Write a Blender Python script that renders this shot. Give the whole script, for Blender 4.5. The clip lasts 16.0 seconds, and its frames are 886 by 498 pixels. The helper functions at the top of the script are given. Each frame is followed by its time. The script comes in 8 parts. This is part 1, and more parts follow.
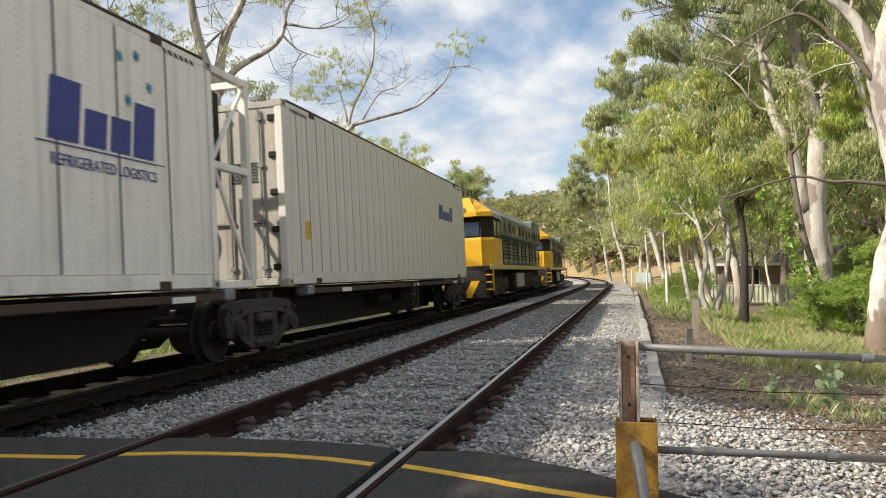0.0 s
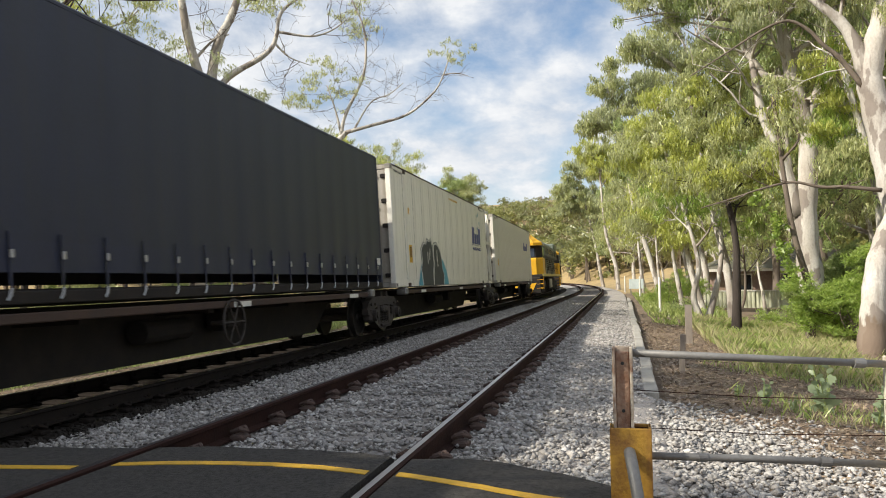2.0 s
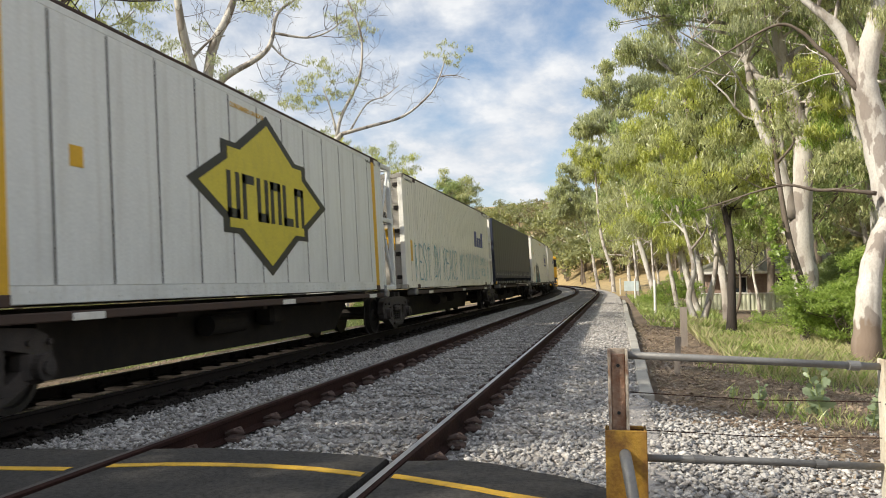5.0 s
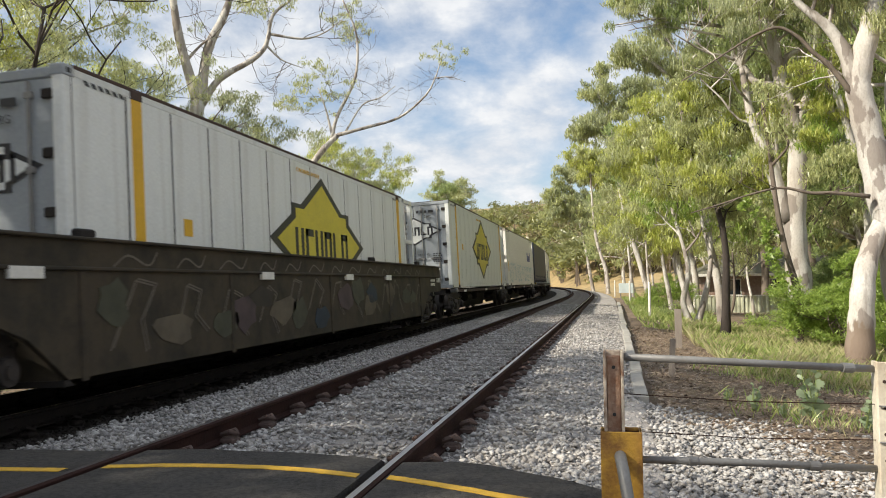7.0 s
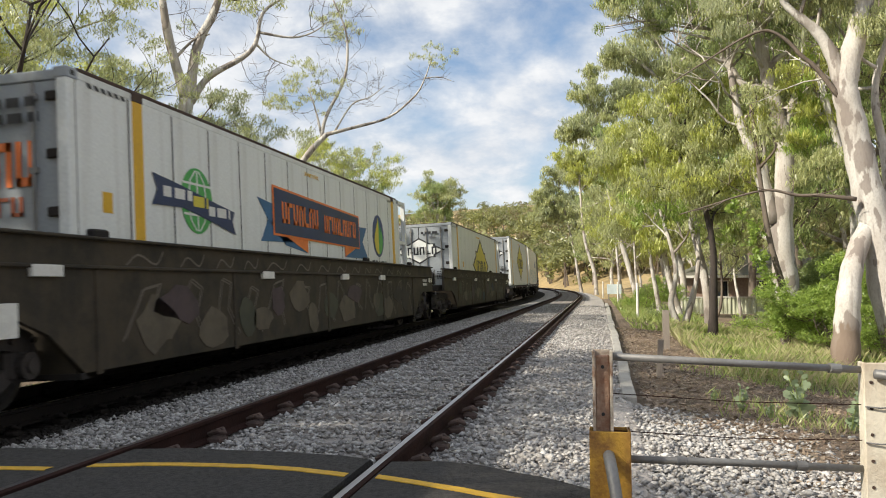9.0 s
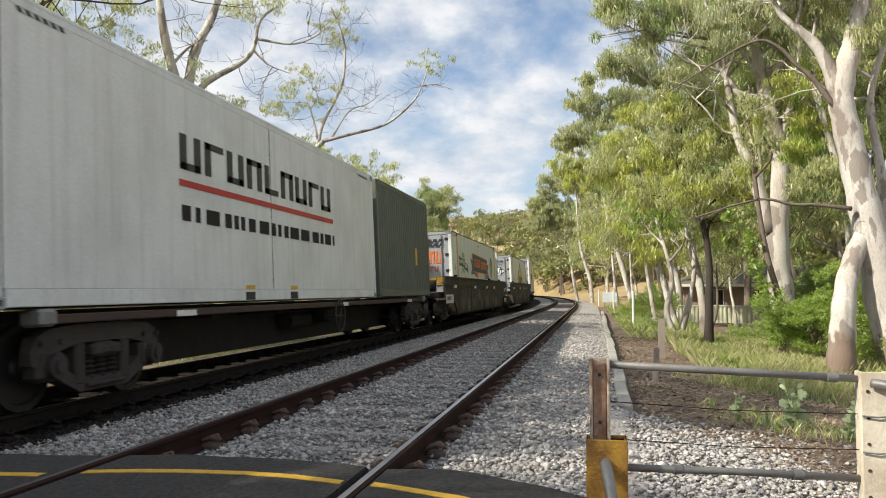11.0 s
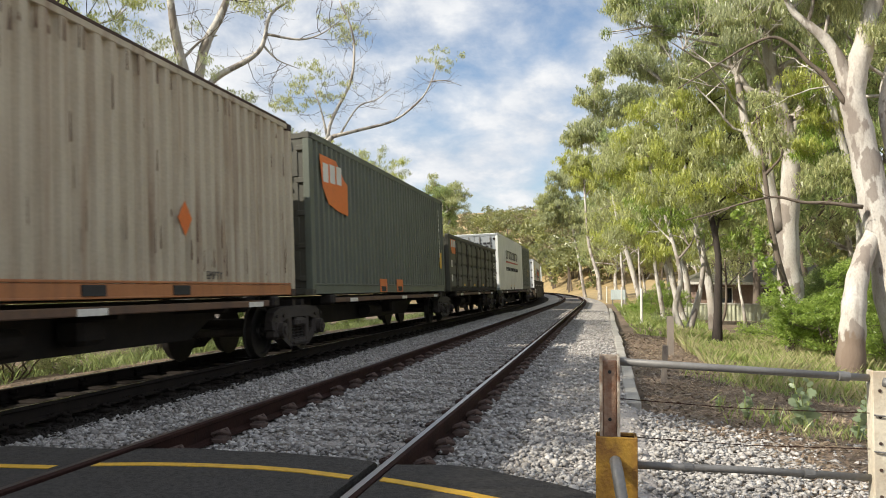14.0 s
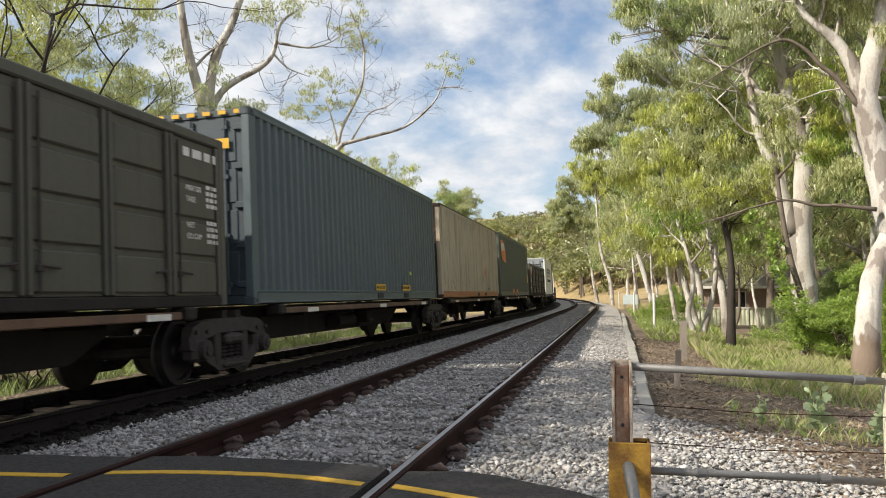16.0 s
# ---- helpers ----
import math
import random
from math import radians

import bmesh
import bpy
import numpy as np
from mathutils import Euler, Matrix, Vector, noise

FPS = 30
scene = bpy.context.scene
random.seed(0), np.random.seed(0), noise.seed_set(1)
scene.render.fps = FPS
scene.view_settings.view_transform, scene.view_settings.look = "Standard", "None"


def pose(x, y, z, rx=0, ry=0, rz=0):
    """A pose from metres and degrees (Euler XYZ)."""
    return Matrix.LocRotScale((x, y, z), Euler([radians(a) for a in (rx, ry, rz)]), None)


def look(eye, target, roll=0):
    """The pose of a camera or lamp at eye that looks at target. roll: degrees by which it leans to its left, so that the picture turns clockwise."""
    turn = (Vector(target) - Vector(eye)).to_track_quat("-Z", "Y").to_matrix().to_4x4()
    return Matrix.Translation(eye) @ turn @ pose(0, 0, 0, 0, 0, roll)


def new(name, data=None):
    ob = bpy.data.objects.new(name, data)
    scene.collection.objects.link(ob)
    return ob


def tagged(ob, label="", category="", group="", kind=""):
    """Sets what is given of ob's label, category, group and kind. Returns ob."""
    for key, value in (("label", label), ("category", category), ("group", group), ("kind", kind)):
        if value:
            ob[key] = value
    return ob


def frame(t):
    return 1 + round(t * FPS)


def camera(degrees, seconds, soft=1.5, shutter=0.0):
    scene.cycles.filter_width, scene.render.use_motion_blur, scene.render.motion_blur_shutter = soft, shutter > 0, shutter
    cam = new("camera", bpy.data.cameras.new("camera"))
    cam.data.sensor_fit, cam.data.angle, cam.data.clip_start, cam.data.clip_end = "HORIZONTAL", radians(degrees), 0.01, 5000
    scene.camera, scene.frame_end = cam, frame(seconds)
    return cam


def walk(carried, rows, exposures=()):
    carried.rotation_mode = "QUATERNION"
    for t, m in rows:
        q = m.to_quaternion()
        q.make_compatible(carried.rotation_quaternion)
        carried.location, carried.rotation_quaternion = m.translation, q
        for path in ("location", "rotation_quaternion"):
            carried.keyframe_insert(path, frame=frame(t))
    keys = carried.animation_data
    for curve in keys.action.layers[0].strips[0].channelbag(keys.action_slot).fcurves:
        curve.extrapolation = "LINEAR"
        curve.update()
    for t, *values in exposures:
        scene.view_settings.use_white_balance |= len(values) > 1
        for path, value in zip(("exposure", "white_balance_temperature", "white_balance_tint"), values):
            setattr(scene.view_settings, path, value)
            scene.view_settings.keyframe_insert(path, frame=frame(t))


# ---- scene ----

# ---- camera ----
cam = camera(57.54, 16.0, soft=1.0, shutter=0.15)
walk(cam, [
    (0, pose(0.0000, 0.0000, 0.9959, 91.669, 0.644, 12.844)),
    (0.5, pose(-0.0002, 0.0104, 0.9977, 91.617, 0.736, 12.747)),
    (1, pose(-0.0012, 0.0135, 0.9993, 91.767, 0.728, 12.678)),
    (1.5, pose(0.0031, 0.0025, 0.9976, 91.992, 0.826, 12.557)),
    (2, pose(-0.0014, -0.0027, 0.9964, 92.169, 0.940, 12.363)),
    (2.5, pose(-0.0020, 0.0078, 0.9950, 92.253, 0.963, 12.253)),
    (3, pose(-0.0031, 0.0019, 0.9978, 92.230, 0.970, 12.205)),
    (3.5, pose(-0.0021, 0.0035, 0.9944, 92.167, 0.987, 12.161)),
    (4, pose(-0.0009, 0.0015, 0.9958, 92.131, 0.920, 12.154)),
    (6.5, pose(-0.0086, -0.0101, 0.9964, 92.589, 0.588, 11.840)),
    (7, pose(-0.0084, -0.0117, 0.9960, 92.399, 0.649, 11.673)),
    (7.5, pose(-0.0078, -0.0018, 0.9938, 92.297, 0.659, 11.476)),
    (8, pose(-0.0094, -0.0026, 0.9902, 92.335, 0.600, 11.235)),
    (8.5, pose(-0.0094, -0.0018, 0.9882, 92.397, 0.500, 11.032)),
    (9, pose(-0.0149, -0.0080, 0.9904, 92.413, 0.361, 10.862)),
    (11.5, pose(-0.0249, -0.0001, 0.9871, 93.003, -0.030, 10.477)),
    (12, pose(-0.0296, 0.0025, 0.9859, 93.023, -0.180, 10.419)),
    (12.5, pose(-0.0322, 0.0038, 0.9876, 93.111, -0.276, 10.447)),
    (13, pose(-0.0339, -0.0011, 0.9891, 93.130, -0.340, 10.557)),
    (13.5, pose(-0.0340, 0.0036, 0.9871, 92.897, -0.368, 10.796)),
    (14, pose(-0.0343, -0.0013, 0.9872, 92.658, -0.303, 11.108)),
    (14.5, pose(-0.0292, 0.0023, 0.9856, 92.823, -0.197, 11.450)),
    (15, pose(-0.0312, 0.0032, 0.9855, 93.154, -0.106, 11.686)),
    (15.5, pose(-0.0294, 0.0015, 0.9851, 93.287, 0.032, 11.852)),
    (16, pose(-0.0300, 0.0029, 0.9860, 93.097, 0.116, 11.937)),
])

# ---- sky, sun, exposure ----
SUN = Vector((-0.82, -0.57, 0.70)).normalized()
scene.view_settings.exposure = 0.42


def make_world():
    w = bpy.data.worlds.new("sky")
    scene.world = w
    w.use_nodes = True
    nt = w.node_tree
    nt.nodes.clear()
    n = nt.nodes.new
    out, bg = n("ShaderNodeOutputWorld"), n("ShaderNodeBackground")
    sky = n("ShaderNodeTexSky")
    sky.sky_type, sky.sun_disc = "NISHITA", False
    sky.sun_elevation = math.asin(SUN.z)
    sky.sun_rotation = math.atan2(SUN.x, SUN.y)
    sky.air_density, sky.dust_density, sky.ozone_density = 1.0, 1.2, 2.0
    # clouds on a flat layer far above: the direction divided by its height
    tc, sep = n("ShaderNodeTexCoord"), n("ShaderNodeSeparateXYZ")
    hi = n("ShaderNodeMath")
    hi.operation, hi.inputs[1].default_value = "MAXIMUM", 0.03
    add = n("ShaderNodeMath")
    add.operation, add.inputs[1].default_value = "ADD", 0.42
    dx, dy, com = n("ShaderNodeMath"), n("ShaderNodeMath"), n("ShaderNodeCombineXYZ")
    dx.operation = dy.operation = "DIVIDE"
    big, small = n("ShaderNodeTexNoise"), n("ShaderNodeTexNoise")
    big.inputs["Scale"].default_value, big.inputs["Detail"].default_value = 2.3, 4
    small.inputs["Scale"].default_value, small.inputs["Detail"].default_value, small.inputs["Roughness"].default_value = 6.5, 9, 0.60
    small.inputs["Distortion"].default_value = 0.15
    mix = n("ShaderNodeMath")
    mix.operation = "MULTIPLY_ADD"
    mix.inputs[1].default_value = 0.75
    ramp = n("ShaderNodeValToRGB")
    ramp.color_ramp.elements[0].position, ramp.color_ramp.elements[0].color = 0.66, (0, 0, 0, 1)
    ramp.color_ramp.elements[1].position, ramp.color_ramp.elements[1].color = 0.98, (1, 1, 1, 1)
    shade = n("ShaderNodeValToRGB")
    shade.color_ramp.elements[0].position, shade.color_ramp.elements[0].color = 0.35, (4.0, 4.35, 4.9, 1)
    shade.color_ramp.elements[1].position, shade.color_ramp.elements[1].color = 0.72, (6.3, 6.35, 6.4, 1)
    m2 = n("ShaderNodeMix")
    m2.data_type = "RGBA"
    L = nt.links.new
    L(tc.outputs["Generated"], sep.inputs[0])
    L(sep.outputs[2], hi.inputs[0]), L(hi.outputs[0], add.inputs[0])
    L(sep.outputs[0], dx.inputs[0]), L(add.outputs[0], dx.inputs[1])
    L(sep.outputs[1], dy.inputs[0]), L(add.outputs[0], dy.inputs[1])
    L(dx.outputs[0], com.inputs[0]), L(dy.outputs[0], com.inputs[1])
    L(com.outputs[0], big.inputs["Vector"]), L(com.outputs[0], small.inputs["Vector"])
    L(small.outputs[0], mix.inputs[0]), L(big.outputs[0], mix.inputs[2])
    L(mix.outputs[0], ramp.inputs[0]), L(small.outputs[0], shade.inputs[0])
    L(sky.outputs[0], m2.inputs[6]), L(shade.outputs[0], m2.inputs[7]), L(ramp.outputs[0], m2.inputs[0])
    L(m2.outputs[2], bg.inputs[0]), L(bg.outputs[0], out.inputs[0])
    bg.inputs[1].default_value = 0.116


make_world()
sun = new("sun", bpy.data.lights.new("sun", "SUN"))
sun.data.energy, sun.data.angle, sun.data.color = 5.0, radians(0.6), (1.0, 0.93, 0.80)
sun.matrix_world = look((0, 0, 30), Vector((0, 0, 30)) - SUN)


# ---- materials ----
MATS = {}


def material(name, color, rough=0.6, metal=0.0, second=None, scale=3.0, amount=0.5, grain=60.0, bump=0.1, stretch=(1, 1, 1),
             streak=None, streak_amount=0.0, rand=0.0, dist=0.02, spec=0.5):
    """Two colours mixed by broad noise, a fine grain in colour and relief, and streaks that run down."""
    if name in MATS:
        return MATS[name]
    m = bpy.data.materials.new(name)
    m.use_nodes = True
    nt = m.node_tree
    n, L = nt.nodes.new, nt.links.new
    b = nt.nodes["Principled BSDF"]
    b.inputs["Roughness"].default_value, b.inputs["Metallic"].default_value = rough, metal
    b.inputs["Specular IOR Level"].default_value = spec
    tc, mp = n("ShaderNodeTexCoord"), n("ShaderNodeMapping")
    mp.inputs["Scale"].default_value = stretch
    L(tc.outputs["Object"], mp.inputs["Vector"])
    n1, n2 = n("ShaderNodeTexNoise"), n("ShaderNodeTexNoise")
    n1.inputs["Scale"].default_value, n1.inputs["Detail"].default_value, n1.inputs["Roughness"].default_value = scale, 6, 0.65
    n2.inputs["Scale"].default_value, n2.inputs["Detail"].default_value = grain, 3
    L(mp.outputs[0], n1.inputs["Vector"]), L(mp.outputs[0], n2.inputs["Vector"])
    r1 = n("ShaderNodeValToRGB")
    r1.color_ramp.elements[0].position, r1.color_ramp.elements[1].position = 0.42, 0.68
    L(n1.outputs[0], r1.inputs[0])
    second = second or tuple(c * 0.6 for c in color)
    mul = n("ShaderNodeMath")
    mul.operation, mul.inputs[1].default_value = "MULTIPLY", amount
    L(r1.outputs[0], mul.inputs[0])
    mx = n("ShaderNodeMix")
    mx.data_type = "RGBA"
    mx.inputs[6].default_value, mx.inputs[7].default_value = (*color, 1), (*second, 1)
    L(mul.outputs[0], mx.inputs[0])
    last = mx.outputs[2]
    if streak_amount:
        ms = n("ShaderNodeMapping")
        ms.inputs["Scale"].default_value = (7, 7, 0.35)
        L(tc.outputs["Object"], ms.inputs["Vector"])
        ns, rs = n("ShaderNodeTexNoise"), n("ShaderNodeValToRGB")
        ns.inputs["Scale"].default_value, ns.inputs["Detail"].default_value = 1.0, 5
        rs.color_ramp.elements[0].position, rs.color_ramp.elements[1].position = 0.5, 0.78
        L(ms.outputs[0], ns.inputs["Vector"]), L(ns.outputs[0], rs.inputs[0])
        mm, mx3 = n("ShaderNodeMath"), n("ShaderNodeMix")
        mm.operation, mm.inputs[1].default_value = "MULTIPLY", streak_amount
        mx3.data_type = "RGBA"
        mx3.inputs[7].default_value = (*streak, 1)
        L(rs.outputs[0], mm.inputs[0]), L(mm.outputs[0], mx3.inputs[0]), L(last, mx3.inputs[6])
        last = mx3.outputs[2]
    hs = n("ShaderNodeHueSaturation")
    val = n("ShaderNodeMath")
    val.operation = "MULTIPLY_ADD"
    val.inputs[1].default_value, val.inputs[2].default_value = 0.35, 0.83
    L(n2.outputs[0], val.inputs[0])
    if rand:
        oi, geo, ad, md = n("ShaderNodeObjectInfo"), n("ShaderNodeNewGeometry"), n("ShaderNodeMath"), n("ShaderNodeMath")
        ad.operation = "ADD"
        L(oi.outputs["Random"], ad.inputs[0]), L(geo.outputs["Random Per Island"], ad.inputs[1])
        fr = n("ShaderNodeMath")
        fr.operation = "FRACT"
        L(ad.outputs[0], fr.inputs[0])
        md.operation, md.inputs[1].default_value = "MULTIPLY_ADD", rand
        L(fr.outputs[0], md.inputs[0]), L(val.outputs[0], md.inputs[2])
        sub = n("ShaderNodeMath")
        sub.operation, sub.inputs[1].default_value = "SUBTRACT", rand / 2
        L(md.outputs[0], sub.inputs[0]), L(sub.outputs[0], hs.inputs["Value"])
    else:
        L(val.outputs[0], hs.inputs["Value"])
    L(last, hs.inputs["Color"]), L(hs.outputs[0], b.inputs["Base Color"])
    if bump:
        bp = n("ShaderNodeBump")
        bp.inputs["Strength"].default_value, bp.inputs["Distance"].default_value = bump, dist
        L(n2.outputs[0], bp.inputs["Height"]), L(bp.outputs[0], b.inputs["Normal"])
    MATS[name] = m
    return m


def bark_material(name, pale, warm, flake, shreds=0.45, foot=None):
    """Smooth gum bark: pale ground, warm clouds, hard-edged peeled patches and shreds that run up the stem."""
    m = bpy.data.materials.new(name)
    m.use_nodes = True
    nt = m.node_tree
    n, L = nt.nodes.new, nt.links.new
    b = nt.nodes["Principled BSDF"]
    b.inputs["Roughness"].default_value = 0.85
    tc = n("ShaderNodeTexCoord")
    last = None
    for scale, stretch, lo, hi, col, amt in ((1.6, (1, 1, 0.5), 0.40, 0.62, warm, 0.75), (2.4, (1, 1, 0.42), 0.545, 0.57, flake, 0.8),
                                             (9.0, (1, 1, 0.12), 0.55, 0.66, flake, shreds), (30.0, (1, 1, 0.6), 0.45, 0.75, flake, 0.35)):
        mp, nz, rp, mu, mx = n("ShaderNodeMapping"), n("ShaderNodeTexNoise"), n("ShaderNodeValToRGB"), n("ShaderNodeMath"), n("ShaderNodeMix")
        mp.inputs["Scale"].default_value = stretch
        nz.inputs["Scale"].default_value, nz.inputs["Detail"].default_value = scale, 6
        rp.color_ramp.elements[0].position, rp.color_ramp.elements[1].position = lo, hi
        mu.operation, mu.inputs[1].default_value = "MULTIPLY", amt
        mx.data_type = "RGBA"
        mx.inputs[6].default_value, mx.inputs[7].default_value = (*pale, 1), (*col, 1)
        L(tc.outputs["Object"], mp.inputs["Vector"]), L(mp.outputs[0], nz.inputs["Vector"]), L(nz.outputs[0], rp.inputs[0])
        L(rp.outputs[0], mu.inputs[0]), L(mu.outputs[0], mx.inputs[0])
        if last:
            L(last, mx.inputs[6])
        last = mx.outputs[2]
    if foot:
        # the rough brown bark that gum trunks keep round their foot
        sp, fz, mz, ad, rf, mf = n("ShaderNodeSeparateXYZ"), n("ShaderNodeTexNoise"), n("ShaderNodeMapping"), n("ShaderNodeMath"), n("ShaderNodeValToRGB"), n("ShaderNodeMix")
        fz.inputs["Scale"].default_value, fz.inputs["Detail"].default_value = 3.5, 6
        mz.inputs["Scale"].default_value = (1, 1, 0.5)
        ad.operation, ad.inputs[1].default_value = "MULTIPLY_ADD", -2.6
        rf.color_ramp.elements[0].position, rf.color_ramp.elements[0].color = 0.0, (0.9, 0.9, 0.9, 1)
        rf.color_ramp.elements[1].position, rf.color_ramp.elements[1].color = 0.14, (0, 0, 0, 1)
        mf.data_type = "RGBA"
        mf.inputs[7].default_value = (*foot, 1)
        up = n("ShaderNodeMath")
        up.operation, up.inputs[1].default_value = "ADD", 1.35
        L(tc.outputs["Object"], sp.inputs[0]), L(tc.outputs["Object"], mz.inputs["Vector"]), L(mz.outputs[0], fz.inputs["Vector"])
        L(sp.outputs[2], up.inputs[0]), L(fz.outputs[0], ad.inputs[0]), L(up.outputs[0], ad.inputs[2]), L(ad.outputs[0], rf.inputs[0])
        L(rf.outputs[0], mf.inputs[0]), L(last, mf.inputs[6])
        last = mf.outputs[2]
    L(last, b.inputs["Base Color"])
    bp = n("ShaderNodeBump")
    bp.inputs["Strength"].default_value, bp.inputs["Distance"].default_value = 0.5, 0.02
    L(nz.outputs[0], bp.inputs["Height"]), L(bp.outputs[0], b.inputs["Normal"])
    MATS[name] = m
    return m


def leaf_material(name, color, second, trans=0.42):
    if name in MATS:
        return MATS[name]
    m = bpy.data.materials.new(name)
    m.use_nodes = True
    nt = m.node_tree
    n, L = nt.nodes.new, nt.links.new
    b, out = nt.nodes["Principled BSDF"], nt.nodes["Material Output"]
    b.inputs["Roughness"].default_value = 0.38
    b.inputs["Specular IOR Level"].default_value = 0.6
    geo, mx = n("ShaderNodeNewGeometry"), n("ShaderNodeMix")
    mx.data_type = "RGBA"
    mx.inputs[6].default_value, mx.inputs[7].default_value = (*color, 1), (*second, 1)
    L(geo.outputs["Random Per Island"], mx.inputs[0])
    tr, ms = n("ShaderNodeBsdfTranslucent"), n("ShaderNodeMixShader")
    ms.inputs[0].default_value = trans
    L(mx.outputs[2], b.inputs["Base Color"]), L(mx.outputs[2], tr.inputs["Color"])
    L(b.outputs[0], ms.inputs[1]), L(tr.outputs[0], ms.inputs[2]), L(ms.outputs[0], out.inputs["Surface"])
    MATS[name] = m
    return m


ballast_m = material("ballast", (0.42, 0.385, 0.35), 0.9, second=(0.17, 0.155, 0.15), scale=1.3, amount=0.7, grain=24, bump=0.9, dist=0.05)
stone_m = material("ballast_stone", (0.46, 0.44, 0.415), 0.85, second=(0.17, 0.145, 0.125), scale=9, amount=0.8, grain=70, bump=0.5, rand=0.7)
# oily stone, with the train's shade put into its near-black colour
dark_ballast_m = material("shade_dark_oily_ballast", (0.055, 0.048, 0.042), 0.9, second=(0.032, 0.028, 0.025), scale=1.5, amount=0.7, grain=26, bump=0.9, dist=0.05, spec=0.05)
asphalt_m = material("asphalt", (0.088, 0.081, 0.073), 0.9, second=(0.034, 0.031, 0.029), scale=38, amount=0.85, grain=230, bump=1.0, dist=0.012, spec=0.25)
line_m = material("yellow_line_paint", (0.72, 0.42, 0.03), 0.7, second=(0.40, 0.24, 0.04), scale=14, amount=0.6, grain=180, bump=0.4, dist=0.008)
rail_m = material("rusty_rail_side", (0.034, 0.0145, 0.011), 0.9, second=(0.017, 0.0095, 0.008), scale=4, amount=0.8, grain=50, bump=0.3, spec=0.15)
head_m = material("polished_rail_head", (0.42, 0.40, 0.39), 0.28, 1.0, second=(0.26, 0.22, 0.20), scale=3, amount=0.6, grain=90, bump=0.05, stretch=(6, 0.4, 6))
# far rails, sleepers and clips: shade under the wagons put into the colour
dark_rail_m = material("shade_dark_rail", (0.024, 0.019, 0.016), 0.85, second=(0.015, 0.013, 0.012), scale=4, amount=0.8, grain=50, bump=0.3, spec=0.08)
dull_head_m = material("dull_rail_head", (0.085, 0.075, 0.072), 0.4, 0.6, second=(0.09, 0.065, 0.055), scale=3, amount=0.7, grain=80, bump=0.1, stretch=(6, 0.4, 6))
sleeper_m = material("weathered_sleeper", (0.22, 0.20, 0.18), 0.9, second=(0.12, 0.10, 0.085), scale=3, amount=0.8, grain=40, bump=0.4)
clip_m = material("rusty_clip", (0.085, 0.052, 0.04), 0.8, second=(0.05, 0.035, 0.03), scale=12, grain=60, bump=0.3)
earth_m = material("leaf_litter_earth", (0.22, 0.16, 0.11), 0.95, second=(0.09, 0.066, 0.044), scale=0.9, amount=0.9, grain=22, bump=0.9, dist=0.05)
concrete_m = material("pale_concrete", (0.38, 0.36, 0.32), 0.85, second=(0.24, 0.22, 0.19), scale=3, amount=0.7, grain=80, bump=0.3)
galv_m = material("galvanised_pipe", (0.24, 0.235, 0.225), 0.55, 0.4, second=(0.15, 0.14, 0.13), scale=5, amount=0.7, grain=70, bump=0.1)
post_m = material("rusting_white_post", (0.62, 0.54, 0.43), 0.75, second=(0.20, 0.085, 0.04), scale=9, amount=0.9, grain=60, bump=0.3, streak=(0.16, 0.05, 0.02), streak_amount=0.8)
rust_web_m = material("flaking_rust_web", (0.24, 0.10, 0.05), 0.85, second=(0.50, 0.36, 0.26), scale=9, amount=0.9, grain=60, bump=0.4)
yellow_post_m = material("rusting_yellow_sleeve", (0.52, 0.29, 0.04), 0.65, second=(0.16, 0.06, 0.025), scale=9, amount=1.0, grain=60, bump=0.3, streak=(0.2, 0.07, 0.03), streak_amount=0.5)
cream_post_m = material("cream_steel_post", (0.66, 0.60, 0.48), 0.7, second=(0.36, 0.24, 0.14), scale=4, amount=0.6, grain=60, bump=0.2, streak=(0.3, 0.16, 0.08), streak_amount=0.4)
wood_post_m = material("grey_timber", (0.26, 0.22, 0.18), 0.9, second=(0.15, 0.12, 0.10), scale=3, amount=0.7, grain=35, bump=0.4, stretch=(4, 4, 0.7))
frame_m = material("grimy_wagon_steel", (0.025, 0.022, 0.020), 0.8, second=(0.042, 0.033, 0.027), scale=3, amount=0.7, grain=40, bump=0.2, spec=0.2)
sill_m = material("worn_brown_sill", (0.075, 0.048, 0.037), 0.75, second=(0.05, 0.04, 0.036), scale=3, amount=0.7, grain=40, bump=0.2, spec=0.25)
rust_sill_m = material("rust_brown_sill", (0.15, 0.085, 0.05), 0.8, second=(0.07, 0.05, 0.04), scale=3, amount=0.8, grain=40, bump=0.2)
bogie_m = material("dusty_bogie_cast_iron", (0.046, 0.036, 0.030), 0.85, second=(0.020, 0.017, 0.015), scale=6, amount=0.7, grain=50, bump=0.3)
wheel_m = material("worn_wheel_steel", (0.05, 0.044, 0.04), 0.5, 0.6, second=(0.025, 0.021, 0.019), scale=6, grain=50, bump=0.1)
well_m = material("brown_well_wagon_paint", (0.060, 0.046, 0.030), 0.75, second=(0.022, 0.020, 0.015), scale=2.0, amount=0.95, grain=40, bump=0.1, streak=(0.03, 0.027, 0.023), streak_amount=0.5, spec=0.3)
plate_m = material("white_plate", (0.72, 0.70, 0.64), 0.6, second=(0.5, 0.47, 0.42), scale=9, grain=60, bump=0.05)
# solid black pieces in this colour stand for the shade inside openings
black_m = material("opening_shade_black", (0.025, 0.025, 0.025), 0.7, scale=5, grain=60, bump=0.1)


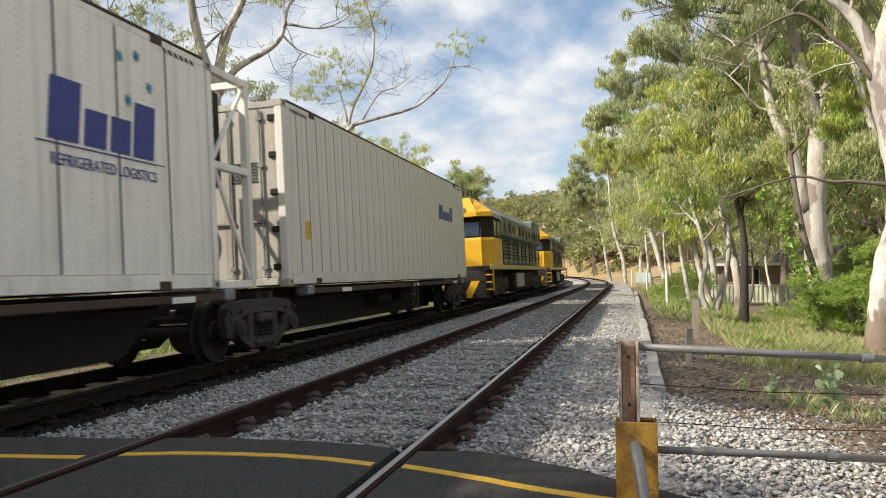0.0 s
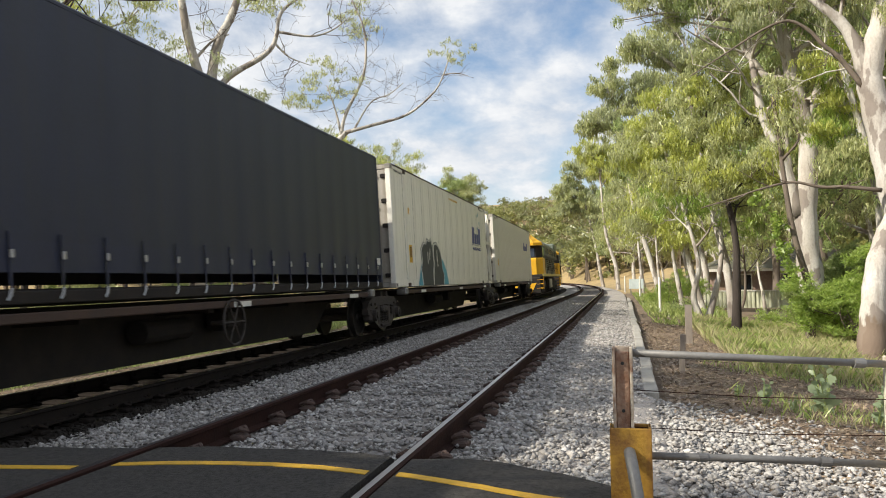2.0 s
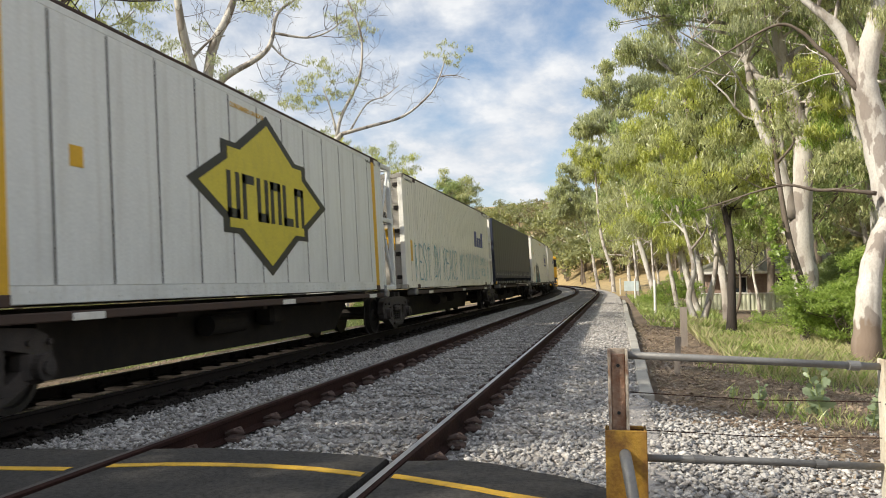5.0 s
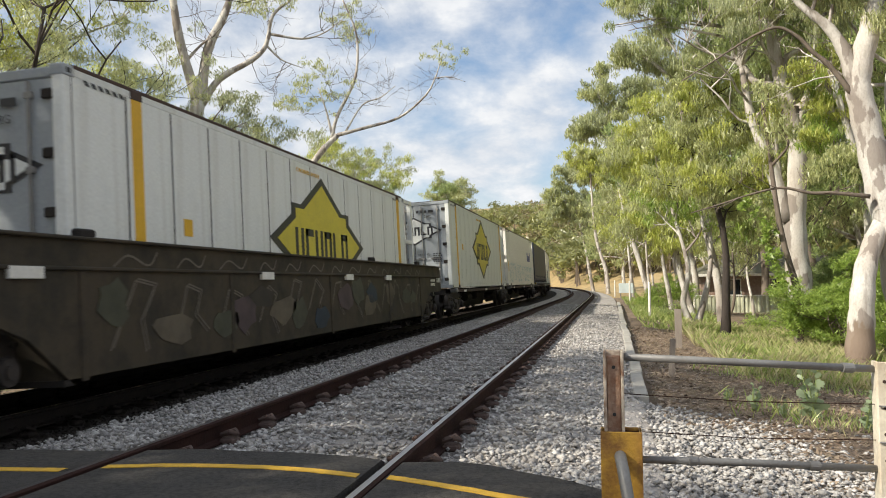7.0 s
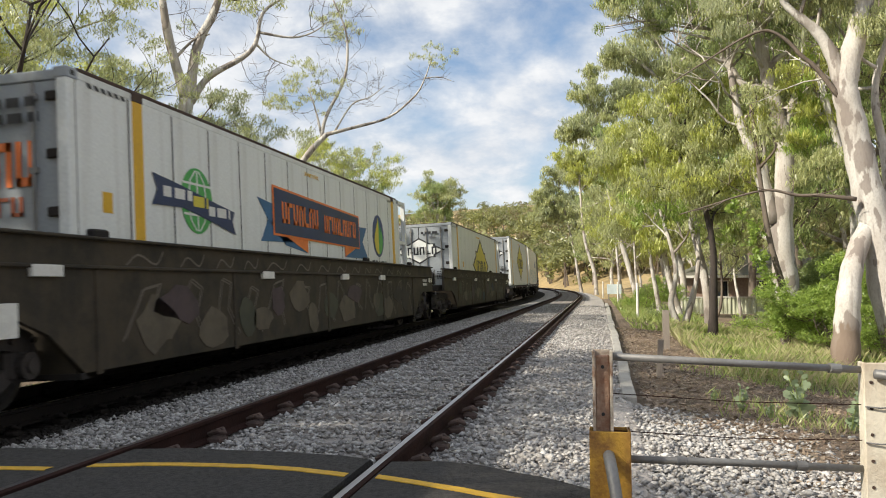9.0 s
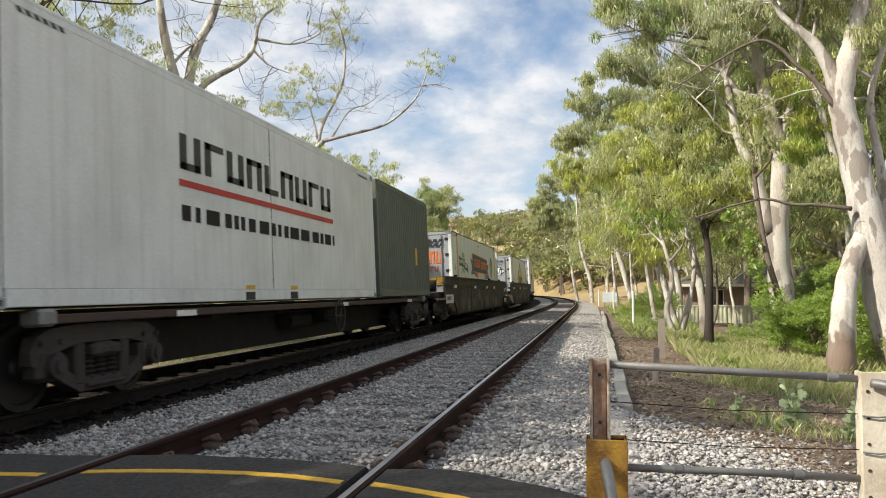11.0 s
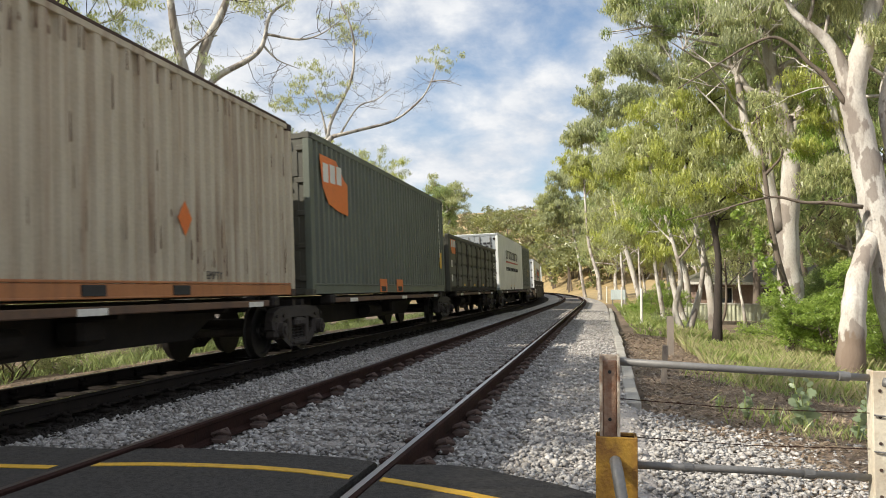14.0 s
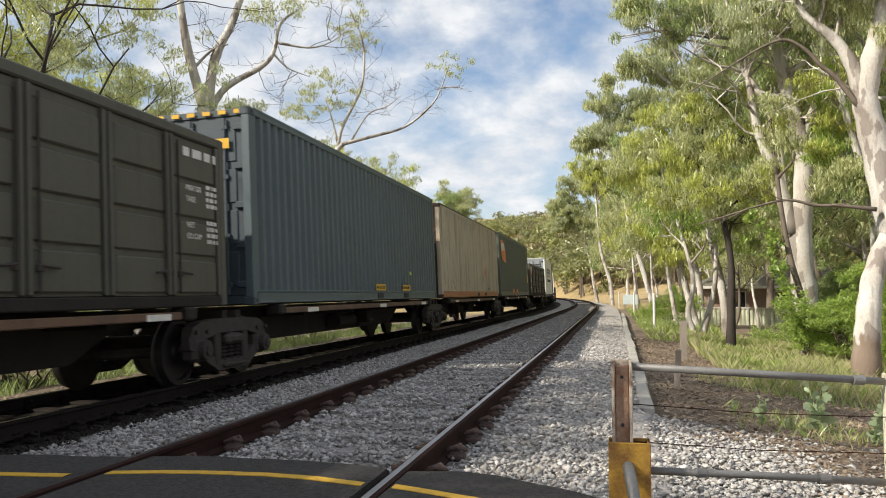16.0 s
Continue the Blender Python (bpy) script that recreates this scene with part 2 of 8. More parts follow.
# ---- mesh helper ----
class Build:
    """Collects the vertices and faces of one mesh."""

    def __init__(self):
        self.v, self.f, self.k = [], [], []

    def add(self, verts, faces, k=0):
        o = len(self.v)
        self.v.extend(tuple(p) for p in verts)
        self.f.extend(tuple(i + o for i in q) for q in faces)
        self.k.extend([k] * len(faces))
        return self

    def box(self, x0, x1, y0, y1, z0, z1, k=0, bevel=0.0):
        if bevel <= 0:
            vs = [(x, y, z) for z in (z0, z1) for x, y in ((x0, y0), (x1, y0), (x1, y1), (x0, y1))]
            return self.add(vs, [(3, 2, 1, 0), (4, 5, 6, 7), (0, 1, 5, 4), (1, 2, 6, 5), (2, 3, 7, 6), (3, 0, 4, 7)], k)
        b = min(bevel, (x1 - x0) / 2.01, (y1 - y0) / 2.01, (z1 - z0) / 2.01)
        rings = []
        for z, i in ((z0, b), (z0 + b, 0), (z1 - b, 0), (z1, b)):
            rings.append([(x0 + i + b, y0 + i, z), (x1 - i - b, y0 + i, z), (x1 - i, y0 + i + b, z), (x1 - i, y1 - i - b, z),
                          (x1 - i - b, y1 - i, z), (x0 + i + b, y1 - i, z), (x0 + i, y1 - i - b, z), (x0 + i, y0 + i + b, z)])
        return self.loft(rings, True, k)

    def loft(self, rings, caps=True, k=0):
        n = len(rings[0])
        fs = []
        for r in range(len(rings) - 1):
            a, c = r * n, (r + 1) * n
            fs += [(a + i, a + (i + 1) % n, c + (i + 1) % n, c + i) for i in range(n)]
        if caps:
            fs.append(tuple(range(n))[::-1])
            fs.append(tuple((len(rings) - 1) * n + i for i in range(n)))
        return self.add([p for r in rings for p in r], fs, k)

    def tube(self, pts, radii, n=10, k=0, caps=True):
        pts = [Vector(p) for p in pts]
        if not hasattr(radii, "__len__"):
            radii = [radii] * len(pts)
        rings, side = [], None
        for i, p in enumerate(pts):
            d = (pts[min(i + 1, len(pts) - 1)] - pts[max(i - 1, 0)])
            d = d.normalized() if d.length > 1e-9 else Vector((0, 0, 1))
            if side is None:
                side = d.cross(Vector((0, 0, 1)) if abs(d.z) < 0.9 else Vector((1, 0, 0))).normalized()
            side = (side - d * side.dot(d)).normalized()
            up = side.cross(d)
            rings.append([p + (side * math.cos(a) + up * math.sin(a)) * radii[i] for a in (2 * math.pi * j / n for j in range(n))])
        return self.loft(rings, caps, k)

    def cyl(self, p0, p1, r, n=16, k=0):
        return self.tube([p0, p1], [r, r], n, k)

    def make(self, name, mats, parent=None, label="", smooth=False):
        me = bpy.data.meshes.new(name)
        me.from_pydata(self.v, [], self.f)
        for m in (mats if isinstance(mats, (list, tuple)) else [mats]):
            me.materials.append(m)
        me.polygons.foreach_set("material_index", self.k)
        if smooth:
            me.polygons.foreach_set("use_smooth", [True] * len(self.f))
        me.update()
        ob = new(name, me)
        if parent is not None:
            ob.parent = parent
        if label:
            tagged(ob, label)
        return ob


def thing(name, label, category, m=None, group="", kind=""):
    ob = new(name)
    ob.empty_display_size = 0.2
    if m is not None:
        ob.matrix_world = m
    return tagged(ob, label, category, group, kind)


def numpy_mesh(name, verts, faces, mats, parent=None, smooth=False, pick=None):
    """verts (n, 3) and faces (m, 3 or 4) as arrays."""
    me = bpy.data.meshes.new(name)
    k = faces.shape[1]
    me.vertices.add(len(verts))
    me.vertices.foreach_set("co", np.asarray(verts, np.float32).ravel())
    me.loops.add(faces.size)
    me.loops.foreach_set("vertex_index", faces.astype(np.int32).ravel())
    me.polygons.add(len(faces))
    me.polygons.foreach_set("loop_start", np.arange(0, faces.size, k, dtype=np.int32))
    if smooth:
        me.polygons.foreach_set("use_smooth", np.ones(len(faces), bool))
    for m in (mats if isinstance(mats, (list, tuple)) else [mats]):
        me.materials.append(m)
    if pick is not None:
        me.polygons.foreach_set("material_index", np.asarray(pick, np.int32))
    me.update(calc_edges=True)
    ob = new(name, me)
    if parent is not None:
        ob.parent = parent
    return ob


# ---- the line of the two tracks: straight past the crossing, then a long curve to the left ----
BEND_Y, BEND_R = 50.0, 560.0
NEAR_X, FAR_X = -2.05, -6.25
CANT = 0.045
FAR_Z = -0.22


def line_at(x0, s):
    """Place and heading (radians, to the left) at s metres along a line that lies x0 from the origin."""
    if s <= BEND_Y:
        return x0, s, 0.0
    r = BEND_R + x0
    a = (s - BEND_Y) / r
    return x0 - r * (1 - math.cos(a)), BEND_Y + r * math.sin(a), a


def on_line(x0, s, dx=0.0, z=0.0):
    x, y, a = line_at(x0, s)
    return Vector((x + dx * math.cos(a), y + dx * math.sin(a), z))


STATIONS = [-190, -60, -20, 0, 20, 40] + [50 + 8 * i for i in range(27)]


def strip(name, x0, profile, mats, s_list=STATIONS, ks=None, parent=None, closed=False):
    """A cross-section (dx, z) carried along a line."""
    b = Build()
    n = len(profile)
    vs = [on_line(x0, s, dx, z) for s in s_list for dx, z in profile]
    m = n if closed else n - 1
    for i in range(len(s_list) - 1):
        for j in range(m):
            a, c = i * n + j, i * n + (j + 1) % n
            b.f.append((a, c, c + n, a + n))
            b.k.append(ks[j] if ks else 0)
    b.v = vs
    return b.make(name, mats, parent)


def ground_z(x, y):
    """Height of the ground beside the line."""
    xr, sgn = x, 1
    if y > BEND_Y:
        xr = x + (y - BEND_Y) ** 2 / (2 * BEND_R)
    if xr > 0.2:
        z = -0.27 - 0.42 * min(1.0, (xr - 0.2) / 4.0)
    elif xr < -8.5:
        z = -0.50 - 0.7 * min(1.0, (-8.5 - xr) / 5.0)
    elif xr < -3.0:
        z = -0.78
    else:
        z = -0.40
    z += 0.05 * noise.noise(Vector((x * 0.35, y * 0.35, 0))) * min(1, abs(xr + 4) / 8)
    # the hillside that closes the valley, cut through by the line
    far = min(1.0, max(0.0, (abs(xr + 4) - 7) / 14))
    if y > 80:
        z += far * (y - 80) * 0.042
    if y > 150:
        z += far * (y - 150) * 0.06
    if xr > 14:
        z += (xr - 14) * 0.05
    if xr < -30:
        z += (-30 - xr) * 0.05
    return z


# ---- ground and line ----
def make_ground():
    xs = sorted(set([-900, -500, -300, -200, -150, -110, -80] + list(range(-60, -8, 4)) + [-9, -8.4, -7, -5, -3, -1, 0.2] +
                    [0.2 + 0.6 * i for i in range(1, 13)] + list(range(8, 40, 3)) + [46, 60, 80, 110, 150, 220, 320, 500, 900]))
    ys = sorted(set([-900, -500, -300, -200, -120, -80, -50, -30, -20, -12] + list(range(-8, 60, 2)) + list(range(60, 180, 6)) +
                    [190, 205, 225, 250, 280, 320, 380, 460, 600, 900]))
    vs = []
    for y in ys:
        for x in xs:
            bend = (y - BEND_Y) ** 2 / (2 * BEND_R) if BEND_Y < y < 320 else (0 if y <= BEND_Y else 65.0)
            px = x - bend if abs(x) < 100 else x
            vs.append((px, y, min(ground_z(px, y), 60)))
    w = len(xs)
    fs = [(j * w + i, j * w + i + 1, (j + 1) * w + i + 1, (j + 1) * w + i) for j in range(len(ys) - 1) for i in range(w - 1)]
    near = [1 if -30 < vs[f[0]][0] < 14 and -14 < vs[f[0]][1] < 62 else 0 for f in fs]
    g = numpy_mesh("ground", np.array(vs), np.array(fs), [grass_ground_m, earth_m], smooth=True, pick=near)
    tagged(g, "dry grassy earth with leaf litter falling away from the line", "ground", kind="structure")


def grass_ground():
    m = material("dry_grass_earth", (0.40, 0.29, 0.14), 0.95, second=(0.22, 0.175, 0.085), scale=0.35, amount=0.9, grain=14, bump=0.8, dist=0.06)
    return m


grass_ground_m = grass_ground()

RAIL = [(-0.07, -0.165), (-0.07, -0.15), (-0.012, -0.135), (-0.012, -0.045), (-0.036, -0.032), (-0.036, -0.009), (-0.021, 0.0),
        (0.015, 0.0), (0.036, -0.009), (0.036, -0.032), (0.012, -0.045), (0.012, -0.135), (0.07, -0.15), (0.07, -0.165)]


def rail(x0, dx, z, parent, side, head=None):
    prof = [(dx + a, z + h) for a, h in RAIL]
    ks = [0] * 13
    ks[6] = 1
    return strip("rail", x0, prof, [side, head or head_m], ks=ks, parent=parent)


def make_tracks():
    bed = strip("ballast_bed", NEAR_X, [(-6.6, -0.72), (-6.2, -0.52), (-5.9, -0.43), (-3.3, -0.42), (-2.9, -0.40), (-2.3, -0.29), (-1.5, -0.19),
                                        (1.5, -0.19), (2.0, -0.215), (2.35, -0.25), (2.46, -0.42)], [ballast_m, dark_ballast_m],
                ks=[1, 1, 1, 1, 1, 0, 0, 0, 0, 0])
    tagged(bed, "grey crushed-stone ballast under two railway tracks", "ballast", kind="structure")
    near = thing("near_track", "empty railway track on grey ballast with rusty rails", "railway track", kind="structure")
    far = thing("far_track", "railway track with oily ballast darkened for the shade under the goods train", "railway track", kind="structure")
    rail(NEAR_X, -0.80 - 0.035, 0, near, rail_m, dull_head_m), rail(NEAR_X, 0.80 + 0.035, 0, near, rail_m)
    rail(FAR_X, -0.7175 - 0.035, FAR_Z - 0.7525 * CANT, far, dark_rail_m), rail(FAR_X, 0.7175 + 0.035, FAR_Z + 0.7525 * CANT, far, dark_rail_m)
    sl, cl = Build(), Build()
    sl.box(-1.25, 1.25, -0.12, 0.12, -0.27, -0.172, bevel=0.02)
    for sgn in (-1, 1):
        for side in (-1, 1):
            x = sgn * 0.835 + side * 0.105
            cl.box(x - 0.06, x + 0.06, -0.065, 0.065, -0.175, -0.122, bevel=0.015)
            cl.tube([(x - side * 0.055, -0.03, -0.105), (x + side * 0.02, -0.05, -0.075), (x + side * 0.06, 0, -0.10), (x + side * 0.02, 0.05, -0.08), (x - side * 0.055, 0.03, -0.105)], 0.018, 6)
    for x0, trk, s0, s1 in ((NEAR_X, near, 4.9, 100), (FAR_X, far, 0, 40)):
        s, first = s0, None
        while s < s1:
            x, y, a = line_at(x0, s)
            z = 0 if trk is near else FAR_Z
            if first is None:
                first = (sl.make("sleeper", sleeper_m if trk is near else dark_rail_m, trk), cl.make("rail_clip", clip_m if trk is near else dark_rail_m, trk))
                o, c = first
            else:
                o, c = first[0].copy(), first[1].copy()
                scene.collection.objects.link(o), scene.collection.objects.link(c)
                o.parent = c.parent = trk
            o.matrix_basis = c.matrix_basis = pose(x, y, z, 0, 0, math.degrees(a))
            s += 0.66
    return near, far


def stones(name, label, count, region, mat, size=(0.015, 0.031)):
    """Loose broken stones, each a sharp-edged irregular block, as one mesh."""
    rng = np.random.default_rng(7 + count)
    base = np.array([(1.2, 0.15, 0.1), (0.1, 1.1, -0.1), (-1.2, 0.1, 0.12), (-0.1, -1.1, 0), (0.2, -0.1, 1.25), (-0.15, 0.1, -1.2)], float)
    fc = np.array([(0, 1, 4), (1, 2, 4), (2, 3, 4), (3, 0, 4), (1, 0, 5), (2, 1, 5), (3, 2, 5), (0, 3, 5)])
    P = region(rng, count)
    n = len(P)
    V = base[None] * rng.uniform(0.6, 1.15, (n, 6, 3)) * np.stack([rng.uniform(0.8, 1.3, n), rng.uniform(0.7, 1.1, n), rng.uniform(0.35, 0.65, n)], 1)[:, None]
    V *= rng.uniform(*size, n)[:, None, None] * rng.choice([0.8, 1.0, 1.25], n)[:, None, None]
    a, b = rng.uniform(0, 6.28, n), rng.normal(0, 0.5, n)
    ca, sa, cb, sb = np.cos(a), np.sin(a), np.cos(b), np.sin(b)
    y2 = V[..., 1] * cb[:, None] - V[..., 2] * sb[:, None]
    z2 = V[..., 1] * sb[:, None] + V[..., 2] * cb[:, None]
    x3 = V[..., 0] * ca[:, None] - y2 * sa[:, None]
    y3 = V[..., 0] * sa[:, None] + y2 * ca[:, None]
    V = np.stack([x3, y3, z2], -1) + P[:, None]
    F = (fc[None] + 6 * np.arange(n)[:, None, None]).reshape(-1, 3)
    ob = numpy_mesh(name, V.reshape(-1, 3), F, mat)
    return tagged(ob, label, "gravel", kind="stuff")


def bed_z(dx):
    return np.interp(dx, [-6.6, -6.2, -5.9, -3.3, -2.9, -2.3, -1.5, 1.5, 2.0, 2.35, 2.9, 4.3], [-0.72, -0.52, -0.43, -0.42, -0.40, -0.29, -0.19, -0.19, -0.215, -0.25, -0.33, -0.5])


def near_region(rng, n):
    y = 3.7 + 38 * rng.random(n) ** 2.6
    dx = rng.uniform(-2.95, 3.0, n)
    wide = np.where(y < 8.4, 1.6, 0) * rng.random(n)
    dx = dx + np.where(dx > 2.0, wide, 0)
    keep = (np.abs(np.abs(dx) - 0.835) > 0.085) & ~((dx > 2.32) & (dx < 2.52) & (y > 8.4)) & ~((dx > 2.4) & (y > 8.4))
    # the crossing's edge bows away from the line
    keep &= y > 0.03 + np.interp(dx + NEAR_X, [-4.6, -3.94, -2.99, -2.39, -1.85, -1.45, -1.25, -0.9, -0.66, -0.3, -0.08, 0.45], [4.38, 4.44, 4.55, 4.65, 4.64, 4.58, 4.50, 4.55, 4.50, 4.27, 4.08, 3.65])
    y, dx = y[keep], dx[keep]
    z = bed_z(dx) + rng.uniform(-0.012, 0.03, len(dx)) + 0.03 * np.sin(y * 9.5) * (np.abs(dx) < 1.3) * 0.4
    return np.stack([NEAR_X + dx, y, z], 1)


def shoulder_region(rng, n):
    x = 0.15 + 3.4 * rng.random(n) ** 1.3
    y = 3.6 + 4.9 * rng.random(n)
    keep = (x < 3.4 - 0.55 * (y - 3.6)) & (y > 3.75 - 0.25 * x)
    x, y = x[keep], y[keep]
    z = -0.275 - 0.105 * np.clip(x - 0.2, 0, 4) + rng.uniform(-0.01, 0.03, len(x))
    return np.stack([x, y, z], 1)


def far_region(rng, n):
    y = 5 + 22 * rng.random(n) ** 1.6
    dx = rng.uniform(-3.35, -2.7, n)
    z = bed_z(dx) + rng.uniform(-0.012, 0.02, n)
    return np.stack([NEAR_X + dx, y, z], 1)


# ---- the level crossing ----
def make_crossing():
    def edge(x):
        return float(np.interp(x, [-4.6, -3.94, -2.99, -2.39, -1.85, -1.45, -1.25, -0.9, -0.66, -0.3, -0.08, 0.45], [4.38, 4.44, 4.55, 4.65, 4.64, 4.58, 4.50, 4.55, 4.50, 4.27, 4.08, 3.65]))

    def piece(name, x0, x1, top):
        b = Build()
        n = 26
        rings = []
        for i in range(n + 1):
            x = x0 + (x1 - x0) * i / n
            e = edge(x) + 0.025 * noise.noise(Vector((x * 3, 0, 5)))
            rings.append([(x, -12, -0.5), (x, -12, top), (x, e - 0.06, top), (x, e, top - 0.025), (x, e + 0.035, -0.5)])
        b.loft(rings, True)
        return tagged(b.make(name, asphalt_m), "dark asphalt level crossing panel flush with the rails", "road", kind="structure")

    rl, rr = NEAR_X - 0.835, NEAR_X + 0.835
    piece("road_outer", -4.6, rl - 0.045, -0.012)
    piece("road_between", rl + 0.085, rr - 0.085, -0.008)
    piece("road_inner", rr + 0.045, 0.45, -0.012)

    def line(x0, x1, back, shift):
        b = Build()
        n = 20
        vs, w = [], 0.058
        for i in range(n + 1):
            x = x0 + (x1 - x0) * i / n
            y = back(x)
            jag = 0.006 * noise.noise(Vector((x * 14, y, 1)))
            vs += [(x, y - w + jag, shift), (x, y + w * 0.3 + jag, shift), (x, y - w + jag, shift - 0.004), (x, y + w * 0.3 + jag, shift - 0.004)]
        fs = []
        for i in range(n):
            a = i * 4
            fs += [(a, a + 4, a + 5, a + 1), (a + 2, a, a + 4, a + 6)[::-1], (a + 1, a + 3, a + 7, a + 5)[::-1]]
        b.add(vs, fs)
        tagged(b.make("painted_line", line_m), "worn yellow edge line on the crossing asphalt", "road marking", group="crossing edge lines")

    line(-4.6, rl - 0.09, lambda x: float(np.interp(x, [-4.6, -3.47, -2.9], [3.80, 3.93, 3.99])), -0.0075)
    line(rl + 0.10, rr - 0.10, lambda x: float(np.interp(x, [-2.8, -2.5, -2.2, -1.9, -1.6, -1.32], [4.07, 4.15, 4.19, 4.20, 4.17, 4.09])), -0.0035)
    line(rr + 0.06, 0.45, lambda x: float(np.interp(x, [-1.14, -0.71, -0.40, -0.09, 0.45], [4.10, 3.92, 3.77, 3.66, 3.46])), -0.0075)


make_ground()
NEAR_TRACK, FAR_TRACK = make_tracks()
stones("loose_ballast", "grey and brown broken ballast stones along the tracks", 82000, near_region, stone_m)
stones("shoulder_ballast", "grey ballast stones spread beyond the track shoulder", 15000, shoulder_region, stone_m)
stones("shaded_oily_loose_ballast", "oily ballast stones beside the train, coloured darker for its shade", 9000, far_region, dark_ballast_m)
make_crossing()


# ---- the goods train ----
def travel(t):
    """How far the train has run after t seconds."""
    u = t / 16.0
    return 11.032 * t + 11.224 * u ** 2 - 86.277 * u ** 3 + 139.427 * u ** 4 - 63.059 * u ** 5


DECK = 0.745
LIFT = 0.24   # the bodies ride this much higher over the bogies
MOVERS = []   # (thing, station at the start)
WHEELS = []   # (wheelset, station at the start, pose on its bogie)


def lift_body(w):
    for ch in w.children:
        ch.matrix_basis = pose(0, 0, LIFT) @ ch.matrix_basis


def on_train(ob, station):
    MOVERS.append((ob, station))
    return ob


def paint(name, color, dirt=(0.30, 0.26, 0.20), amount=0.35, rough=0.45, second=None):
    return material(name, color, rough, second=second or tuple(c * 0.82 for c in color), scale=0.9, amount=0.8, grain=30, bump=0.03, streak=dirt, streak_amount=amount)


white_a = paint("cream_white_reefer_paint", (0.68, 0.65, 0.58))
white_b = paint("white_reefer_paint", (0.84, 0.81, 0.73))
white_c = paint("clean_white_paint", (0.72, 0.735, 0.71), amount=0.25)
navy_m = paint("navy_curtain_vinyl", (0.019, 0.024, 0.050), (0.03, 0.03, 0.035), 0.5, 0.5)
navy_low_m = paint("blue_curtain_hem", (0.020, 0.025, 0.055), (0.03, 0.03, 0.04), 0.4, 0.5)
green_m = paint("grey_green_container_paint", (0.115, 0.13, 0.102), (0.05, 0.05, 0.04), 0.35, 0.55)
dark_green_m = paint("dark_olive_box_paint", (0.086, 0.083, 0.064), (0.04, 0.036, 0.03), 0.4, 0.6)
cream_m = paint("rusting_cream_container_paint", (0.50, 0.44, 0.33), (0.20, 0.10, 0.05), 0.75, 0.6, second=(0.42, 0.36, 0.26))
orange_sill_m = paint("orange_brown_sill_paint", (0.42, 0.17, 0.065), (0.15, 0.07, 0.04), 0.5, 0.6)
slate_m = paint("slate_blue_container_paint", (0.085, 0.115, 0.125), (0.05, 0.06, 0.06), 0.3, 0.5)
yellow_m = paint("yellow_stripe_paint", (0.70, 0.40, 0.025), (0.35, 0.2, 0.05), 0.3)
logo_yellow_m = paint("pale_yellow_logo_paint", (0.62, 0.52, 0.06), (0.4, 0.33, 0.1), 0.3)
logo_blue_m = paint("royal_blue_logo_paint", (0.035, 0.05, 0.24), (0.1, 0.1, 0.2), 0.3)
logo_teal_m = paint("teal_paint", (0.03, 0.25, 0.33), (0.1, 0.3, 0.35), 0.2)
logo_orange_m = paint("orange_logo_paint", (0.72, 0.17, 0.035), (0.4, 0.12, 0.05), 0.3)
logo_red_m = paint("red_logo_paint", (0.45, 0.03, 0.035), (0.3, 0.05, 0.05), 0.2)
logo_green_m = paint("green_logo_paint", (0.06, 0.34, 0.08), (0.1, 0.3, 0.1), 0.2)
logo_white_m = paint("white_marking_paint", (0.72, 0.71, 0.68), (0.4, 0.38, 0.34), 0.3)
black_paint = paint("black_marking_paint", (0.025, 0.025, 0.03), (0.06, 0.06, 0.06), 0.3)
graffiti_m = paint("teal_spray_paint", (0.09, 0.33, 0.41), (0.32, 0.50, 0.53), 0.7)
glass_m = material("dark_cab_glass", (0.02, 0.025, 0.03), 0.05, 0.0, scale=2, amount=0.2, grain=5, bump=0.0, spec=1.0)
chrome_m = material("buckle_steel", (0.45, 0.45, 0.45), 0.4, 0.8, scale=9, grain=60, bump=0.1)
SIDE = 1.219


def lettering(text, size, parent, m, mat, name="lettering", label="", bold=0.0, squeeze=1.0):
    cu = bpy.data.curves.new("letters", "FONT")
    cu.body, cu.size, cu.offset, cu.resolution_u = text, size, bold, 3
    cu.extrude = 0.002
    tmp = new("letters", cu)
    bpy.context.view_layer.update()
    me = bpy.data.meshes.new_from_object(tmp.evaluated_get(bpy.context.evaluated_depsgraph_get()))
    bpy.data.objects.remove(tmp)
    me.materials.clear()
    me.materials.append(mat)
    ob = new(name, me)
    ob.parent = parent
    ob.matrix_basis = m @ Matrix.Diagonal((squeeze, 1, 1, 1))
    if label:
        tagged(ob, label)
    return ob


def on_side(y, z, x=SIDE):
    """On the right-hand side of a container: reading runs forward with +y, up is +z."""
    return Matrix(((0, 0, 1, x + 0.004), (1, 0, 0, y), (0, 1, 0, z), (0, 0, 0, 1)))


def on_rear(x, z, y):
    """On the rear end of a container: reading runs with +x."""
    return Matrix(((1, 0, 0, x), (0, 0, -1, y - 0.004), (0, 1, 0, z), (0, 0, 0, 1)))


def shape(name, pts, parent, m, mat, label="", holes=None):
    """A flat painted or stuck-on shape from its outline (u, v), 3 mm thick."""
    b = Build()
    n = len(pts)
    b.add([(u, v, 0.003) for u, v in pts] + [(u, v, -0.001) for u, v in pts], [tuple(range(n))] + [(i, i + n, (i + 1) % n + n, (i + 1) % n) for i in range(n)])
    ob = b.make(name, mat, parent, label)
    ob.matrix_basis = m
    return ob


def rect(u0, v0, u1, v1, skew=0.0):
    return [(u0, v0), (u1, v0), (u1 + skew * (v1 - v0), v1), (u0 + skew * (v1 - v0), v1)]


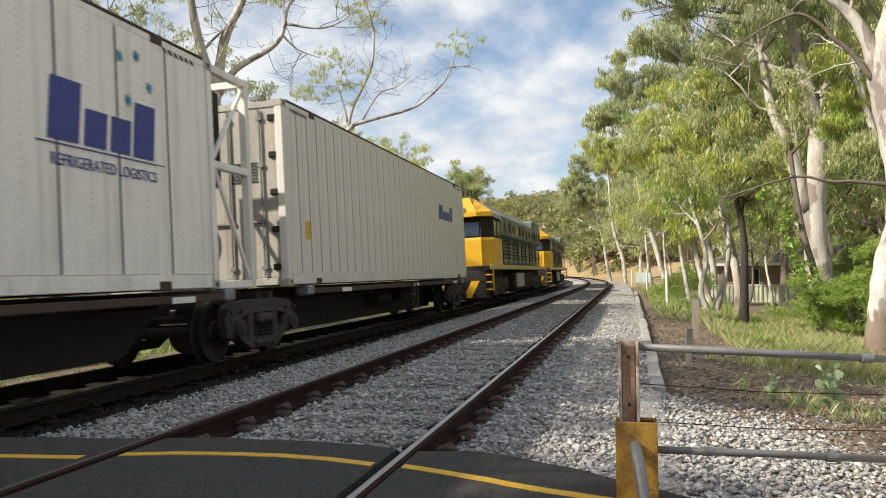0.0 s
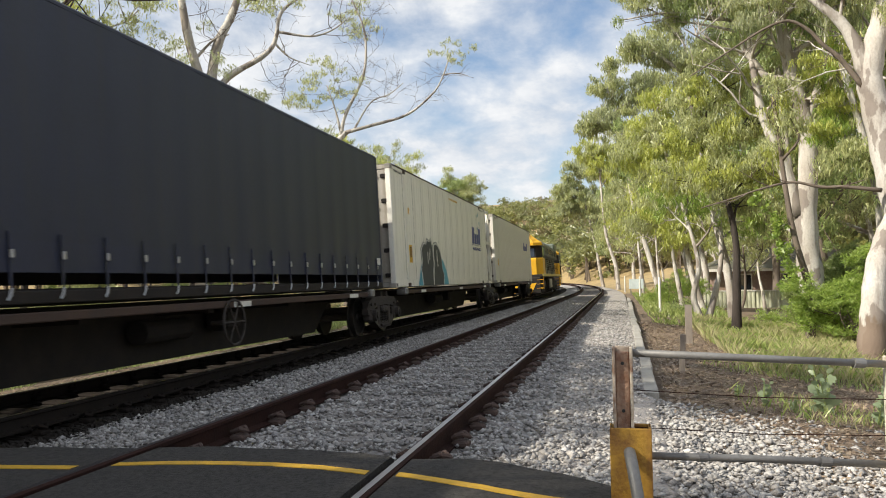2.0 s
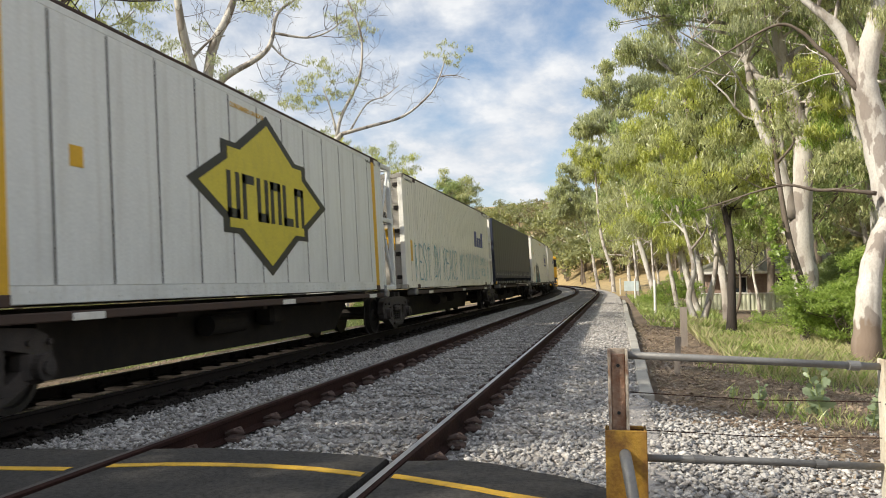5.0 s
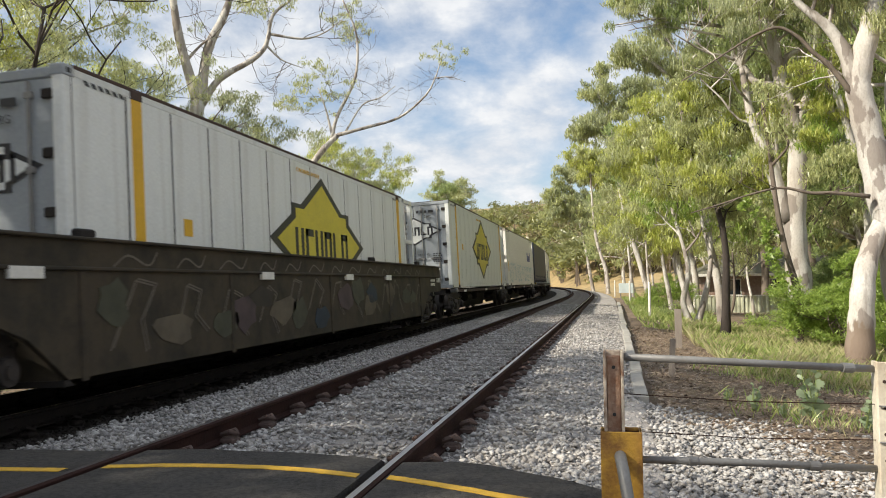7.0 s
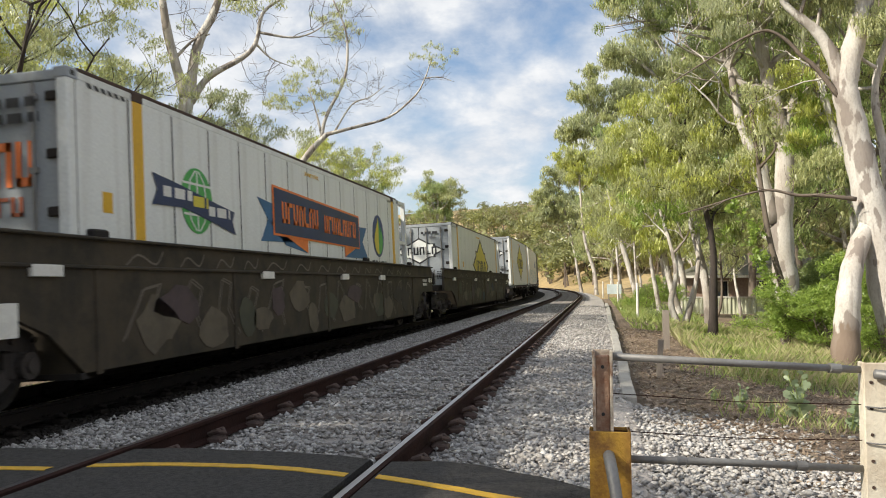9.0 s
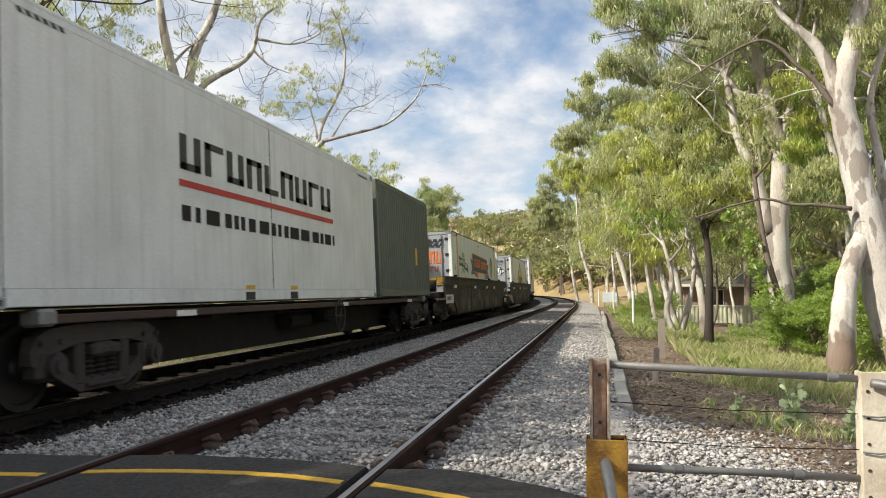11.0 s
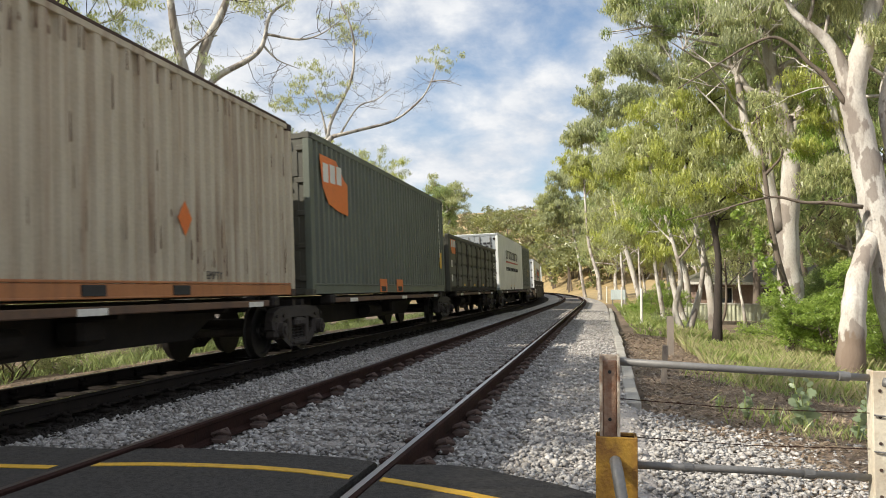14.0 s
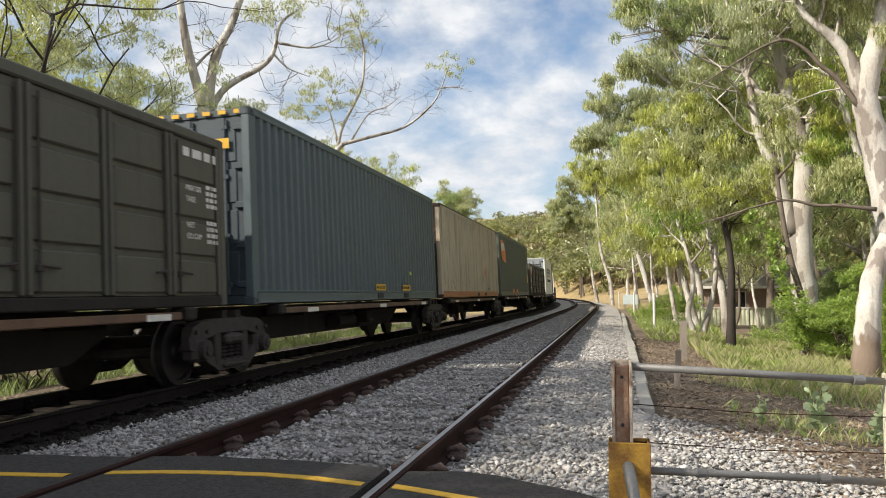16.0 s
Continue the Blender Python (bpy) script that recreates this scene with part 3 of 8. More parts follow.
def bars(parent, m, mat, u0, v0, width, rows, size, seed, name="marking"):
    """Unreadable small writing: rows of short bars."""
    rng = random.Random(seed)
    b = Build()
    for r in range(rows):
        u, v = u0, v0 - r * size * 1.6
        while u < u0 + width:
            w = rng.uniform(0.6, 2.2) * size
            b.box(u, min(u + w, u0 + width), v, v + size, -0.001, 0.003)
            u += w + size * rng.uniform(0.35, 0.9)
    ob = tagged(b.make(name, mat, parent), kind="stuff")
    ob.matrix_basis = m
    return ob


def corrugated(y0, y1, z0, z1, x, pitch, depth, flat=0.35, sgn=1):
    """A pressed side sheet with upright trapezoid ribs, outer face at x."""
    b = Build()
    pr = []
    n = max(2, round((y1 - y0) / pitch))
    p = (y1 - y0) / n
    for i in range(n):
        a = y0 + i * p
        pr += [(a, 0), (a + p * flat, 0), (a + p * 0.5, -depth), (a + p * (0.5 + flat), -depth)]
    pr.append((y1, 0))
    vs = [(x + sgn * d, y, z) for z in (z0, z1) for y, d in pr]
    k = len(pr)
    fs = [((i, i + 1, i + 1 + k, i + k) if sgn > 0 else (i + k, i + 1 + k, i + 1, i)) for i in range(k - 1)]
    b.add(vs, fs)
    return b


def flat_panels(y0, y1, z0, z1, x, pitch, parent, mat, sgn=1, seam=0.036):
    """Smooth wall of upright sheets, each a part, with narrow dark seams between them."""
    n = max(1, round((y1 - y0) / pitch))
    p = (y1 - y0) / n
    b = Build()
    b.box(min(0, -sgn * 0.05), max(0, -sgn * 0.05), seam / 2, p - seam / 2, z0, z1, bevel=0.004)
    one = None
    for i in range(n):
        if one is None:
            one = o = b.make("wall_panel", mat, parent)
        else:
            o = one.copy()
            scene.collection.objects.link(o)
            o.parent = parent
        o.matrix_basis = pose(x, y0 + i * p, 0)
    Build().box(min(x - sgn * 0.055, x - sgn * 0.006), max(x - sgn * 0.055, x - sgn * 0.006), y0, y1, z0 + 0.01, z1 - 0.01).make("wall_core", frame_m, parent)


def container(name, label, length, mat, style="corr", height=2.896, base=0.0, sill=None, rib=0.28, doors=True, end_mat=None, roof_mat=None, group="containers on the train"):
    """A shipping container. Origin at the middle of its floor on the track's centre, rear end at -length / 2, doors at the rear."""
    c = thing(name, label, "shipping container", group=group)
    h, L, w = height, length / 2, SIDE
    end_mat = end_mat or mat
    sill = sill or mat
    # frame: corner posts, rails
    for y in (-L, L):
        sg = 1 if y > 0 else -1
        for x in (-w, w):
            sx = 1 if x > 0 else -1
            b = Build()
            x0, x1 = sorted((x, x - sx * 0.13))
            y0, y1 = sorted((y, y - sg * 0.13))
            b.box(x0, x1, y0, y1, base + 0.11, base + h - 0.11, bevel=0.012)
            b.make("corner_post", mat, c)
            for z in (base, base + h - 0.118):
                xx0, xx1 = sorted((x + sx * 0.004, x - sx * 0.16))
                yy0, yy1 = sorted((y + sg * 0.004, y - sg * 0.178))
                cc = Build().box(xx0, xx1, yy0, yy1, z, z + 0.118, bevel=0.012).make("corner_casting", end_mat, c)
                if sx > 0:
                    Build().box(x - 0.01, x + 0.006, min(y - sg * 0.05, y - sg * 0.12), max(y - sg * 0.05, y - sg * 0.12), z + 0.03, z + 0.09, bevel=0.006).make("lifting_slot", black_m, cc)
    sh = 0.17 if style != "corr" else 0.16
    for x in (-w, w):
        sx = 1 if x > 0 else -1
        x0, x1 = sorted((x - sx * 0.008, x - sx * 0.10))
        Build().box(x0, x1, -L + 0.178, L - 0.178, base + 0.02, base + 0.02 + sh, bevel=0.008).make("bottom_rail", sill, c)
        Build().box(x0, x1, -L + 0.13, L - 0.13, base + h - 0.10, base + h - 0.012, bevel=0.008).make("top_rail", mat, c)
        z0, z1 = base + 0.02 + sh, base + h - 0.10
        if style == "corr":
            corrugated(-L + 0.13, L - 0.13, z0, z1, x - sx * 0.014, rib, 0.062, flat=0.38, sgn=sx).make("side_wall", mat, c)
        elif style == "reefer":
            flat_panels(-L + 0.13, L - 0.13, z0, z1, x - sx * 0.006, rib, c, mat, sx)
        elif style == "fine":
            corrugated(-L + 0.13, L - 0.13, z0, z1, x - sx * 0.008, rib, 0.03, flat=0.42, sgn=sx).make("side_wall", mat, c)
    rb = Build()
    rb.box(-w + 0.004, w - 0.004, -L + 0.19, L - 0.19, base + h - 0.03, base + h + 0.022, bevel=0.01)
    rb.make("roof", roof_mat or mat, c)
    Build().box(-w + 0.1, w - 0.1, -L + 0.1, L - 0.1, base + 0.03, base + 0.15).make("floor_frame", frame_m, c)
    # front end
    Build().box(-w + 0.13, w - 0.13, L - 0.07, L - 0.02, base + 0.02, base + h - 0.02, bevel=0.006).make("front_wall", mat, c)
    if doors:
        Build().box(-w + 0.13, w - 0.13, -L + 0.03, -L + 0.10, base + 0.02, base + 0.14, bevel=0.01).make("door_sill", end_mat, c)
        Build().box(-w + 0.13, w - 0.13, -L + 0.03, -L + 0.10, base + h - 0.12, base + h - 0.015, bevel=0.01).make("door_header", end_mat, c)
        for sx in (-1, 1):
            d = Build()
            x0, x1 = sorted((sx * 0.012, sx * (w - 0.135)))
            z0, z1 = base + 0.145, base + h - 0.125
            d.box(x0, x1, -L + 0.045, -L + 0.085, z0, z1, bevel=0.006)
            door = d.make("door", end_mat, c)
            for j in range(4 if style == "corr" else 0):
                za = z0 + 0.14 + j * (z1 - z0 - 0.2) / 4
                Build().box(x0 + 0.1, x1 - 0.1, -L + 0.03, -L + 0.05, za, za + (z1 - z0) / 4 - 0.16, bevel=0.012).make("door_panel", end_mat, door)
            for xb in (0.28, 0.82):
                bar = Build()
                xx = sx * xb
                bar.cyl((xx, -L + 0.012, z0 + 0.02), (xx, -L + 0.012, z1 - 0.02), 0.018, 8)
                for q in (0.06, 0.33, 0.66, 0.94):
                    zz = z0 + q * (z1 - z0)
                    bar.box(xx - 0.05, xx + 0.05, -L - 0.002, -L + 0.045, zz - 0.035, zz + 0.035, bevel=0.008)
                bar.box(min(xx, xx - sx * 0.3), max(xx, xx - sx * 0.3), -L - 0.005, -L + 0.02, z0 + 0.85, z0 + 0.90, bevel=0.008)
                bar.make("locking_bar", galv_m if style != "corr" else end_mat, door)
            for q in (0.06, 0.28, 0.5, 0.72, 0.94):
                zz = z0 + q * (z1 - z0)
                xx = sorted((sx * (w - 0.02), sx * (w - 0.26)))
                Build().box(xx[0], xx[1], -L + 0.004, -L + 0.045, zz - 0.05, zz + 0.05, bevel=0.012).make("hinge", HINGE.get(style, end_mat), door)
    return c


HINGE = {"reefer": frame_m, "fine": frame_m}


def wheelset(parent, y):
    b = Build()
    b.cyl((-0.85, 0, 0), (0.85, 0, 0), 0.075, 12)
    for sx in (-1, 1):
        x = sx * 0.7175
        rings = []
        for dx, r in ((-0.07, 0.455), (-0.045, 0.46), (-0.035, 0.428), (0.065, 0.42), (0.065, 0.36), (0.03, 0.34), (0.03, 0.14), (0.07, 0.12), (0.07, 0.05)):
            rings.append([(x + sx * dx, r * math.cos(a), r * math.sin(a)) for a in (2 * math.pi * j / 28 for j in range(28))])
        b.loft(rings, True, 1)
    ob = b.make("wheelset", [bogie_m, wheel_m], parent)
    return ob


def bogie(parent, y, station, outside=True):
    """A three-piece cast bogie centred at y on its wagon."""
    bg = Build().box(-1.12, 1.12, y - 0.19, y + 0.19, 0.46, 0.62, bevel=0.03).make("bogie", bogie_m, parent)
    for sx in (-1, 1):
        b = Build()
        x = sx * 1.0
        # cast side frame: deep top chord, columns with lightening holes, sloping tension member and axle boxes
        def chord(pts):
            b.loft([[(x - w, p, z0), (x + w, p, z0), (x + w * 0.8, p, z1), (x - w * 0.8, p, z1)] for p, z0, z1, w in pts])
        chord([(y + p, z0, z1, w) for p, z0, z1, w in ((-1.12, 0.45, 0.58, 0.07), (-1.05, 0.42, 0.72, 0.09), (-0.86, 0.55, 0.79, 0.10), (-0.42, 0.63, 0.82, 0.10),
                                                       (0.42, 0.63, 0.82, 0.10), (0.86, 0.55, 0.79, 0.10), (1.05, 0.42, 0.72, 0.09), (1.12, 0.45, 0.58, 0.07))])
        chord([(y + p, z0, z1, 0.085) for p, z0, z1 in ((-0.98, 0.42, 0.58), (-0.70, 0.26, 0.42), (-0.42, 0.13, 0.27), (0.42, 0.13, 0.27), (0.70, 0.26, 0.42), (0.98, 0.42, 0.58))])
        for p in (y - 0.40, y + 0.40):
            b.box(x - 0.085, x + 0.085, p - 0.085, p + 0.085, 0.20, 0.70, bevel=0.02)
        for p in (y - 0.88, y + 0.88):
            b.box(x - 0.11, x + 0.11, p - 0.19, p + 0.19, 0.28, 0.60, bevel=0.05)
            b.cyl((x, p, 0.43), (x + sx * 0.19, p, 0.43), 0.125, 16)
            b.cyl((x + sx * 0.19, p, 0.43), (x + sx * 0.22, p, 0.43), 0.07, 12)
            for q in (-0.14, 0.14):
                b.cyl((x + sx * 0.10, p + q, 0.66), (x + sx * 0.13, p + q, 0.66), 0.03, 8)
        b.box(x - 0.13, x + 0.13, y - 0.33, y + 0.33, 0.17, 0.215, bevel=0.01)
        # bolster end above the springs
        b.box(x - 0.10, x + 0.14, y - 0.26, y + 0.26, 0.47, 0.60, bevel=0.03)
        b.box(x - 0.02, x + 0.15, y - 0.10, y + 0.10, 0.50, 0.57, bevel=0.01)
        b.make("side_frame", bogie_m, bg)
        for p in (-0.2, 0, 0.2):
            prof = []
            for ring in range(11):
                r = 0.088 if ring % 2 == 0 else 0.062
                prof.append([(x + r * math.cos(t), y + p + r * math.sin(t), 0.215 + ring * 0.025) for t in (2 * math.pi * j / 10 for j in range(10))])
            Build().loft(prof).make("spring", frame_m, bg)
    for p in (y - 0.88, y + 0.88):
        w = wheelset(bg, p)
        w.matrix_basis = pose(0, p, 0.42)
        WHEELS.append((w, station + p, p))
    return bg


def coupler(b, y, sgn):
    b.box(-0.12, 0.12, min(y, y + sgn * 0.5), max(y, y + sgn * 0.5), 0.55, 0.72, bevel=0.03)
    b.box(-0.2, 0.2, min(y + sgn * 0.4, y + sgn * 0.62), max(y + sgn * 0.4, y + sgn * 0.62), 0.52, 0.78, bevel=0.06)


def flat_wagon(front, rear, bogies, brake=True, brake_at=0.3, sill_mat=None, group="flat wagons of the train"):
    """A skeletal container flat between two stations; bogies at the stations given."""
    st, L = (front + rear) / 2, (front - rear) / 2
    w = thing("container_wagon", "low skeletal container flat wagon with dark grimy steel frame", "railway wagon", group=group)
    for sx in (-1, 1):
        x0, x1 = sorted((sx * 1.20, sx * 1.06))
        Build().box(x0, x1, -L + 1.45, L - 1.45, DECK - 0.15, DECK - 0.055, bevel=0.012).make("side_sill", sill_mat or sill_m, w)
        x0, x1 = sorted((sx * 0.30, sx * 0.20))
        b = Build()
        # fish-bellied centre girder
        belly = 0.15 if sill_mat else -0.04
        q = min(3.4, L * 0.5)
        b.loft([[(x0, y, zl), (x1, y, zl), (x1, y, DECK - 0.003), (x0, y, DECK - 0.003)] for y, zl in
                ((-L, 0.50), (-L + 1.5, 0.50), (-L + 2.3, belly), (L - 2.3, belly), (L - 1.5, 0.50), (L, 0.50))])
        b.make("centre_girder", frame_m, w)
    n = int(L * 2 / 2.4)
    for i in range(n + 1):
        y = -L + 0.12 + i * (2 * L - 0.24) / n
        Build().box(-1.07, 1.07, y - 0.07, y + 0.07, DECK - 0.2, DECK - 0.06).make("cross_member", frame_m, w)
    for y in (-L + 1.3, L - 1.3):
        for sx in (-1, 1):
            x0, x1 = sorted((sx * 1.0, sx * 1.26))
            Build().box(x0, x1, y - 0.12, y + 0.12, DECK - 0.17, DECK + 0.0, bevel=0.03).make("twistlock_bracket", frame_m if sill_mat else galv_m, w)
    for y in (-L * 0.62, L * 0.05, L * 0.66):
        Build().box(1.195, 1.208, y, y + 0.5, DECK - 0.15, DECK - 0.075, bevel=0.003).make("marking_plate", plate_m, w)
    e = Build()
    e.cyl((0.5, -0.8, 0.36), (0.5, 0.3, 0.36), 0.15, 14)
    e.make("air_reservoir", frame_m, w)
    e = Build()
    e.box(0.35, 0.7, 1.1, 1.6, 0.26, 0.58, bevel=0.06)
    e.make("brake_valve_box", frame_m, w)
    if brake:
        e = Build()
        yb = brake_at
        ring = [(1.24, yb + 0.30 * math.cos(a), 0.40 + 0.30 * math.sin(a)) for a in (2 * math.pi * j / 24 for j in range(25))]
        e.tube(ring, 0.018, 6)
        for a in (0, 1.05, 2.09, 3.14, 4.19, 5.24):
            e.cyl((1.24, yb, 0.40), (1.24, yb + 0.3 * math.cos(a), 0.40 + 0.3 * math.sin(a)), 0.012, 5)
        e.cyl((0.9, yb, 0.40), (1.25, yb, 0.40), 0.03, 8)
        e.make("handbrake_wheel", bogie_m, w)
    for sg in (-1, 1):
        c = Build()
        coupler(c, sg * L, sg)
        c.make("coupler", frame_m, w)
    lift_body(w)
    for s in bogies:
        bogie(w, s - st, st)
    on_train(w, st)
    return w


def well_wagon(front, rear, graffiti_seed):
    """A deep well wagon: high riveted sides that drop between the bogies."""
    st, L = (front + rear) / 2, (front - rear) / 2
    w = thing("well_wagon", "brown well wagon with faded spray paint on its deep sides", "railway wagon", group="well wagons of the train")
    drop, top, low, end_low = L - 2.5, 1.36, 0.0, 0.62
    for sx in (-1, 1):
        b = Build()
        x = sx * 1.36
        xi = sx * 1.30
        out = [(-L + 0.35, end_low + 0.05), (-L + 0.35, 1.26), (-L + 0.45, top), (L - 0.45, top), (L - 0.35, 1.26), (L - 0.35, end_low + 0.05), (drop + 0.75, end_low + 0.03), (drop + 0.25, 0.46), (drop - 0.35, low),
               (-drop + 0.35, low), (-drop - 0.25, 0.46), (-drop - 0.75, end_low + 0.03)]
        n = len(out)
        b.add([(x, y, z) for y, z in out] + [(xi, y, z) for y, z in out],
              [tuple(range(n)), tuple(range(n, 2 * n))[::-1]] + [(i, i + n, (i + 1) % n + n, (i + 1) % n) for i in range(n)])
        b.make("side_plate", well_m, w)
        x0, x1 = sorted((sx * 1.345, sx * 1.40))
        Build().box(x0, x1, -L + 0.45, L - 0.45, top - 0.29, top - 0.25, bevel=0.01).make("chord_rib", well_m, w)
        Build().box(sorted((sx * 1.24, sx * 1.42))[0], sorted((sx * 1.24, sx * 1.42))[1], -L + 0.45, L - 0.45, top, top + 0.035, bevel=0.01).make("top_chord", well_m, w)
        for y in (-drop + 0.5, -drop + 3.6, 0, drop - 3.6, drop - 0.5):
            Build().box(x0, x1 - (0.02 if sx > 0 else 0), y - 0.05, y + 0.05, low + 0.02, top - 0.29, bevel=0.01).make("stiffener", well_m, w)
        for y in (-L * 0.68, L * 0.30, L * 0.72):
            xx = sorted((sx * 1.16, sx * 1.30))
            Build().box(xx[0], xx[1], y - 0.14, y + 0.14, top + 0.035, top + 0.13, bevel=0.02).make("container_guide", frame_m, w)
    Build().box(-1.36, 1.36, -drop + 0.2, drop - 0.2, low, low + 0.06).make("well_floor", frame_m, w)
    for sg in (-1, 1):
        y0, y1 = sorted((sg * (L - 0.15), sg * (drop + 0.3)))
        Build().box(-1.2, 1.2, y0, y1, 0.66, 0.86, bevel=0.03).make("end_platform", frame_m, w)
        Build().cyl((-0.75, sg * (L - 0.75), 1.08), (0.95, sg * (L - 0.75), 1.08), 0.21, 14).make("brake_cylinder", frame_m, w)
        h = Build()
        h.tube([(1.1, sg * (L - 0.2), 0.55), (1.1, sg * (L - 0.2), 1.35), (0.4, sg * (L - 0.2), 1.35), (0.4, sg * (L - 0.2), 0.86)], 0.02, 6)
        h.make("handrail", galv_m, w)
    for y in (-L * 0.80, -L * 0.30, L * 0.08, L * 0.36):
        Build().box(1.36, 1.408, y, y + 0.42, 0.99, 1.10, bevel=0.004).make("marking_plate", plate_m, w)
    for sg in (-1, 1):
        c = Build()
        coupler(c, sg * L, sg)
        c.make("coupler", frame_m, w)
    # scrubbed spray-paint letters: angular double outlines as tall as the side
    rng = random.Random(graffiti_seed)
    spray = material("faded_spray", (0.14, 0.118, 0.09), 0.7, second=(0.075, 0.06, 0.045), scale=3, grain=40, bump=0.05)
    y0 = -drop + 0.9
    while y0 < drop - 1.0:
        wd = rng.uniform(0.75, 1.25)
        g = Build()
        top_y, foot = y0 + rng.uniform(0.1, 0.4) * wd, y0 + rng.uniform(0.5, 0.9) * wd
        body = [(y0, rng.uniform(0.25, 0.5)), (top_y, rng.uniform(0.85, 1.0)), (top_y + 0.3 * wd, rng.uniform(0.75, 0.98)), (y0 + 0.45 * wd, rng.uniform(0.45, 0.6)), (foot, rng.uniform(0.15, 0.35))]
        for off in (0.0, 0.055):
            ribbon(g, [(1.368, p + off, q + off * 0.4) for p, q in body], 0.009)
        ribbon(g, smooth_path([(1.368, y0 + 0.1, 1.12), (1.368, y0 + 0.3 * wd, 1.24), (1.368, y0 + 0.6 * wd, 1.14), (1.368, y0 + 0.75 * wd, 1.29)], 4), 0.012)
        g.make("faded_spray_paint", spray, w, "faded pale spray-painted letter outline")
        y0 += wd
    # filled patches of old paint in dull colours
    fills = [material("dull_" + n + "_spray", k, 0.75, second=tuple(q * 0.55 for q in k), scale=2.5, amount=0.9, grain=40, bump=0.05) for n, k in
             (("tan", (0.115, 0.092, 0.062)), ("olive", (0.062, 0.062, 0.038)), ("umber", (0.036, 0.028, 0.02)), ("navy", (0.022, 0.034, 0.048)), ("mauve", (0.075, 0.05, 0.05)))]
    for k in range(16):
        yc, zc = -drop + 0.9 + (2 * drop - 1.8) * (k + rng.random()) / 16, rng.uniform(0.32, 0.78)
        ra, rb, m = rng.uniform(0.3, 0.62), rng.uniform(0.16, 0.28), 11
        pts = [(yc + ra * rng.uniform(0.65, 1.1) * math.cos(6.283 * j / m), max(0.06, min(1.05, zc + rb * rng.uniform(0.7, 1.3) * math.sin(6.283 * j / m)))) for j in range(m)]
        shape("old_spray_patch", pts, w, on_side(0, 0, 1.3625), fills[rng.choice([0, 0, 1, 1, 2, 2, 3, 4])], "dull patch of old spray paint")
    for sg in (-1, 1):
        y0, y1 = sorted((sg * (drop - 0.22), sg * (drop - 0.28)))
        Build().box(-1.29, 1.29, y0, y1, low + 0.06, 0.86).make("end_bulkhead", well_m, w)
        y0, y1 = sorted((sg * (drop - 0.2), sg * (drop + 0.9)))
        Build().box(-0.5, 0.5, y0, y1, 0.40, 0.66).make("draft_sill", frame_m, w)
    bars(w, on_side(0, 0, 1.372), plate_m, L - 1.75, 0.95, 0.55, 2, 0.07, graffiti_seed + 70)
    bars(w, on_side(0, 0, 1.372), plate_m, L - 0.95, 0.93, 0.5, 1, 0.13, graffiti_seed + 71)
    lift_body(w)
    for y in (-L + 1.35, L - 1.35):
        bogie(w, y, st)
    on_train(w, st)
    return w


def smooth_path(pts, n):
    """Catmull-Rom points through pts."""
    P = [Vector(p) for p in pts]
    P = [P[0] * 2 - P[1]] + P + [P[-1] * 2 - P[-2]]
    out = []
    for i in range(1, len(P) - 2):
        for j in range(n):
            t = j / n
            a, b, c, d = P[i - 1:i + 3]
            out.append(0.5 * (2 * b + (c - a) * t + (2 * a - 5 * b + 4 * c - d) * t * t + (3 * b - a - 3 * c + d) * t ** 3))
    out.append(P[-2])
    return out


def genset_frame(c, L, h, depth, mat, braced=True, base=0.0):
    """The open frame that carries the cooling unit at a reefer's front end."""
    y0, y1 = L, L + depth
    for x in (-SIDE + 0.06, SIDE - 0.06):
        f = Build()
        for y in (y1 - 0.06,):
            f.box(x - 0.055, x + 0.055, y - 0.055, y + 0.055, base, base + h, bevel=0.01)
        for z in (0.05, h - 0.06) + (() if braced else (h * 0.36, h * 0.62)):
            f.box(x - 0.05, x + 0.05, y0, y1 - 0.06, base + z - 0.05, base + z + 0.05, bevel=0.01)
        if braced:
            f.tube([(x, y0 + 0.05, base + h * 0.58), (x, y1 - 0.06, base + h - 0.1)], 0.035, 6)
            f.tube([(x, y0 + 0.05, base + h * 0.55), (x, y1 - 0.06, base + 0.1)], 0.035, 6)
            f.box(x - 0.05, x + 0.05, y0, y1 - 0.06, base + h * 0.55 - 0.05, base + h * 0.55 + 0.05, bevel=0.01)
        f.make("end_frame", mat, c)
    for z in (0.05, h - 0.06):
        Build().box(-SIDE + 0.1, SIDE - 0.1, y1 - 0.11, y1 - 0.01, base + z - 0.05, base + z + 0.05, bevel=0.01).make("end_crossbar", mat, c)
    u = Build()
    u.box(-0.85, 0.85, y0 + 0.02, y1 - 0.16, base + h * 0.48, base + h * 0.95, bevel=0.05)
    u.make("cooling_unit", frame_m, c)
    u = Build()
    u.cyl((-0.7, y0 + depth * 0.4, base + h * 0.20), (0.9, y0 + depth * 0.4, base + h * 0.20), min(0.26, depth * 0.36), 14)
    u.make("fuel_tank", galv_m, c)


def place_container(c, front, rear):
    """Stands a container on the deck, keyed with the train."""
    return on_train(c, (front + rear) / 2)


def star(u, v, r, k=7):
    return [(u + (r if i % 2 == 0 else r * 0.42) * math.sin(math.pi * i / k), v + (r if i % 2 == 0 else r * 0.42) * math.cos(math.pi * i / k)) for i in range(2 * k)]


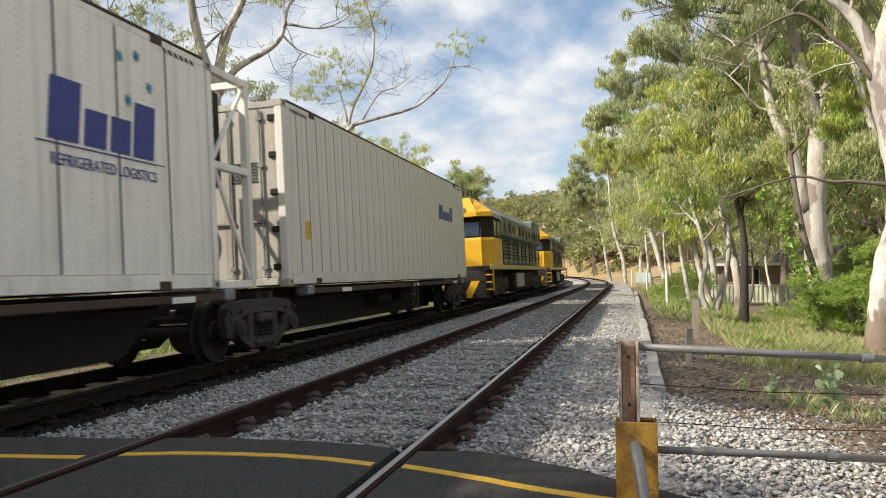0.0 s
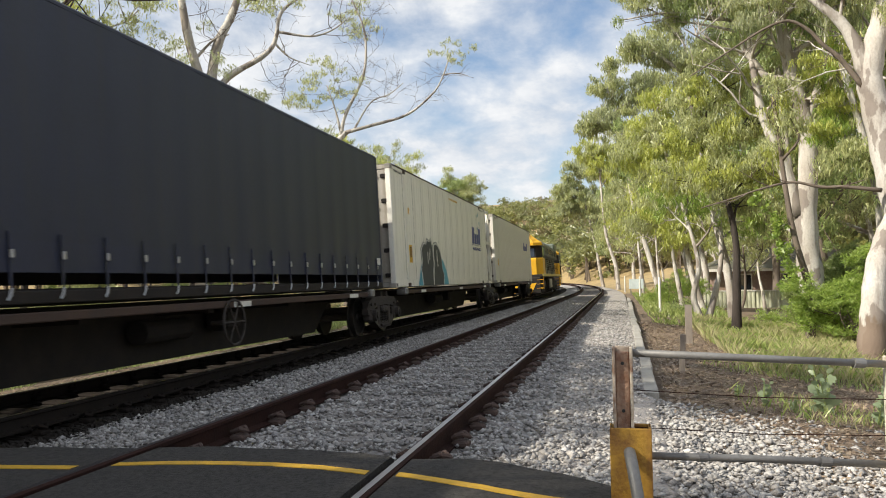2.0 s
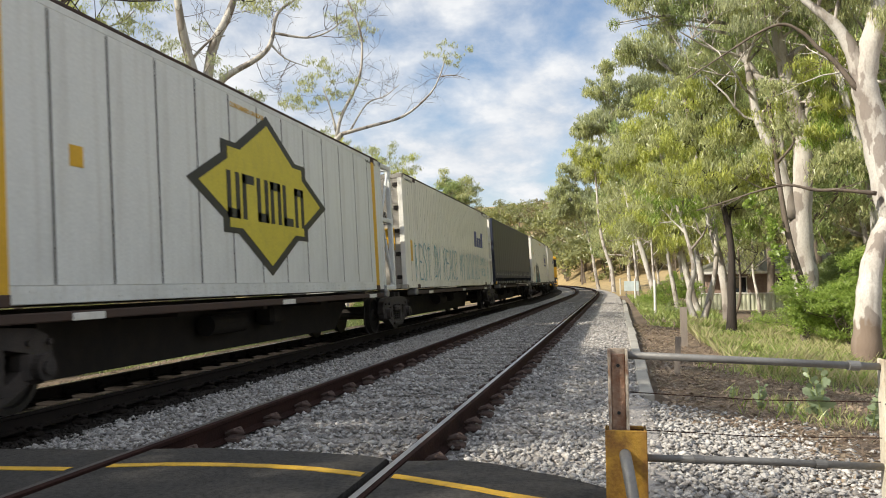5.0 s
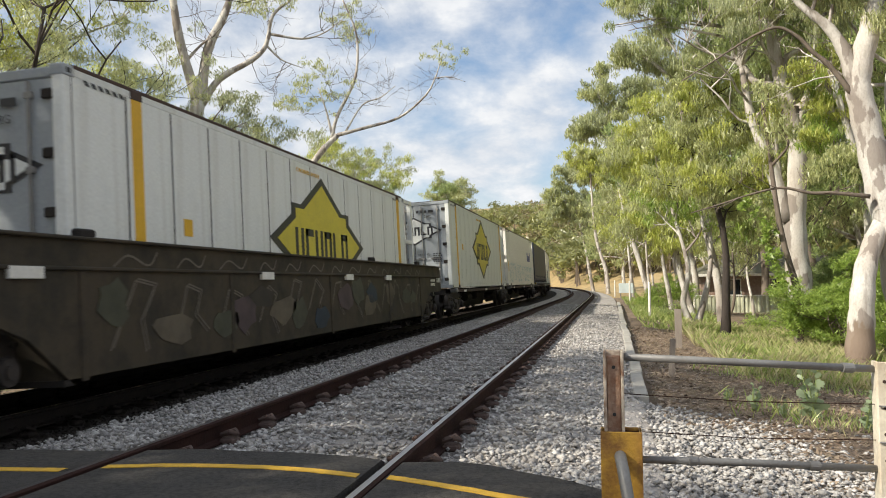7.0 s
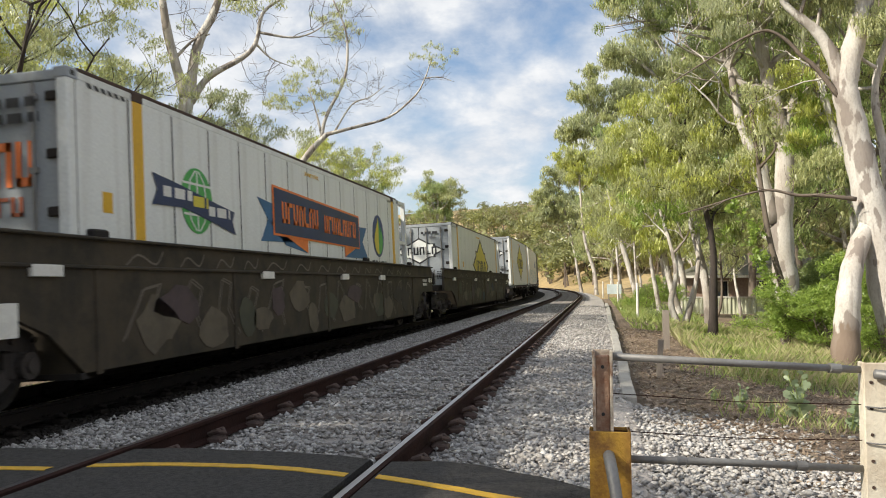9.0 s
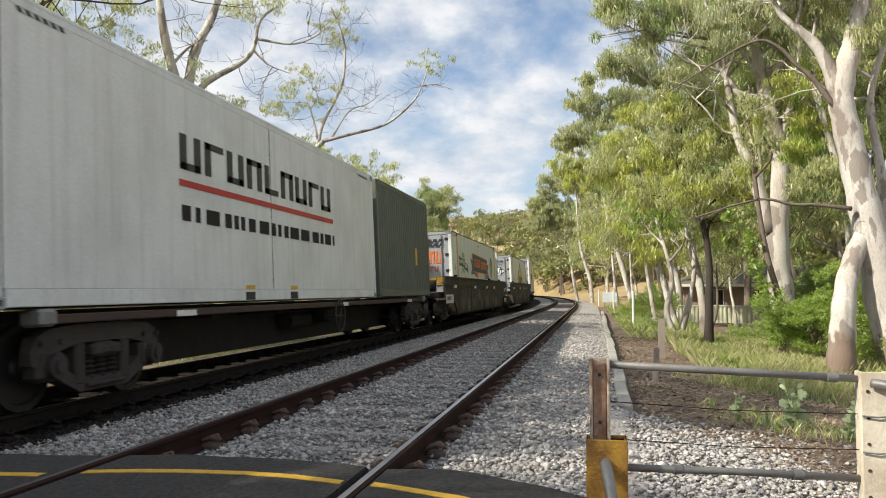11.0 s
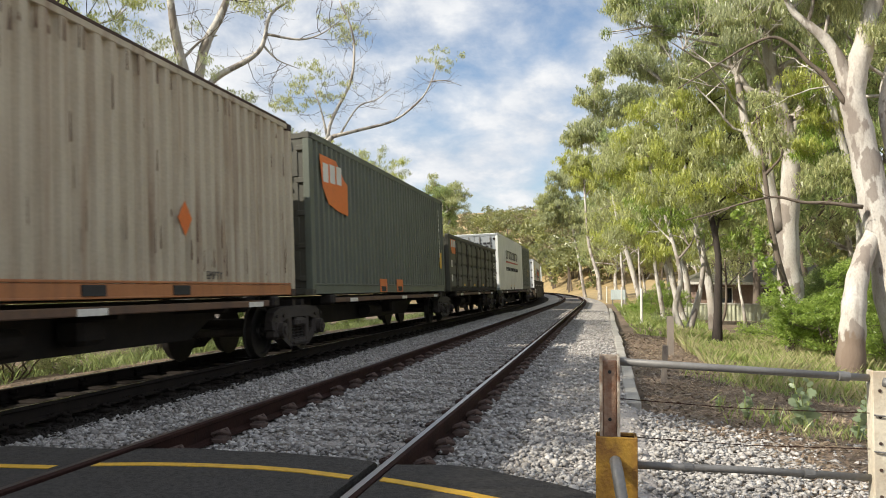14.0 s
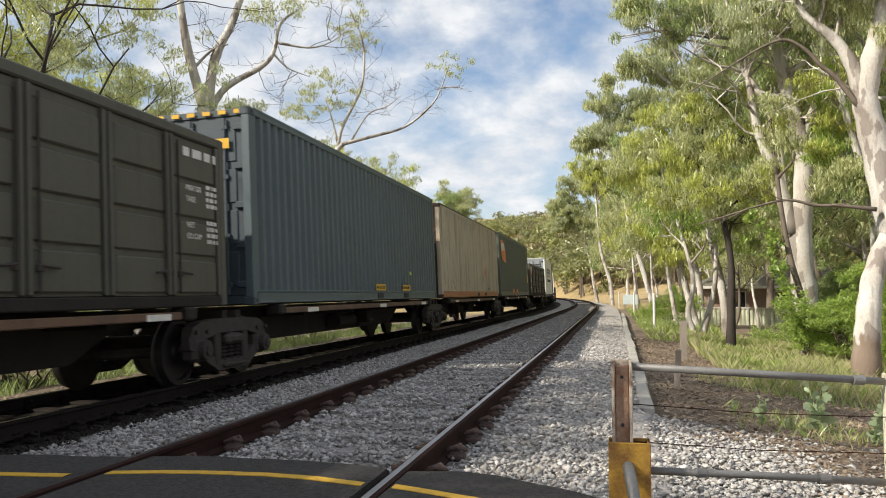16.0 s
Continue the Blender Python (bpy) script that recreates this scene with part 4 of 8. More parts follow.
def slanted_mark(c, m, u, v, w, h, mat):
    """The hauler's mark as four plain slanted blocks, the first and last taller."""
    a = w / 4.3
    g = Build()
    for p, wd, hh in ((0.0, 1.05, 1.0), (1.25, 0.82, 0.62), (2.25, 0.80, 0.62), (3.2, 0.90, 1.0)):
        pts = [(p, 0), (p + wd, 0), (p + wd + 0.16 * hh, hh), (p + 0.16 * hh, hh)]
        g.add([(u + x * a, v + y * h, 0.003) for x, y in pts] + [(u + x * a, v + y * h, -0.001) for x, y in pts], [(0, 1, 2, 3)] + [(i, i + 4, (i + 1) % 4 + 4, (i + 1) % 4) for i in range(4)])
    ob = g.make("logo", mat, c, "blue company mark of slanted blocks")
    ob.matrix_basis = m


def hazard(c, L, h, base=0.0):
    """Short black and yellow bars at the upper corners that warn of the height."""
    for y0 in (-L + 0.35, L - 1.1):
        b = Build()
        for i in range(6):
            b.add([(y0 + i * 0.12 + d, base + h - 0.155 + z, 0.003) for d, z in ((0, 0), (0.07, 0), (0.03, 0.05), (-0.04, 0.05))], [(0, 1, 2, 3)])
        o = b.make("height_marking", black_paint, c)
        o.matrix_basis = on_side(0, 0, SIDE - 0.006)


# grime on white, darkened further for the shade on the rear ends
grimy_end_m = paint("grimy_shaded_white_door_paint", (0.40, 0.37, 0.32), (0.14, 0.11, 0.08), 0.7)


# white doors in a blue-grey that holds the tree shade on them
stripe_end_m = paint("tree_shaded_white_door_paint", (0.31, 0.335, 0.355), (0.25, 0.24, 0.22), 0.45)


def reefer(front, rear, frame_len, label, mat, rib, seed, style="reefer", stripe=False, base=0.0, h=2.93):
    body_front = front - frame_len
    length = body_front - rear
    c = container("refrigerated_container", label, length, mat, style, h, base, rib=rib, end_mat=stripe_end_m if stripe else grimy_end_m, roof_mat=sill_m)
    L = length / 2
    # rounded support posts at the lifting points and riveted rails
    for y in (-L + 1.25, L - (0.65 if stripe else 1.25)) if length > 13 else ():
        Build().box(SIDE - 0.02, SIDE + 0.006, y - 0.10, y + 0.10, base + 0.02, base + h - 0.02, bevel=0.01).make("lifting_post", yellow_m if stripe else mat, c)
        for z in (base + h - 0.118, base):
            Build().box(SIDE - 0.14, SIDE + 0.012, y - 0.11, y + 0.11, z, z + 0.118, bevel=0.012).make("lifting_casting", sill_m, c)
    r = Build()
    n = int(length / 0.34)
    for i in range(n):
        y = -L + 0.3 + i * (length - 0.6) / n
        for dz in (0.06, 0.12):
            r.box(SIDE - 0.012, SIDE - 0.002, y, y + 0.03, base + dz, base + dz + 0.022)
            r.box(SIDE - 0.012, SIDE - 0.002, y + 0.06, y + 0.09, base + dz, base + dz + 0.022)
    tagged(r.make("rail_rivets", mat, c), kind="stuff")
    v = Build()
    nr = max(1, round((length - 0.26) / rib))
    p = (length - 0.26) / nr
    if rib > 0.6 and not stripe:
        for i in range(nr):
            for f in (0.5,):
                y = -L + 0.13 + (i + f) * p
                z = base + 0.3
                while z < base + h - 0.2:
                    v.box(SIDE - 0.008, SIDE - 0.003, y - 0.004, y + 0.004, z, z + 0.008)
                    z += 0.07
        tagged(v.make("rivet_line", sill_m, c), kind="stuff")
    if not stripe:
        bars(c, on_rear(0.30, base + h * 0.66, -L + 0.04), black_paint, 0, 0, 0.45, 7, 0.030, seed)
        bars(c, on_rear(-0.75, base + h * 0.66, -L + 0.04), black_paint, 0, 0, 0.4, 3, 0.05, seed + 1)
    hazard(c, L, h, base)
    if frame_len > 0.3:
        genset_frame(c, L, h, frame_len, mat, braced=frame_len > 1.0 or (stripe and base == 0), base=base)
    place_container(c, body_front, rear)
    return c, L


def make_train():
    # five articulated flats with refrigerated boxes and a curtain-sided box
    ends = [26.4, 11.05, -4.55, -20.35, -35.75, -50.85]
    for i in range(5):
        f, r = ends[i] - 0.08, ends[i + 1] + 0.08
        b = [ends[i + 1] - 0.10] if i < 4 else [r + 1.6]
        if i == 0:
            b = [f - 1.7, ends[1] - 0.10]
        flat_wagon(f, r, b, brake=i in (0, 2))
    # A
    c, L = reefer(25.75, 11.62, 0, "cream refrigerated container with close upright panel seams", white_a, 0.44, 3)
    slanted_mark(c, on_side(0, 0, SIDE - 0.004), 22.2 - 18.7, 1.70, 1.85, 0.42, logo_blue_m)
    Build().box(SIDE - 0.004, SIDE - 0.001, -L + 0.75, -L + 0.95, 0.75, 1.05).make("warning_label", yellow_m, c)
    # B
    c, L = reefer(10.5, -4.0, 1.05, "white riveted refrigerated container with spray-painted fists and genset frame", white_b, 0.93, 5)
    o = -(9.45 - 4.0) / 2
    slanted_mark(c, on_side(0, 0), 6.35 + o, 1.46, 1.78, 0.60, logo_blue_m)
    shape("logo_underline", rect(6.2 + o, 1.415, 8.27 + o, 1.428), c, on_side(0, 0), logo_blue_m)
    lettering("REFRIGERATED LOGISTICS", 0.165, c, on_side(6.38 + o, 1.22), logo_blue_m, squeeze=0.88)
    for u, v in ((7.49, 2.51), (7.8, 2.58), (8.02, 2.28), (7.62, 2.06)):
        shape("star", star(u + o, v, 0.075), c, on_side(0, 0), logo_teal_m, "teal seven-pointed star")
    fist = [(-1.32, 0.0), (-1.45, 0.45), (-1.30, 0.62), (-1.36, 0.95), (-1.1, 1.12), (-0.85, 1.10), (-0.72, 1.22), (-0.45, 1.18), (-0.30, 1.24), (-0.12, 1.05), (-0.05, 0.6), (-0.2, 0.3), (-0.15, 0.0)]
    fist2 = [(-0.05, 0.0), (0.0, 0.35), (0.12, 0.6), (0.0, 0.85), (0.12, 1.12), (0.4, 1.16), (0.62, 1.08), (0.8, 1.0), (0.98, 0.78), (1.02, 0.5), (1.22, 0.3), (1.15, 0.0)]
    for pts, nm in ((fist, "spray_fist"), (fist2, "spray_fist")):
        cx, cz = sum(p[0] for p in pts) / len(pts), sum(p[1] for p in pts) / len(pts)
        rim = [(cx + (p - cx) * 1.10 + o, max(0.0, cz + (q - cz) * 1.08) + 0.03) for p, q in pts]
        back = [(cx + (p - cx) * 1.16 + o, max(0.0, cz + (q - cz) * 1.14) + 0.03) for p, q in pts]
        shape("spray_outline", back, c, on_side(0, 0, SIDE - 0.002), black_paint, "black spray outline")
        shape("spray_outline", rim, c, on_side(0, 0, SIDE + 0.002), logo_white_m, "white spray outline")
        shape(nm, [(p + o, q + 0.03) for p, q in pts], c, on_side(0, 0, SIDE + 0.006), material("charcoal_spray", (0.06, 0.065, 0.065), 0.7, second=(0.035, 0.04, 0.04), scale=3, grain=40, bump=0.05), "charcoal spray-painted fist")
    for pts in ([(-1.85, 0.03), (-1.35, 0.03), (-1.42, 0.40), (-1.36, 0.66), (-1.60, 0.42)], [(1.15, 0.03), (1.9, 0.03), (1.62, 0.45), (1.25, 0.72), (1.02, 0.80), (1.08, 0.5), (1.25, 0.3)]):
        shape("spray_sleeve", [(p + o, q) for p, q in pts], c, on_side(0, 0), material("sky_blue_spray", (0.10, 0.36, 0.47), 0.6, second=(0.06, 0.25, 0.35), scale=3, grain=40, bump=0.05), "sky-blue spray paint")
    for u, v, k in ((-0.75, 0.62, 0.0), (-0.55, 0.72, 0.3), (0.35, 0.70, 0.2), (0.45, 0.55, -0.2)):
        shape("spray_stroke", rect(u + o, v, u + o + 0.05, v + 0.32, k), c, on_side(0, 0, SIDE + 0.009), logo_white_m)
    Build().box(SIDE - 0.003, SIDE + 0.001, -2.62 + o, -2.34 + o, 0.62, 1.06).make("warning_label", yellow_m, c)
    Build().box(SIDE - 0.003, SIDE + 0.001, -2.55 + o, -2.42 + o, 1.85, 2.0).make("warning_label", yellow_m, c)
    bars(c, on_side(-2.58 + o, 0.98, SIDE + 0.001), sill_m, 0, 0, 0.2, 6, 0.028, 8)
    lettering("DO NOT STACK ON CONTAINERS", 0.085, c, on_side(2.6 + o, 2.68), yellow_m)
    # C
    make_curtain_box(-5.05, -19.95)
    # D
    c, L = reefer(-20.7, -35.22, 0.72, "white refrigerated container with close seams and teal graffiti writing", white_b, 0.44, 9)
    o = (21.42 + 35.22) / 2
    slanted_mark(c, on_side(0, 0, SIDE - 0.004), -24.92 + o, 1.47, 1.95, 0.58, logo_blue_m)
    g = Build()
    hand_written(g, "REST IN PEACE MY", -34.25 + o, 0.24, 0.95, 0.445, 3)
    tagged(g.make("graffiti_writing", graffiti_m, c, "teal hand-sprayed writing"), kind="stuff")
    rng = random.Random(4)
    g = Build()
    # tall looped initials that cannot be told apart
    u = -26.9 + o
    for k in range(7):
        bow = [(0.05, 0.85), (0.0, 0.2), (0.14, 0.0), (0.28, 0.2), (0.3, 0.9)] if k % 2 else [(0.0, 0.62), (0.12, 0.85), (0.28, 0.7), (0.16, 0.35), (0.08, 0.05), (0.26, 0.02), (0.34, 0.3)]
        ribbon(g, smooth_path([(SIDE + 0.003, u + a + rng.uniform(-0.03, 0.03), 0.27 + b + rng.uniform(-0.05, 0.05)) for a, b in bow], 5), 0.018)
        u += 0.41
    hand_written(g, "19/9/2013", -23.85 + o, 0.78, 0.30, 0.165, 6)
    hand_written(g, "9/8/2022", -23.8 + o, 0.36, 0.30, 0.165, 7)
    for zz in (0.95, 0.62, 0.36):
        ribbon(g, smooth_path([(SIDE + 0.003, -22.25 + o + 0.05 * i + 0.05 * (i % 2), zz + 0.13 * math.cos(i * 1.6)) for i in range(7)], 4), 0.012)
    g.make("graffiti_flourish", graffiti_m, c, "teal spray-painted flourish")
    Build().box(SIDE - 0.008, SIDE - 0.003, -L + 0.55, -L + 0.75, 0.72, 1.25).make("warning_label", yellow_m, c)
    w = Build().box(-0.2, 0.95, -L + 0.028, -L + 0.034, 1.0, 1.55).make("warning_label", yellow_m, c)
    lettering("CAUTION", 0.17, c, on_rear(-0.05, 1.34, -L + 0.026), black_paint)
    bars(c, on_rear(0, 1.22, -L + 0.026), black_paint, -0.1, 0, 0.95, 3, 0.06, 12)
    # E
    c, L = reefer(-36.25, -50.12, 0.85, "white refrigerated container with yellow posts and diamond badge", white_c, 0.93, 14, stripe=True)
    diamond_badge(c, -43.3 + (37.1 + 50.12) / 2, 1.52, 2.5, L, 0)
    rear_badge(c, L, 0)
    # wells
    well_wagon(-52.4, -72.4, 2)
    c, L = reefer(-55.3, -69.4, 0.85, "white refrigerated container with yellow diamond badge in a well wagon", white_c, 0.93, 17, stripe=True, base=-0.56, h=2.93)
    diamond_badge(c, -62.25 + (56.15 + 69.4) / 2, 0.92, 2.45, L, -0.56)
    rear_badge(c, L, -0.56)
    w = well_wagon(-73.6, -93.6, 6)
    Build().box(1.362, 1.372, -9.6, -8.15, 0.70, 1.0, bevel=0.002).make("code_plate", plate_m, w)
    bars(w, on_side(0, 0, 1.372), black_paint, -9.5, 0.80, 0.85, 1, 0.14, 66)
    lettering("END", 0.15, w, on_rear(-0.1, 0.70, -9.86), plate_m)
    c, L = reefer(-76.45, -90.8, 0.8, "white refrigerated container with blue ribbon badges in a well wagon", white_c, 0.93, 21, stripe=True, base=-0.56, h=2.93)
    ribbon_badges(c, (77.25 + 90.8) / 2, L)
    # a flat with a green twenty-foot and a white forty-foot box
    flat_wagon(-94.9, -114.6, [-96.9, -112.2], brake=True)
    c = container("shipping_container", "short grey-green corrugated container", 6.06, green_m, "fine", 2.896, rib=0.22)
    place_container(c, -95.15, -101.21)
    shape("hazard_label", [(-0.1, 0.9), (0.15, 0.9), (0.15, 1.4), (-0.1, 1.4)], c, on_side(1.2, 0, SIDE - 0.01), yellow_m)
    c = container("shipping_container", "white smooth-sided container with black wordmark and red underline", 12.45, white_c, "reefer", 2.896, rib=6.1, end_mat=stripe_end_m)
    place_container(c, -101.55, -114.0)
    wordmark(c, 107.78)
    hazard(c, 6.2, 2.896)
    bars(c, on_rear(-0.3, 2.35, -6.2), black_paint, 0, 0, 1.2, 2, 0.10, 31)
    for u in (-0.9, 0.9):
        Build().box(SIDE - 0.004, SIDE - 0.001, u - 0.16, u + 0.16, 0.19, 0.25).make("lift_label", yellow_m, c)
        Build().box(SIDE - 0.03, SIDE - 0.005, u - 0.17, u + 0.17, 0.03, 0.15).make("fork_pocket", black_m, c)
    # articulated flats with the older boxes
    ends = [-114.95, -128.0, -141.3, -154.4, -167.45, -180.6]
    for i in range(5):
        f, r = ends[i] - 0.08, ends[i + 1] + 0.08
        b = [ends[i + 1] - 0.02] if i < 4 else [r + 1.6]
        if i == 0:
            b = [f - 1.6, ends[1] - 0.02]
        flat_wagon(f, r, b, brake=i == 0, brake_at=1.6, sill_mat=rust_sill_m)
    side_door_box(-115.2, -127.55, 1)
    c = container("shipping_container", "dull green corrugated container with orange flag badge", 12.4, green_m, "corr", 2.96, sill=green_m, end_mat=dark_green_m)
    place_container(c, -128.5, -140.98)
    flag_badge(c, -6.2 + 0.55, 2.66)
    pockets(c, (-136.17 + 134.74, -134.6 + 134.74), logo_orange_m)
    lower_sill(c, 6.2, green_m)
    Build().box(SIDE - 0.006, SIDE + 0.002, 5.45, 5.75, 0.75, 1.25).make("warning_label", yellow_m, c)
    bars(c, on_side(5.4, 2.6, SIDE + 0.0) @ pose(0, 0, 0, 0, 0, -90), logo_white_m, 0, 0, 1.7, 1, 0.075, 41)
    c = container("shipping_container", "cream corrugated container with rust streaks and an orange sill", 12.192, cream_m, "corr", 2.9, sill=orange_sill_m, end_mat=sill_m, roof_mat=sill_m)
    place_container(c, -141.78, -153.97)
    lower_sill(c, 6.0, orange_sill_m)
    shape("hazard_diamond", [(0.0, 0.78), (0.17, 1.0), (0.0, 1.22), (-0.17, 1.0)], c, on_side(2.45, 0, SIDE + 0.0), logo_orange_m, "faded orange diamond label")
    rust_runs(c, 6.0, 2.9)
    pockets(c, (0.6, 2.35), black_m)
    lettering("EMPTY", 0.15, c, on_side(3.0, 0.25, SIDE - 0.012), black_paint)
    c = container("shipping_container", "slate-blue corrugated container with yellow lifting labels", 12.192, slate_m, "corr", 2.9, sill=slate_m, end_mat=material("deep_slate_door_paint", (0.045, 0.062, 0.075), 0.5, scale=1, grain=30, bump=0.03))
    place_container(c, -154.83, -167.03)
    lower_sill(c, 6.0, slate_m)
    pockets(c, (0.35, 2.6), None)
    for u in (0.0, 2.25):
        Build().box(SIDE + 0.004, SIDE + 0.009, u, u + 0.75, 0.22, 0.36).make("lift_label", yellow_m, c)
        lettering("EMPTY LIFT ONLY", 0.10, c, on_side(u + 0.02, 0.255, SIDE + 0.007), black_paint, squeeze=0.80)
    Build().box(SIDE - 0.01, SIDE + 0.004, 3.05, 3.19, 0.62, 0.70).make("small_label", material("lime_label", (0.45, 0.62, 0.03), 0.5, scale=5, grain=50, bump=0.0), c)
    for i in range(9):
        Build().box(-SIDE + 0.2 + i * 0.25, -SIDE + 0.32 + i * 0.25, -6.0955, -6.09, 2.81, 2.87).make("height_marking", yellow_m, c)
    bars(c, on_rear(0.35, 2.3, -6.1), yellow_m, 0, 0, 0.6, 1, 0.15, 67)
    side_door_box(-167.85, -180.2, 2)
    for rear, st in ((28.9, 0), (51.6, 1)):
        locomotive(rear)


STROKES = {
    "R": ["0,0 0.05,1", "0,0.95 0.45,0.9 0.5,0.65 0.08,0.5 0.55,0"], "E": ["0.5,0.95 0.05,0.9 0.02,0.05 0.55,0.05", "0.03,0.5 0.45,0.52"],
    "S": ["0.55,0.85 0.3,1 0.03,0.75 0.5,0.38 0.45,0.1 0.2,0 0,0.2"], "T": ["0,0.85 0.3,0.95 0.65,0.9", "0.38,1.05 0.3,0"],
    "I": ["0.02,0.62 0.28,0.98 0.26,0.08", "0.05,0.02 0.5,0.1", "0.12,1 0.5,0.95 0.48,0.7"], "N": ["0.02,0 0.05,0.85 0.5,0.02 0.55,1.05"],
    "P": ["0.08,0.02 0.1,0.92", "0,0.85 0.4,0.95 0.5,0.72 0.1,0.48"], "A": ["0,0 0.28,1 0.55,0", "0.1,0.35 0.5,0.38"],
    "C": ["0.5,0.85 0.25,0.98 0.03,0.5 0.2,0.02 0.55,0.12"], "M": ["0,0.1 0.1,0.9 0.28,0.3 0.45,0.95 0.52,0"], "Y": ["0.02,0.95 0.15,0.5 0.42,0.5", "0.5,1 0.4,0.1 0.25,0"],
    "1": ["0.05,0.7 0.3,1 0.25,0", "0,0 0.5,0"], "9": ["0.5,0.75 0.3,1 0.05,0.75 0.25,0.5 0.5,0.75 0.4,0"], "/": ["0.05,-0.05 0.45,1.1"],
    "2": ["0.03,0.75 0.25,1 0.5,0.75 0.02,0.02 0.55,0.05"], "0": ["0.28,1 0.03,0.5 0.25,0 0.5,0.5 0.28,1"], "3": ["0.05,0.9 0.4,0.95 0.2,0.55 0.5,0.3 0.05,0.03"],
    "8": ["0.28,0.5 0.05,0.78 0.28,1 0.5,0.78 0.05,0.2 0.28,0 0.5,0.22 0.28,0.5"],
}


def hand_written(g, text, u, v, h, step, seed):
    """Spray-can capitals along a container's side: one ribbon for each stroke, with an unsteady hand."""
    rng = random.Random(seed)
    for ch in text:
        for stroke in STROKES.get(ch, ()):
            pts = [tuple(float(q) for q in p.split(",")) for p in stroke.split(" ")]
            pts = [(SIDE + 0.004, u + a * step * 1.45 + rng.uniform(-0.02, 0.02) * h, v + b * h + rng.uniform(-0.05, 0.05) * h) for a, b in pts]
            ribbon(g, smooth_path(pts, 4) if len(pts) > 2 else pts, 0.011 + 0.009 * h)
        u += step


def ribbon(g, pts, w):
    for a, b in zip(pts, pts[1:]):
        d = Vector(b) - Vector(a)
        if d.length > 1e-4:
            nn = Vector((0, -d.z, d.y)).normalized() * w
            g.add([Vector(a) - nn, Vector(b) - nn, Vector(b) + nn, Vector(a) + nn], [(0, 1, 2, 3)])


def lower_sill(c, L, mat):
    """The channel sill below the corrugation, proud of the wall."""
    Build().box(SIDE - 0.10, SIDE - 0.001, -L + 0.1, L - 0.1, 0.185, 0.215, bevel=0.006).make("sill_lip", mat, c)
    Build().box(SIDE - 0.10, SIDE - 0.001, -L + 0.1, L - 0.1, 0.02, 0.045, bevel=0.006).make("sill_lip", mat, c)


def pockets(c, us, mat):
    for u in us:
        if mat is not None and mat is not black_m:
            Build().box(SIDE - 0.006, SIDE + 0.004, u - 0.3, u + 0.3, 0.03, 0.34).make("pocket_surround", mat, c)
        Build().box(SIDE - 0.05, SIDE + 0.007, u - 0.2, u + 0.2, 0.05, 0.165).make("fork_pocket", black_m, c)


def rust_runs(c, L, h):
    rng = random.Random(11)
    b = Build()
    for i in range(85):
        y = rng.uniform(-L + 0.2, L - 0.2)
        z = rng.choice([rng.uniform(0.25, 0.7), rng.uniform(0.25, h - 0.3), h - 0.35])
        ln, w = rng.uniform(0.08, 0.45), rng.uniform(0.008, 0.03)
        b.add([(SIDE - 0.010, y + rng.uniform(-w, 0), z), (SIDE - 0.010, y + w, z + 0.02), (SIDE - 0.010, y + w * 0.6, z + ln), (SIDE - 0.010, y, z + ln * 0.9)], [(0, 1, 2, 3)])
    tagged(b.make("rust_scars", material("flaking_rust", (0.12, 0.06, 0.035), 0.9, second=(0.06, 0.04, 0.03), scale=8, grain=60, bump=0.2), c, "dark rust scars"), kind="stuff")


